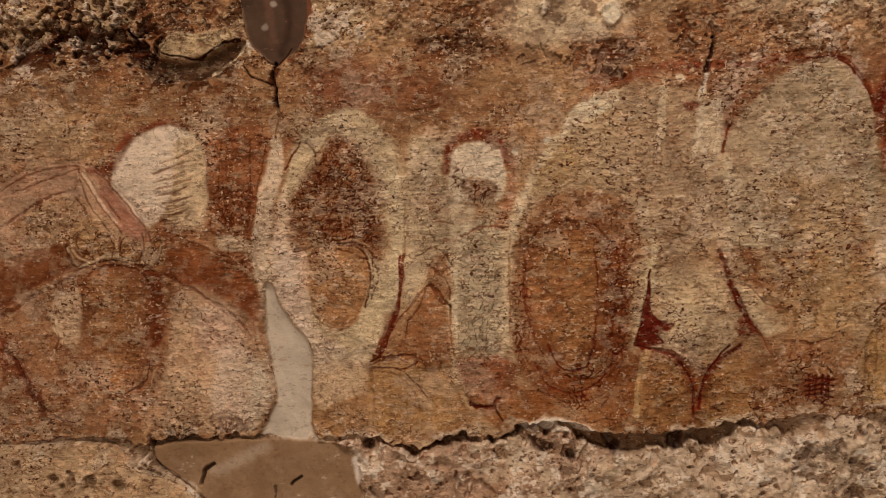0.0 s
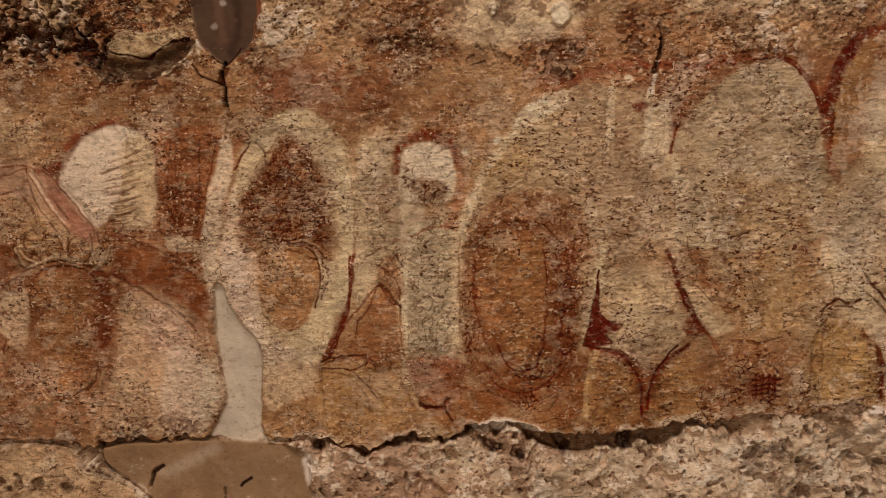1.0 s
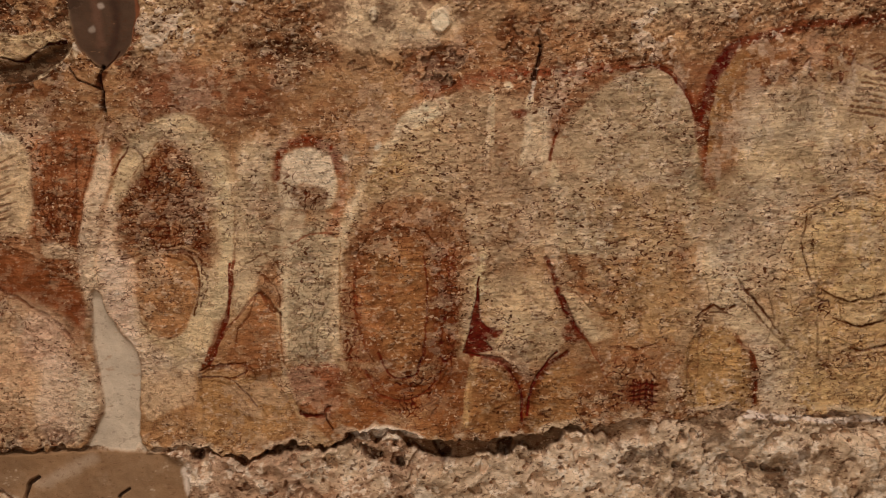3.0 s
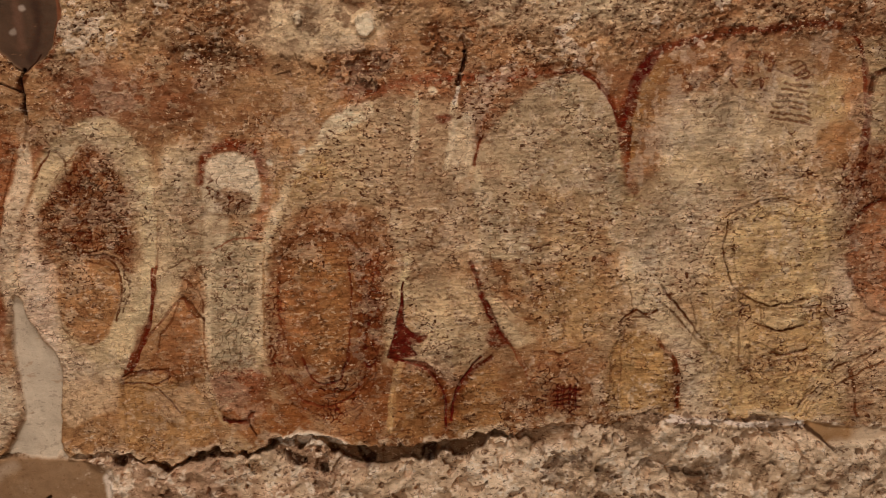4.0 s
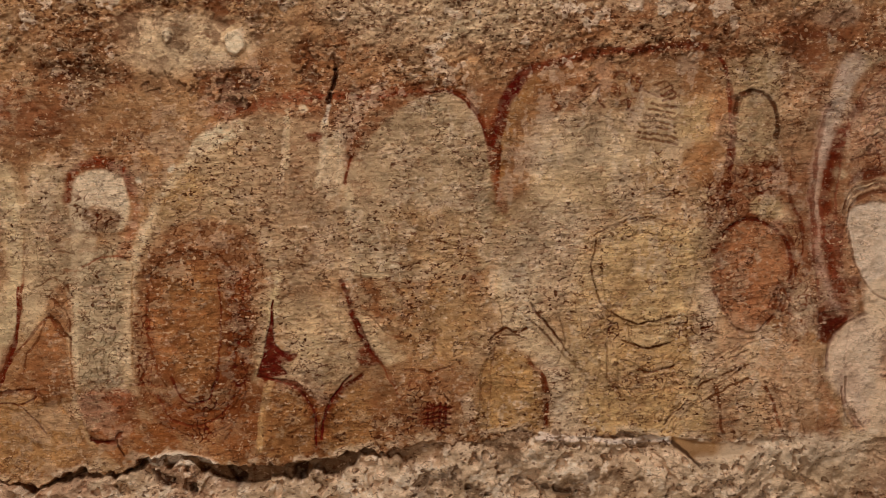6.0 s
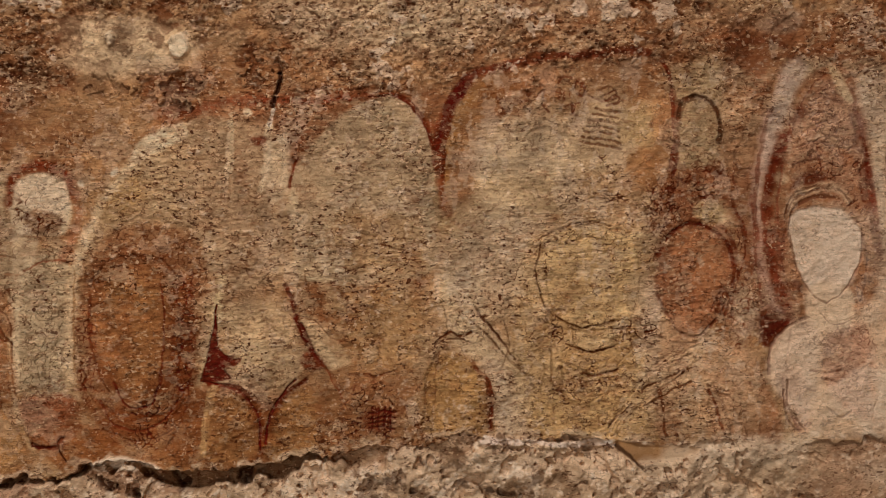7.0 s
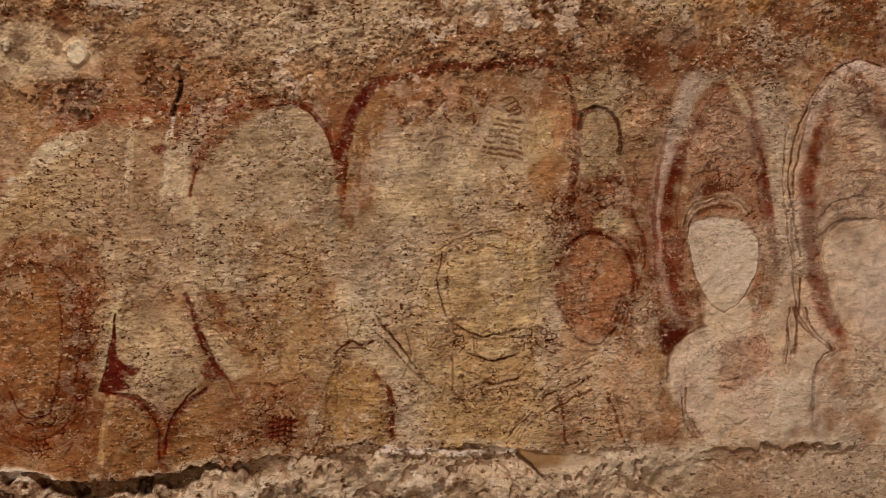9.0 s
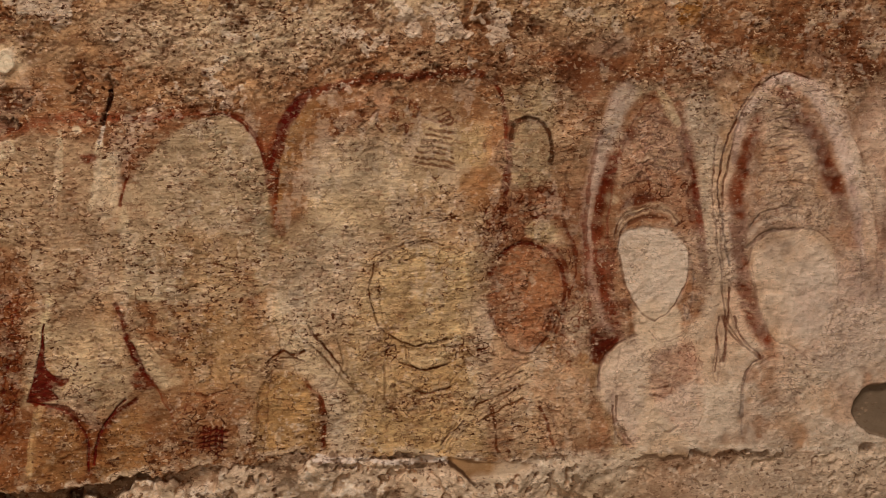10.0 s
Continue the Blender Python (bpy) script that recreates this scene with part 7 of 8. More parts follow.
fill('', 'a4865c', 0.35, [(1.302, 1.900), (1.416, 1.910), (1.467, 1.804), (1.446, 1.698), (1.362, 1.700), (1.292, 1.736)], edge=0.02, worn=0.5)
fill('', 'a8865a', 0.4, [(1.223, 1.364), (1.329, 1.337), (1.435, 1.310), (1.443, 1.157), (1.218, 1.155)], edge=0.02, worn=0.5)
# golden washes that survive low on the wall
fill('', 'b8965c', 0.42, [(0.996, 1.568), (1.078, 1.589), (1.205, 1.563), (1.225, 1.434), (1.211, 1.342), (1.206, 1.167), (0.986, 1.166), (0.943, 1.282), (0.959, 1.443)], edge=0.025, worn=0.4)
fill('', 'b2906a', 0.4, [(1.236, 1.387), (1.341, 1.360), (1.447, 1.310), (1.431, 1.169), (1.230, 1.166)], edge=0.02, worn=0.4)
fill('', 'ac8046', 0.45, [(-0.219, 1.251), (-0.133, 1.256), (-0.051, 1.231), (-0.054, 1.132), (-0.215, 1.121)], edge=0.012, worn=0.4)
fill('', 'a07840', 0.35, [(0.340, 1.261), (0.395, 1.255), (0.420, 1.203), (0.420, 1.141), (0.325, 1.136)], edge=0.01, worn=0.4)
fill('', 'a07840', 0.35, [(0.455, 1.192), (0.484, 1.242), (0.528, 1.270), (0.549, 1.213), (0.536, 1.134), (0.448, 1.135)], edge=0.01, worn=0.4)
fill('', 'b08448', 0.4, [(0.785, 1.311), (0.853, 1.320), (0.886, 1.262), (0.878, 1.182), (0.782, 1.175)], edge=0.012, worn=0.4)
fill('', 'a46c36', 0.3, [(0.169, 1.459), (0.232, 1.458), (0.231, 1.332), (0.198, 1.263), (0.165, 1.310)], edge=0.015, worn=0.4)
stroke('5e1608', 0.0042, 0.9, [(0.327, 1.293), (0.363, 1.284), (0.396, 1.268), (0.419, 1.243), (0.432, 1.203), (0.432, 1.152)], worn=0.1)
stroke('5e1608', 0.0042, 0.9, [(0.444, 1.163), (0.449, 1.203), (0.470, 1.246), (0.509, 1.291)], worn=0.1)
stroke('5e1c0c', 0.0042, 0.85, [(0.148, 1.298), (0.164, 1.258), (0.192, 1.246), (0.226, 1.254), (0.241, 1.297)], worn=0.1)
stroke('6a2c14', 0.0035, 0.8, [(0.118, 1.264), (0.140, 1.218), (0.179, 1.200), (0.225, 1.205), (0.266, 1.245)], worn=0.2)
curls('4c180a', 0.014, 0.85, [(0.164, 1.246), (0.266, 1.251), (0.236, 1.194), (0.230, 1.165), (0.190, 1.165), (0.162, 1.206)])
curls('5a2010', 0.014, 0.85, [(0.089, 1.462), (0.112, 1.461), (0.107, 1.287), (0.083, 1.265)])
curls('5a1a0c', 0.014, 0.85, [(0.267, 1.491), (0.306, 1.490), (0.300, 1.262), (0.266, 1.262)])
stroke('6a2a14', 0.0035, 0.75, [(0.246, 1.492), (0.251, 1.423), (0.247, 1.354), (0.239, 1.297)], worn=0.2)
stroke('aa844e', 0.008, 0.6, [(0.338, 1.273), (0.325, 1.216), (0.321, 1.147)], worn=0.3)
curls('5a2a14', 0.018, 0.8, [(-0.051, 1.663), (0.025, 1.661), (0.029, 1.608), (-0.029, 1.604)])
curls('54240e', 0.014, 0.85, [(-0.325, 1.673), (-0.228, 1.693), (-0.202, 1.575), (-0.210, 1.504), (-0.329, 1.531), (-0.369, 1.616)])
curls('5e2a12', 0.018, 0.7, [(-0.547, 1.646), (-0.473, 1.643), (-0.475, 1.559), (-0.549, 1.568)])
stroke('5e2a14', 0.0035, 0.8, [(-0.451, 1.750), (-0.427, 1.739), (-0.402, 1.741)], worn=0.2)
stroke('5e2a14', 0.0035, 0.8, [(-0.371, 1.758), (-0.360, 1.734), (-0.379, 1.705), (-0.398, 1.676)], worn=0.2)
stroke('64200e', 0.0045, 0.85, [(-0.153, 1.485), (-0.152, 1.421), (-0.162, 1.362), (-0.186, 1.304), (-0.202, 1.283)], worn=0.1)
stroke('5a2c16', 0.0032, 0.8, [(-0.222, 1.269), (-0.180, 1.282), (-0.133, 1.279), (-0.124, 1.262), (-0.151, 1.250)], worn=0.1)
stroke('5a2c16', 0.0032, 0.8, [(-0.217, 1.257), (-0.169, 1.254), (-0.128, 1.221), (-0.106, 1.191)], worn=0.1)
stroke('4e1a0c', 0.004, 0.85, [(-0.014, 1.178), (0.005, 1.172), (0.031, 1.175)], worn=0.1)
stroke('4a2414', 0.004, 0.85, [(0.051, 1.143), (0.037, 1.166), (0.038, 1.186), (0.050, 1.193)], worn=0.1)
stroke('44301f', 0.006, 0.8, [(1.297, 1.800), (1.306, 1.829), (1.331, 1.841), (1.354, 1.838), (1.375, 1.819), (1.383, 1.787), (1.380, 1.746)], worn=0.2)
stroke('6a2c18', 0.005, 0.8, [(1.273, 1.912), (1.282, 1.877), (1.287, 1.818), (1.288, 1.748), (1.277, 1.690)], worn=0.2)
curls('5a2412', 0.016, 0.8, [(1.254, 1.643), (1.291, 1.678), (1.375, 1.711), (1.398, 1.681), (1.360, 1.623), (1.289, 1.619), (1.264, 1.585)])
stroke('5c200e', 0.006, 0.8, [(1.264, 1.555), (1.294, 1.578), (1.335, 1.583), (1.370, 1.564), (1.393, 1.534), (1.404, 1.499)], worn=0.2)
stroke('6a3018', 0.0035, 0.75, [(1.408, 1.616), (1.425, 1.581), (1.429, 1.522), (1.409, 1.464)], worn=0.3)
curls('6a341c', 0.018, 0.6, [(1.403, 1.452), (1.451, 1.462), (1.455, 1.380), (1.412, 1.323), (1.389, 1.359)])
stroke('54381a', 0.003, 0.8, [(1.002, 1.557), (1.031, 1.573), (1.078, 1.587), (1.124, 1.590), (1.153, 1.585)], worn=0.1)
stroke('54381a', 0.003, 0.75, [(1.007, 1.551), (1.000, 1.487), (1.013, 1.429), (1.049, 1.394), (1.101, 1.378), (1.154, 1.390)], worn=0.3)
stroke('4e2c14', 0.003, 0.8, [(1.054, 1.347), (1.083, 1.335), (1.111, 1.329), (1.152, 1.338)], worn=0.1)
stroke('4e2c14', 0.003, 0.8, [(1.087, 1.288), (1.116, 1.280), (1.157, 1.291)], worn=0.1)
curls('4e2412', 0.014, 0.8, [(1.015, 1.395), (1.055, 1.393), (1.054, 1.347), (1.025, 1.343)])
curls('4e2412', 0.014, 0.8, [(1.087, 1.277), (1.162, 1.274), (1.150, 1.251), (1.086, 1.248)])
curls('50260f', 0.018, 0.7, [(1.148, 1.390), (1.235, 1.381), (1.246, 1.352), (1.164, 1.343)])
stroke('563216', 0.003, 0.75, [(1.208, 1.249), (1.256, 1.270), (1.316, 1.291)], worn=0.2)
stroke('563216', 0.003, 0.75, [(1.219, 1.219), (1.261, 1.241), (1.309, 1.262)], worn=0.2)
stroke('563216', 0.003, 0.7, [(1.136, 1.171), (1.160, 1.198), (1.184, 1.221)], worn=0.2)
stroke('5a2e16', 0.005, 0.75, [(1.244, 1.247), (1.252, 1.200), (1.258, 1.142)], worn=0.2)
stroke('7a3a1c', 0.005, 0.7, [(1.344, 1.243), (1.366, 1.184), (1.377, 1.148)], worn=0.3)
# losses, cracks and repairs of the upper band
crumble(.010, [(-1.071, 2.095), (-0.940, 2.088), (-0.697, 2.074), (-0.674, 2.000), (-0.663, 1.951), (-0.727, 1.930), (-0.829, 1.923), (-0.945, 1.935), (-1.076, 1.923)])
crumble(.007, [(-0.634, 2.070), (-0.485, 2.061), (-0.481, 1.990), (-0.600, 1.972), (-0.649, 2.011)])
fill('', '9a8058', 0.7, [(-1.020, 2.043), (-0.929, 2.044), (-0.904, 1.988), (-0.970, 1.955), (-1.022, 1.969)], edge=0.01, worn=0.4)
fill('', '9a8058', 0.7, [(-0.851, 2.058), (-0.723, 2.063), (-0.712, 2.002), (-0.776, 1.981), (-0.839, 2.009)], edge=0.01, worn=0.5)
press(-0.01, [(-1.048, 1.995), (-0.891, 1.999), (-0.764, 1.968), (-0.687, 1.977), (-0.714, 1.930), (-0.829, 1.929), (-0.945, 1.941), (-1.050, 1.922)], edge=0.012)
press(-0.006, [(-0.735, 2.076), (-0.609, 2.069), (-0.599, 2.008), (-0.675, 1.964), (-0.712, 2.002)], edge=0.01)
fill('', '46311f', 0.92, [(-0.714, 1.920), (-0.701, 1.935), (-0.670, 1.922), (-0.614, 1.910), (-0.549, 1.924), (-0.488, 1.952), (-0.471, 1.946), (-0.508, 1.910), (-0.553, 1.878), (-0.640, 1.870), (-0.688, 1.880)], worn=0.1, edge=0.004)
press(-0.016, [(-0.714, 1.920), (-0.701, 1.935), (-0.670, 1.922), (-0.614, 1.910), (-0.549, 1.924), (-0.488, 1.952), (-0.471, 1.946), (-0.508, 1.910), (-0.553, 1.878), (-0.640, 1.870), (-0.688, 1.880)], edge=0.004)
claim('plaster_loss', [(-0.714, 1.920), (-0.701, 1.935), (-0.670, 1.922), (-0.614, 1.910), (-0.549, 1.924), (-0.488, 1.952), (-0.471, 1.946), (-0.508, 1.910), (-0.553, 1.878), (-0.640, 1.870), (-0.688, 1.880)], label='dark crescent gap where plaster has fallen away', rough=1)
fill('plaster_flake', 'a2865a', 0.9, [(-0.678, 1.949), (-0.637, 1.971), (-0.562, 1.976), (-0.506, 1.979), (-0.488, 1.959), (-0.549, 1.928), (-0.616, 1.917), (-0.669, 1.930)], worn=0.25, label='raised beige flake of old plaster', edge=0.004)
press(0.006, [(-0.678, 1.949), (-0.637, 1.971), (-0.562, 1.976), (-0.506, 1.979), (-0.488, 1.959), (-0.549, 1.928), (-0.616, 1.917), (-0.669, 1.930)], edge=0.004)
# pale stroke paints the lit lower-right rim of the crescent gap
stroke('b8a078', 0.006, 0.8, [(-0.550, 1.883), (-0.508, 1.912), (-0.469, 1.948), (-0.462, 1.929)])
fill('mortar_patch', '483628', 0.92, [(-0.475, 2.073), (-0.336, 2.065), (-0.338, 1.970), (-0.354, 1.929), (-0.385, 1.907), (-0.405, 1.893), (-0.438, 1.922), (-0.464, 1.953), (-0.475, 2.001)], worn=0.15, label='smooth grey-brown mortar patch between plaster edges', edge=0.005)
press(-0.008, [(-0.475, 2.073), (-0.336, 2.065), (-0.338, 1.970), (-0.354, 1.929), (-0.385, 1.907), (-0.405, 1.893), (-0.438, 1.922), (-0.464, 1.953), (-0.475, 2.001)], edge=0.006)
stroke('6e4c38', 0.012, 0.45, [(-0.424, 2.058), (-0.419, 1.998), (-0.412, 1.950)], worn=0.6)
stroke('34221a', 0.014, 0.45, [(-0.381, 2.055), (-0.379, 1.984), (-0.393, 1.925)], worn=0.6)
fill('', 'b8a890', 0.4, [(-0.415, 2.029), (-0.403, 2.030), (-0.400, 2.021), (-0.413, 2.019)], worn=0.2, edge=0.003)
fill('', 'a89880', 0.4, [(-0.438, 1.982), (-0.428, 1.984), (-0.426, 1.975), (-0.436, 1.973)], worn=0.2, edge=0.003)
stroke('7a4428', 0.008, 0.7, [(-0.332, 2.053), (-0.334, 1.970), (-0.348, 1.923), (-0.377, 1.903)])
groove(-0.012, 0.0028, [(-0.406, 1.900), (-0.414, 1.879), (-0.408, 1.843), (-0.404, 1.805)])
groove(-0.007, 0.0022, [(-0.480, 1.901), (-0.460, 1.875), (-0.432, 1.861), (-0.413, 1.853)])
groove(-0.006, 0.0025, [(-0.404, 1.805), (-0.408, 1.760), (-0.414, 1.724)])
stroke('2e170c', 0.004, 0.85, [(-0.406, 1.900), (-0.414, 1.879), (-0.408, 1.843), (-0.404, 1.805)])
stroke('3a1e10', 0.003, 0.7, [(-0.480, 1.901), (-0.460, 1.875), (-0.432, 1.861), (-0.413, 1.853)])
crumble(.005, [(0.199, 1.918), (0.267, 1.909), (0.334, 1.894), (0.327, 1.838), (0.276, 1.829), (0.209, 1.861)], '4e2a18', .5)
crumble(.006, [(0.264, 1.898), (0.295, 1.911), (0.324, 1.883), (0.310, 1.839), (0.276, 1.837), (0.256, 1.867)], '4a2413', .6)
crumble(.007, [(0.413, 1.930), (0.430, 1.961), (0.469, 1.952), (0.500, 1.959), (0.496, 1.903), (0.461, 1.877), (0.428, 1.886)], '42200f', .65)
groove(-0.012, 0.004, [(0.488, 1.937), (0.494, 1.903), (0.484, 1.875), (0.472, 1.839)])
stroke('34231a', 0.006, 0.8, [(0.492, 1.908), (0.484, 1.875), (0.474, 1.841)])
crumble(.004, [(-0.102, 1.934), (0.027, 1.939), (0.187, 1.908), (0.175, 1.868), (0.036, 1.875), (-0.092, 1.898)], '5a3c26', .45)
fill('', '553a26', 0.45, [(-0.103, 1.928), (-0.032, 1.936), (0.084, 1.907), (0.153, 1.909), (0.140, 1.875), (0.037, 1.886), (-0.080, 1.904)], worn=0.95, edge=0.015)
press(-0.007, [(-0.103, 1.928), (-0.032, 1.936), (0.084, 1.907), (0.153, 1.909), (0.140, 1.875), (0.037, 1.886), (-0.080, 1.904)], edge=0.012)
fill('', '4a3824', 0.6, [(0.637, 1.924), (0.686, 1.929), (0.691, 1.910), (0.642, 1.909)], worn=0.8, edge=0.008)
fill('plaster_flake', 'c0aa84', 0.95, [(0.277, 1.981), (0.298, 1.989), (0.311, 1.972), (0.313, 1.949), (0.294, 1.939), (0.275, 1.953)], worn=0.1, label='pale raised flake of plaster', edge=0.003)
press(0.009, [(0.277, 1.981), (0.298, 1.989), (0.311, 1.972), (0.313, 1.949), (0.294, 1.939), (0.275, 1.953)], edge=0.003)
fill('plaster_flake', 'c0aa84', 0.95, [(0.148, 1.995), (0.162, 1.999), (0.168, 1.982), (0.159, 1.969), (0.150, 1.979)], worn=0.1, label='small pale raised flake of plaster', edge=0.003)
press(0.008, [(0.148, 1.995), (0.162, 1.999), (0.168, 1.982), (0.159, 1.969), (0.150, 1.979)], edge=0.003)
fill('', 'c4b08c', 0.9, [(0.150, 1.718), (0.162, 1.725), (0.164, 1.713), (0.152, 1.707)], worn=0.1, edge=0.003)
fill('', 'c4b08c', 0.9, [(0.085, 1.700), (0.094, 1.702), (0.096, 1.690), (0.087, 1.691)], worn=0.1, edge=0.003)
fill('', 'c0a880', 0.8, [(0.417, 1.837), (0.430, 1.841), (0.435, 1.827), (0.421, 1.823)], worn=0.1, edge=0.003)
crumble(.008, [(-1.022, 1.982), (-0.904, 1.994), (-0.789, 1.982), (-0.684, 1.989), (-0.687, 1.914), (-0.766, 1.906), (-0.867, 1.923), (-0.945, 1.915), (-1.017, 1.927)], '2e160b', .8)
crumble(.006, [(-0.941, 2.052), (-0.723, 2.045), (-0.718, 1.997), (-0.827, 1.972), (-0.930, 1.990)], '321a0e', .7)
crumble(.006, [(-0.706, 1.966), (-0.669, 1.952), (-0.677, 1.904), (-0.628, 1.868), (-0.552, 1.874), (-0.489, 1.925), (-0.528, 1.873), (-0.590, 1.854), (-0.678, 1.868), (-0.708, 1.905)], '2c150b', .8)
# dark line painted for the shade under the flake's overhanging edge
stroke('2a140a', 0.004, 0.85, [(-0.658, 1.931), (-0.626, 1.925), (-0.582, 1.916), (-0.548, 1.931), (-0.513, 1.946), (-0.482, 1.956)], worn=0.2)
stroke('341c10', 0.0028, 0.8, [(-0.372, 1.930), (-0.383, 1.913), (-0.398, 1.900), (-0.411, 1.888)], worn=0.2)
fill('', '2e180d', 0.85, [(-0.419, 1.882), (-0.404, 1.890), (-0.397, 1.883), (-0.407, 1.869), (-0.412, 1.855), (-0.422, 1.860)], edge=0.003, worn=0.1)
fill('', '2e180d', 0.8, [(-0.416, 1.826), (-0.406, 1.831), (-0.399, 1.809), (-0.411, 1.805)], edge=0.003, worn=0.1)
crumble(.005, [(-0.707, 1.117), (-0.663, 1.135), (-0.574, 1.153), (-0.488, 1.146), (-0.476, 1.131), (-0.538, 1.117), (-0.613, 1.105), (-0.702, 1.103)], '4a2818', .6)
# the mortar strip that fills the crack
fill('', 'c0a47e', 0.85, [(-0.413, 1.748), (-0.397, 1.718), (-0.409, 1.641), (-0.426, 1.558), (-0.433, 1.474), (-0.430, 1.415), (-0.452, 1.415), (-0.470, 1.475), (-0.463, 1.571), (-0.440, 1.666)], worn=0.25, edge=0.006)
press(0.004, [(-0.436, 1.642), (-0.422, 1.629), (-0.434, 1.534), (-0.441, 1.463), (-0.458, 1.463), (-0.465, 1.559)], edge=0.006)
fill('mortar_strip', 'a39276', 0.95, [(-0.447, 1.429), (-0.430, 1.432), (-0.411, 1.396), (-0.383, 1.348), (-0.360, 1.324), (-0.345, 1.280), (-0.351, 1.199), (-0.355, 1.139), (-0.335, 1.092), (-0.391, 1.080), (-0.502, 1.085), (-0.468, 1.118), (-0.437, 1.173), (-0.431, 1.223), (-0.437, 1.283), (-0.445, 1.343)], worn=0.08, label='smooth grey mortar strip filling a crack', edge=0.004)
press(0.006, [(-0.481, 1.368), (-0.450, 1.367), (-0.447, 1.272), (-0.439, 1.200), (-0.463, 1.146), (-0.500, 1.135), (-0.485, 1.224), (-0.495, 1.296)], edge=0.012)
press(-0.012, [(-0.447, 1.429), (-0.430, 1.432), (-0.411, 1.396), (-0.383, 1.348), (-0.360, 1.324), (-0.345, 1.280), (-0.351, 1.199), (-0.355, 1.139), (-0.335, 1.092), (-0.391, 1.080), (-0.502, 1.085), (-0.468, 1.118), (-0.437, 1.173), (-0.431, 1.223), (-0.437, 1.283), (-0.445, 1.343)], edge=0.004)
fill('', 'bba27c', 0.7, [(-0.471, 1.272), (-0.443, 1.247), (-0.441, 1.200), (-0.469, 1.140), (-0.488, 1.134)], worn=0.2, edge=0.006)
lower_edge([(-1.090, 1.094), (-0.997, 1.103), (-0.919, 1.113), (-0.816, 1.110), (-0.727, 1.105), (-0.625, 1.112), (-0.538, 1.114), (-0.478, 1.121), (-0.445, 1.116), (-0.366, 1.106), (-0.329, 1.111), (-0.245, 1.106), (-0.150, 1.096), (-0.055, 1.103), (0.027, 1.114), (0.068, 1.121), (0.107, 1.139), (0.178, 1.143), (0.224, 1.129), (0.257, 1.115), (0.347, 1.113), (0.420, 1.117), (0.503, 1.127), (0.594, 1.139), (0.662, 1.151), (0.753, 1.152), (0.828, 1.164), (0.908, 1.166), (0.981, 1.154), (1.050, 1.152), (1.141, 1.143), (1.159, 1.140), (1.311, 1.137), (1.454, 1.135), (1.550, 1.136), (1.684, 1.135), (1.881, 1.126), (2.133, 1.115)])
# small hollows under the edge, their deep shade painted in as dark brown
press(-0.016, [(0.385, 1.108), (0.410, 1.112), (0.405, 1.083), (0.391, 1.078)], edge=0.004)
fill('', '34190e', 0.8, [(0.385, 1.108), (0.410, 1.112), (0.405, 1.083), (0.391, 1.078)], worn=0.1, edge=0.004)
press(-0.016, [(0.253, 1.111), (0.288, 1.092), (0.274, 1.074), (0.261, 1.088)], edge=0.004)
fill('', '34190e', 0.8, [(0.253, 1.111), (0.288, 1.092), (0.274, 1.074), (0.261, 1.088)], worn=0.1, edge=0.004)
press(-0.016, [(0.103, 1.107), (0.149, 1.095), (0.133, 1.077), (0.110, 1.086)], edge=0.004)
fill('', '34190e', 0.8, [(0.103, 1.107), (0.149, 1.095), (0.133, 1.077), (0.110, 1.086)], worn=0.1, edge=0.004)
press(-0.016, [(0.177, 1.079), (0.188, 1.083), (0.194, 1.065), (0.181, 1.063)], edge=0.004)
fill('', '34190e', 0.8, [(0.177, 1.079), (0.188, 1.083), (0.194, 1.065), (0.181, 1.063)], worn=0.1, edge=0.004)
press(-0.016, [(-0.243, 1.101), (-0.221, 1.098), (-0.226, 1.084), (-0.241, 1.084)], edge=0.004)
fill('', '34190e', 0.8, [(-0.243, 1.101), (-0.221, 1.098), (-0.226, 1.084), (-0.241, 1.084)], worn=0.1, edge=0.004)
# below the broken edge: repairs and fragments
fill('plaster_fragment', 'a68258', 0.9, [(-1.090, 1.081), (-0.972, 1.093), (-0.829, 1.098), (-0.772, 1.081), (-0.741, 1.044), (-0.666, 1.020), (-0.629, 0.996), (-0.668, 0.959), (-1.094, 0.957)], worn=0.3, label='beige plaster fragment with round dents', edge=0.006)
press(0.006, [(-1.090, 1.081), (-0.972, 1.093), (-0.829, 1.098), (-0.772, 1.081), (-0.741, 1.044), (-0.666, 1.020), (-0.629, 0.996), (-0.668, 0.959), (-1.094, 0.957)], edge=0.006, flat=1)
press(-0.012, [(-0.940, 1.026), (-0.924, 1.034), (-0.917, 1.022), (-0.930, 1.012)], edge=0.003)
fill('', '5a4428', 0.6, [(-0.940, 1.026), (-0.924, 1.034), (-0.917, 1.022), (-0.930, 1.012)], worn=0.2, edge=0.003)
press(-0.012, [(-0.898, 1.037), (-0.883, 1.037), (-0.878, 1.012), (-0.891, 1.002)], edge=0.003)
fill('', '5a4428', 0.6, [(-0.898, 1.037), (-0.883, 1.037), (-0.878, 1.012), (-0.891, 1.002)], worn=0.2, edge=0.003)
press(-0.012, [(-0.860, 1.029), (-0.839, 1.034), (-0.829, 1.017), (-0.845, 1.002), (-0.858, 1.010)], edge=0.003)
fill('', '5a4428', 0.6, [(-0.860, 1.029), (-0.839, 1.034), (-0.829, 1.017), (-0.845, 1.002), (-0.858, 1.010)], worn=0.2, edge=0.003)
press(-0.012, [(-0.914, 1.010), (-0.904, 1.012), (-0.902, 1.002), (-0.912, 1.000)], edge=0.003)
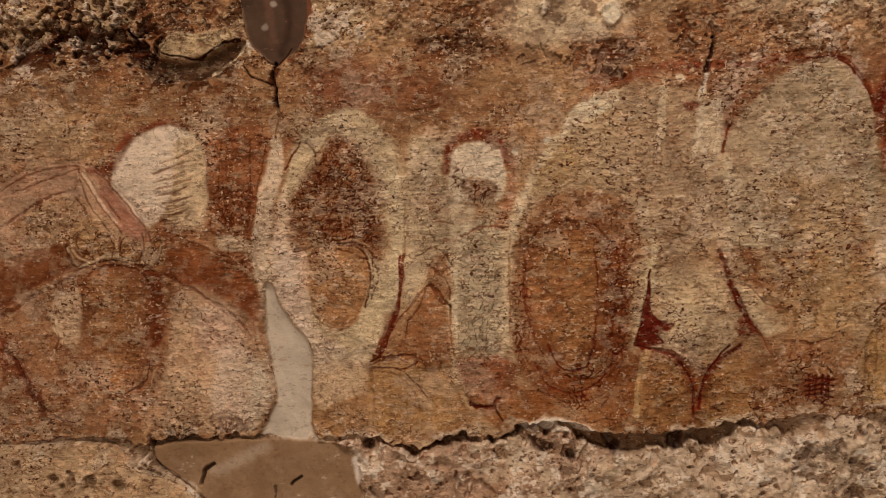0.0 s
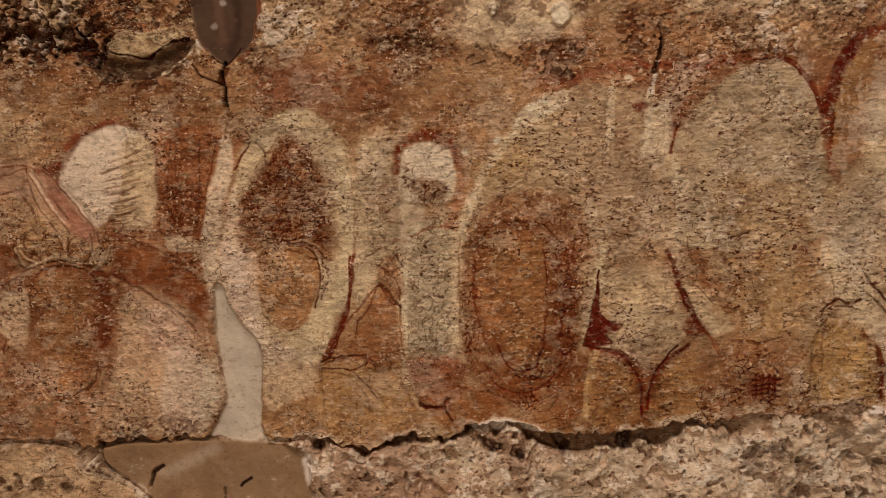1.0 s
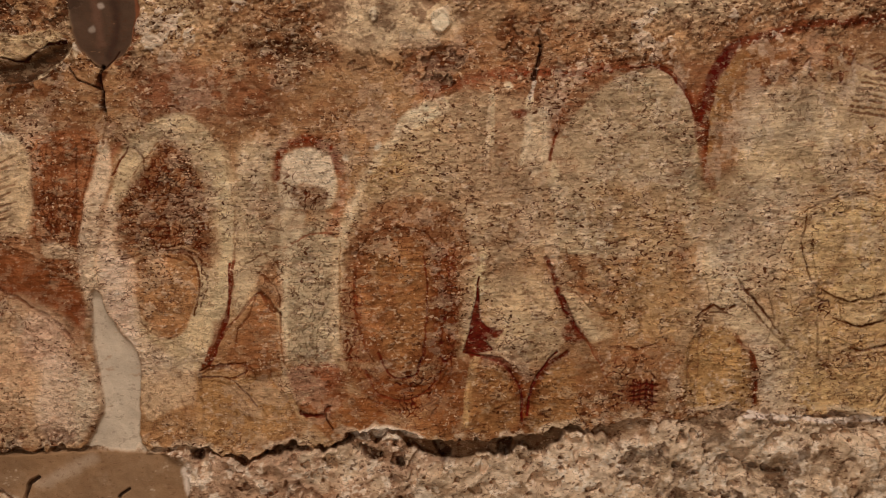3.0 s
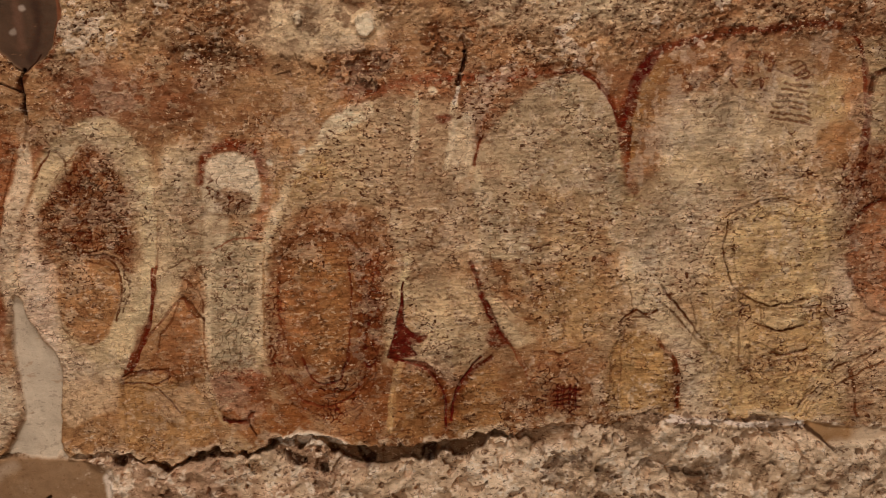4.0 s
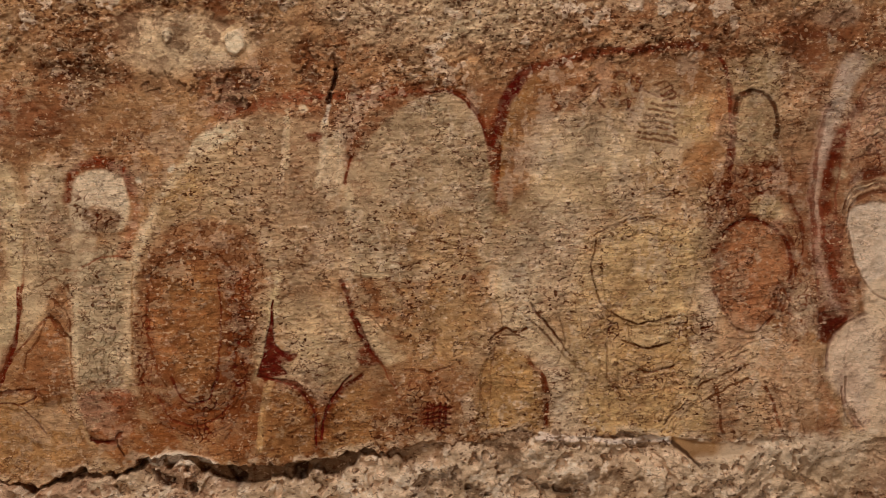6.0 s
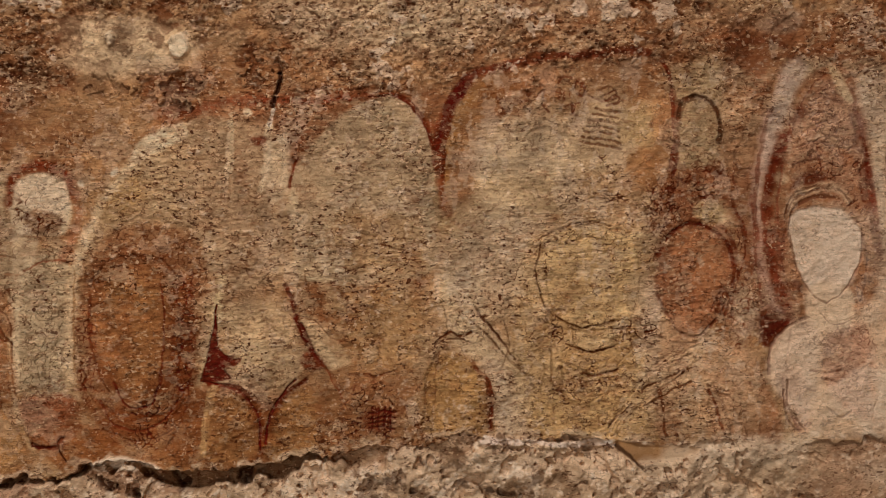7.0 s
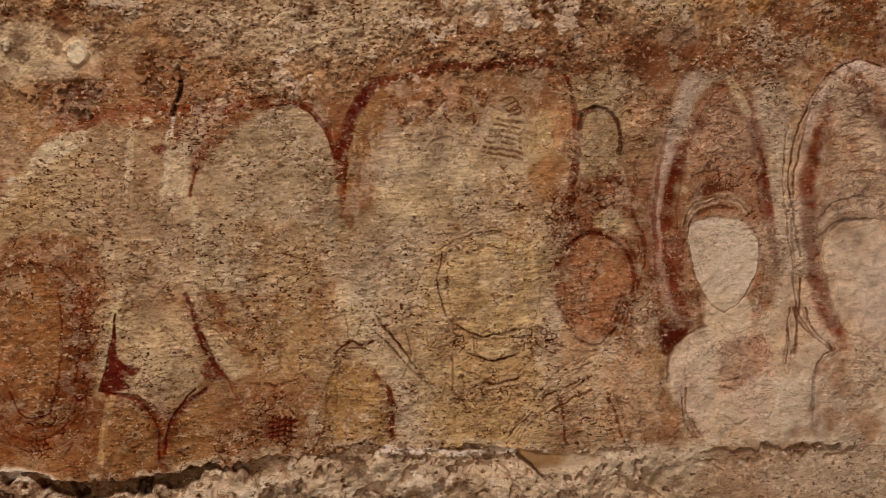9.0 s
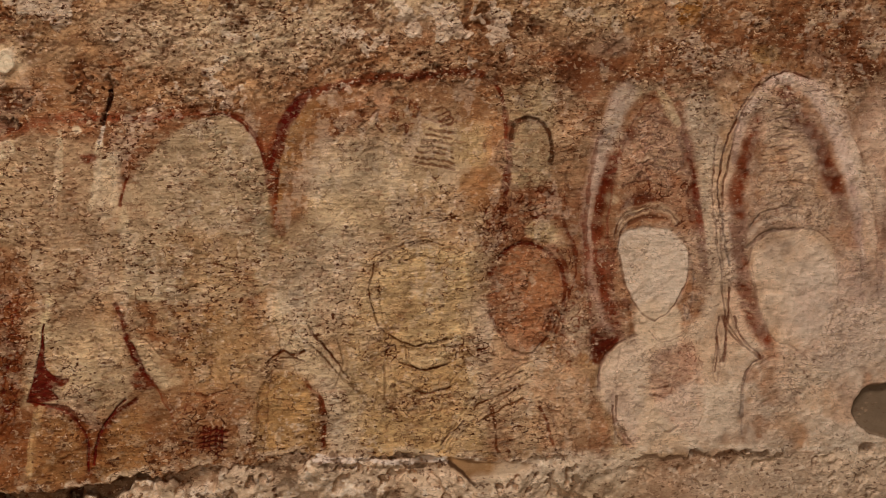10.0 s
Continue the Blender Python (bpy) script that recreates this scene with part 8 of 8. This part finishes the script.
fill('', '5a4428', 0.6, [(-0.914, 1.010), (-0.904, 1.012), (-0.902, 1.002), (-0.912, 1.000)], worn=0.2, edge=0.003)
press(-0.012, [(-1.012, 1.056), (-1.002, 1.059), (-0.999, 1.049), (-1.010, 1.046)], edge=0.003)
fill('', '5a4428', 0.6, [(-1.012, 1.056), (-1.002, 1.059), (-0.999, 1.049), (-1.010, 1.046)], worn=0.2, edge=0.003)
press(-0.012, [(-0.793, 1.010), (-0.778, 1.020), (-0.765, 1.005), (-0.784, 0.993)], edge=0.003)
fill('', '5a4428', 0.6, [(-0.793, 1.010), (-0.778, 1.020), (-0.765, 1.005), (-0.784, 0.993)], worn=0.2, edge=0.003)
fill('mortar_patch', '80603e', 0.92, [(-0.704, 1.095), (-0.626, 1.102), (-0.489, 1.109), (-0.390, 1.106), (-0.293, 1.094), (-0.260, 1.068), (-0.254, 1.020), (-0.273, 0.961), (-0.567, 0.960), (-0.610, 1.008), (-0.678, 1.044), (-0.708, 1.068)], worn=0.12, label='smooth brown mortar patch below the broken edge', edge=0.005)
press(-0.006, [(-0.704, 1.095), (-0.626, 1.102), (-0.489, 1.109), (-0.390, 1.106), (-0.293, 1.094), (-0.260, 1.068), (-0.254, 1.020), (-0.273, 0.961), (-0.567, 0.960), (-0.610, 1.008), (-0.678, 1.044), (-0.708, 1.068)], edge=0.005, flat=1)
stroke('9a8468', 0.018, 0.5, [(-0.565, 1.038), (-0.515, 1.062), (-0.452, 1.092)])
groove(-0.012, 0.0045, [(-0.711, 1.115), (-0.707, 1.073), (-0.678, 1.042), (-0.629, 1.010), (-0.577, 0.960)])
groove(-0.01, 0.0045, [(-0.572, 1.054), (-0.590, 1.034), (-0.598, 1.010)])
stroke('33241a', 0.005, 0.7, [(-0.572, 1.054), (-0.590, 1.034), (-0.598, 1.010)])
stroke('33241a', 0.005, 0.5, [(-0.711, 1.115), (-0.707, 1.073), (-0.678, 1.042)])
groove(-0.004, 0.003, [(-0.403, 1.011), (-0.393, 1.020), (-0.378, 1.025)])
stroke('3c2c1e', 0.004, 0.8, [(-0.403, 1.011), (-0.393, 1.020), (-0.378, 1.025)])
stroke('4a3826', 0.004, 0.7, [(-0.435, 1.006), (-0.433, 0.991), (-0.436, 0.982)])
fill('', 'c0ae94', 0.85, [(-0.268, 1.065), (-0.253, 1.080), (-0.247, 1.032), (-0.257, 1.009), (-0.264, 1.032)], worn=0.4, edge=0.005)
fill('plaster_flake', 'ccb898', 0.95, [(0.083, 1.125), (0.109, 1.141), (0.167, 1.146), (0.224, 1.134), (0.237, 1.118), (0.178, 1.123), (0.120, 1.118)], worn=0.2, label='pale lip of broken plaster', edge=0.003)
press(0.006, [(0.083, 1.125), (0.109, 1.141), (0.167, 1.146), (0.224, 1.134), (0.237, 1.118), (0.178, 1.123), (0.120, 1.118)], edge=0.004)
fill('mortar_wedge', '8a6438', 0.9, [(1.143, 1.143), (1.198, 1.136), (1.267, 1.128), (1.324, 1.124), (1.300, 1.106), (1.231, 1.101), (1.191, 1.099), (1.163, 1.117)], worn=0.1, label='smooth brown mortar wedge under the edge', edge=0.004)
press(-0.006, [(1.143, 1.143), (1.198, 1.136), (1.267, 1.128), (1.324, 1.124), (1.300, 1.106), (1.231, 1.101), (1.191, 1.099), (1.163, 1.117)], edge=0.004, flat=1)
stroke('c0aa90', 0.006, 0.85, [(0.885, 1.162), (0.936, 1.149), (0.993, 1.149), (1.050, 1.141), (1.107, 1.146), (1.147, 1.136)], worn=0.5)
fill('', 'a48a66', 0.6, [(1.370, 1.131), (1.514, 1.135), (1.586, 1.125), (1.573, 1.069), (1.511, 1.025), (1.368, 1.032)], worn=0.4, edge=0.015)
fill('', 'a07e5c', 0.55, [(1.574, 1.122), (1.757, 1.126), (2.092, 1.105), (2.088, 0.996), (1.583, 1.021)], worn=0.7, edge=0.02)
fill('', 'a89070', 0.7, [(1.970, 1.170), (2.093, 1.147), (2.133, 1.115), (2.091, 1.081), (1.981, 1.122)], worn=0.5, edge=0.012)
fill('mortar_patch', '6a5a42', 0.92, [(2.023, 1.219), (2.038, 1.240), (2.067, 1.257), (2.137, 1.263), (2.162, 1.235), (2.159, 1.144), (2.083, 1.147), (2.058, 1.160), (2.038, 1.177), (2.026, 1.194)], worn=0.12, label='grey-brown mortar patch at the edge of pale plaster', edge=0.004)
press(-0.012, [(2.023, 1.219), (2.038, 1.240), (2.067, 1.257), (2.137, 1.263), (2.162, 1.235), (2.159, 1.144), (2.083, 1.147), (2.058, 1.160), (2.038, 1.177), (2.026, 1.194)], edge=0.005, flat=1)
press(-0.01, [(2.036, 1.131), (2.052, 1.140), (2.067, 1.130), (2.057, 1.113), (2.039, 1.117)], edge=0.004)
fill('', '5c4a34', 0.7, [(2.036, 1.131), (2.052, 1.140), (2.067, 1.130), (2.057, 1.113), (2.039, 1.117)], worn=0.2, edge=0.004)
fill('', 'bca888', 0.5, [(1.276, 1.135), (1.539, 1.147), (1.550, 1.123), (1.513, 1.083), (1.275, 1.083)], edge=0.012, worn=0.4)
fill('', 'b8a282', 0.45, [(1.695, 1.098), (2.093, 1.128), (2.089, 1.017), (1.694, 1.037)], edge=0.02, worn=0.6)
stroke('c8b298', 0.005, 0.9, [(0.877, 1.152), (0.929, 1.155), (0.986, 1.149), (1.043, 1.137), (1.101, 1.139), (1.142, 1.145)], worn=0.2)
press(0.006, [(0.877, 1.159), (0.929, 1.161), (1.043, 1.146), (1.142, 1.152), (1.141, 1.138), (1.043, 1.130), (0.928, 1.147), (0.877, 1.144)], edge=0.004)
stroke('46301e', 0.006, 0.8, [(1.151, 1.135), (1.176, 1.113), (1.210, 1.084)], worn=0.2)
fill('', 'a08a6a', 0.8, [(1.199, 1.104), (1.252, 1.110), (1.305, 1.126), (1.275, 1.095), (1.227, 1.074)], edge=0.006, worn=0.2)
# ---- painting ends ----

# worn ground: chips, pits and darker hollows, strongest in the upper band
patch_a = fractal(.09, 3)
upper = ease(ZZ + .03 * mid + .02 * big, 1.84, 1.96) * (1 - .55 * ease(UU, 1.2, 1.7))
paint_zone = np.isin(owner, [k for k, p in enumerate(PARTS) if p[2] is FRESCO])
crumbly = np.isin(owner, [k for k, p in enumerate(PARTS) if p[2] is ROUGH])
rugged = calm * (.22 + .55 * ease(.7 * mid + .5 * wear_a - .3 * big + .5 * upper, -1.2, 1.2))
lay(everywhere, paint_zone * (.24 + .2 * (1 - ease(ZZ, 1.25, 1.4))) * ease(UU, 1.42, 1.7) * (1 - ease(ZZ, 1.84, 1.94)) * ease(mid + .5 * small, -1.2, .8), "c6b698")
kept = ease(ink @ np.array((.3, .6, .1), np.float32), .025, .09)      # thick dark strokes have lost least
chip = paint_zone * kept * calm * ease(.5 * wear_b + .5 * dash + .5 * fleck, 1.5 - .4 * upper, 2.1 - .4 * upper)
lay(everywhere, .3 * chip, "bea688")
pit = paint_zone * rugged * ease(-.5 * tiny - .5 * dash - .45 * fleck + .3 * wear_b, 1.15 - .2 * upper, 1.6 - .2 * upper)
lay(everywhere, .45 * pit, "461808")
hair = paint_zone * rugged * ease(-np.abs(hairs + .2 * fleck), -.16, -.03) * ease(wear_a + .6 * mid, .0, .9)
hair += paint_zone * calm * ease(-np.abs(worms), -.34, -.10) * ease(worm_b + .5 * mid + .35 * wear_a, .6, 1.1)
hair += .8 * paint_zone * calm * ease(-np.abs(worm_b), -.26, -.08) * ease(worms - .5 * mid + .3 * wear_b, .55, 1.1)
hair += .7 * upper * paint_zone * calm * ease(-np.abs(worms + .3 * worm_b), -.3, -.08) * ease(small + .5 * wear_a, .0, .8)
hair = np.minimum(hair, 1)
lay(everywhere, .45 * hair, "4e220e")
spark = paint_zone * kept * ease(fleck + .35 * dash_b + .25 * wear_b, 2.45, 3.0)
lay(everywhere, .15 * spark, "ccb89c")
lay(everywhere, paint_zone * upper * .6 * ease(-wear_a + .4 * small, .4, 1.5), "4a2a18")
flake = paint_zone * kept * calm * (.3 + .7 * upper) * ease(.8 * wear_a - .5 * small + .4 * patch_a, 1.0, 1.15)
lay(everywhere, .7 * flake, "b8a284")
runs, bare = fractal(.016, 3, .7, 3.2), fractal(.05, 4, .8, 1.6)
bald = paint_zone * kept * (1 - upper) * calm * ease(.75 * bare + .55 * runs + .3 * wear_b + .25 * fleck, .95, 1.35) * ease(UU, .35, .6)
lay(everywhere, .30 * bald, "b8a284")
blush = paint_zone * (1 - upper) * calm * ease(-.8 * bare + .45 * streaks + .3 * dash, 1.0, 1.6)
lay(everywhere, .26 * blush, "7a3a1a")
scar = paint_zone * calm * (.1 + .9 * upper) * ease(-.7 * wear_a + .5 * small + .5 * patch_a, 1.1, 1.25)
lay(everywhere, .55 * scar, "502c16")
patchy, cloudy = fractal(.045, 3), fractal(.012, 2, .7)
ink *= np.exp(paint_zone * (.10 * patchy + .06 * cloudy) + ~paint_zone * (.05 * patchy + .05 * cloudy * crumbly))[..., None]
ink *= np.exp(paint_zone * rugged * (.07 * dash + .07 * dash_b + .06 * fleck + .10 * streaks) + .04 * crumbly * fleck)[..., None] ** np.array((.85, 1.1, 1.25), np.float32)
height += paint_zone * (calm * upper * (.0013 * small + .0016 * wear_a + .0008 * tiny) + .0008 * small + rugged * (.0004 * tiny + .0003 * dash + .0002 * dash_b + .0002 * fleck))
height += .0014 * flake - .0006 * bald - .0022 * scar
height -= (.0006 + .0012 * upper) * pit - .0004 * chip - .0003 * spark + .0006 * hair

# deeper, fuller pigments where the paint survives
deep = (paint_zone * (1 - ease(ink @ np.array((.3, .6, .1), np.float32), .03, .17)))[..., None]
ink *= 1 + deep * np.array((.07, -.16, -.34), np.float32)
warmth = np.clip(ink[..., 0] / ink[..., 1] / 1.75, .6, 2.2)[..., None]
ink *= warmth ** np.array((.03, -.06, -.22), np.float32)
ink *= np.array((1.07, 1.085, 1.10), np.float32) * (ink @ np.array((.3, .6, .1), np.float32) / .22)[..., None] ** np.array((.22, .27, .28), np.float32)

# ---- the sheet becomes one mesh for each painted shape and repair ----
gz, gu = np.gradient(height, STEP)
normals = np.stack([-gu, -np.ones_like(gu), -gz], -1)
normals /= np.linalg.norm(normals, axis=-1, keepdims=True)
spots = np.stack([UU, WALL - height, ZZ], -1).reshape(-1, 3)
ragged = np.where(paint_zone, (.35 + .65 * kept) * np.clip(.16 + .84 * calm * (.35 + .65 * ease(.7 * mid + .5 * wear_a - .3 * big + .3 * upper, -1.0, 1.2)), 0, 1), 1)
ink /= np.maximum(1, ink.max(-1, keepdims=True) / .78)
ink4 = np.concatenate([np.maximum(ink, (.012, .006, .003)), ragged[..., None]], -1).reshape(-1, 4)
normals = normals.reshape(-1, 3)
index = np.arange(NZ * NU).reshape(NZ, NU)
cells = np.stack([index[:-1, :-1], index[:-1, 1:], index[1:, 1:], index[1:, :-1]], -1).reshape(-1, 4)
cell_owner = owner[:-1, :-1].reshape(-1)


def sheet(name, faces, material, parent):
    used, local = np.unique(faces, return_inverse=True)
    base = parent.matrix_world.translation if parent else Vector((0, 0, 0))
    me = bpy.data.meshes.new(name)
    me.vertices.add(len(used)), me.loops.add(faces.size), me.polygons.add(len(faces))
    me.vertices.foreach_set("co", (spots[used] - np.array(base)).astype(np.float32).ravel())
    me.loops.foreach_set("vertex_index", local.ravel().astype(np.int32))
    me.polygons.foreach_set("loop_start", np.arange(0, faces.size, 4, dtype=np.int32))
    me.update(calc_edges=True)
    layer = me.color_attributes.new("pigment", "FLOAT_COLOR", "POINT")
    layer.data.foreach_set("color", ink4[used].astype(np.float32).ravel())
    me.shade_smooth()
    me.normals_split_custom_set_from_vertices(normals[used].astype(np.float32))
    me.materials.append(material)
    ob = new(name, me)
    ob.parent = parent
    return ob


mural = tagged(new("mural_panel"), "weathered wall painting in ochre, red-brown and cream on plaster", "mural")
mural.matrix_world = Matrix.Translation((.5, WALL, 1.1))
bpy.context.view_layer.update()
made = {}
for k, (name, label, material) in enumerate(PARTS):
    faces = cells[cell_owner == k]
    if len(faces) < 12:
        continue
    repair = material is not FRESCO
    ob = made[k] = sheet(name, faces, material, None if repair else mural)
    if k in WITHIN and WITHIN[k] in made:
        ob.parent = made[WITHIN[k]]
        ob.location = (0, 0, 0)
    if name == "broken_render":
        tagged(ob, label, "render", "", "structure")
    elif repair:
        tagged(ob, label, "mortar" if "mortar" in name else "gap")
    elif label:
        tagged(ob, label)
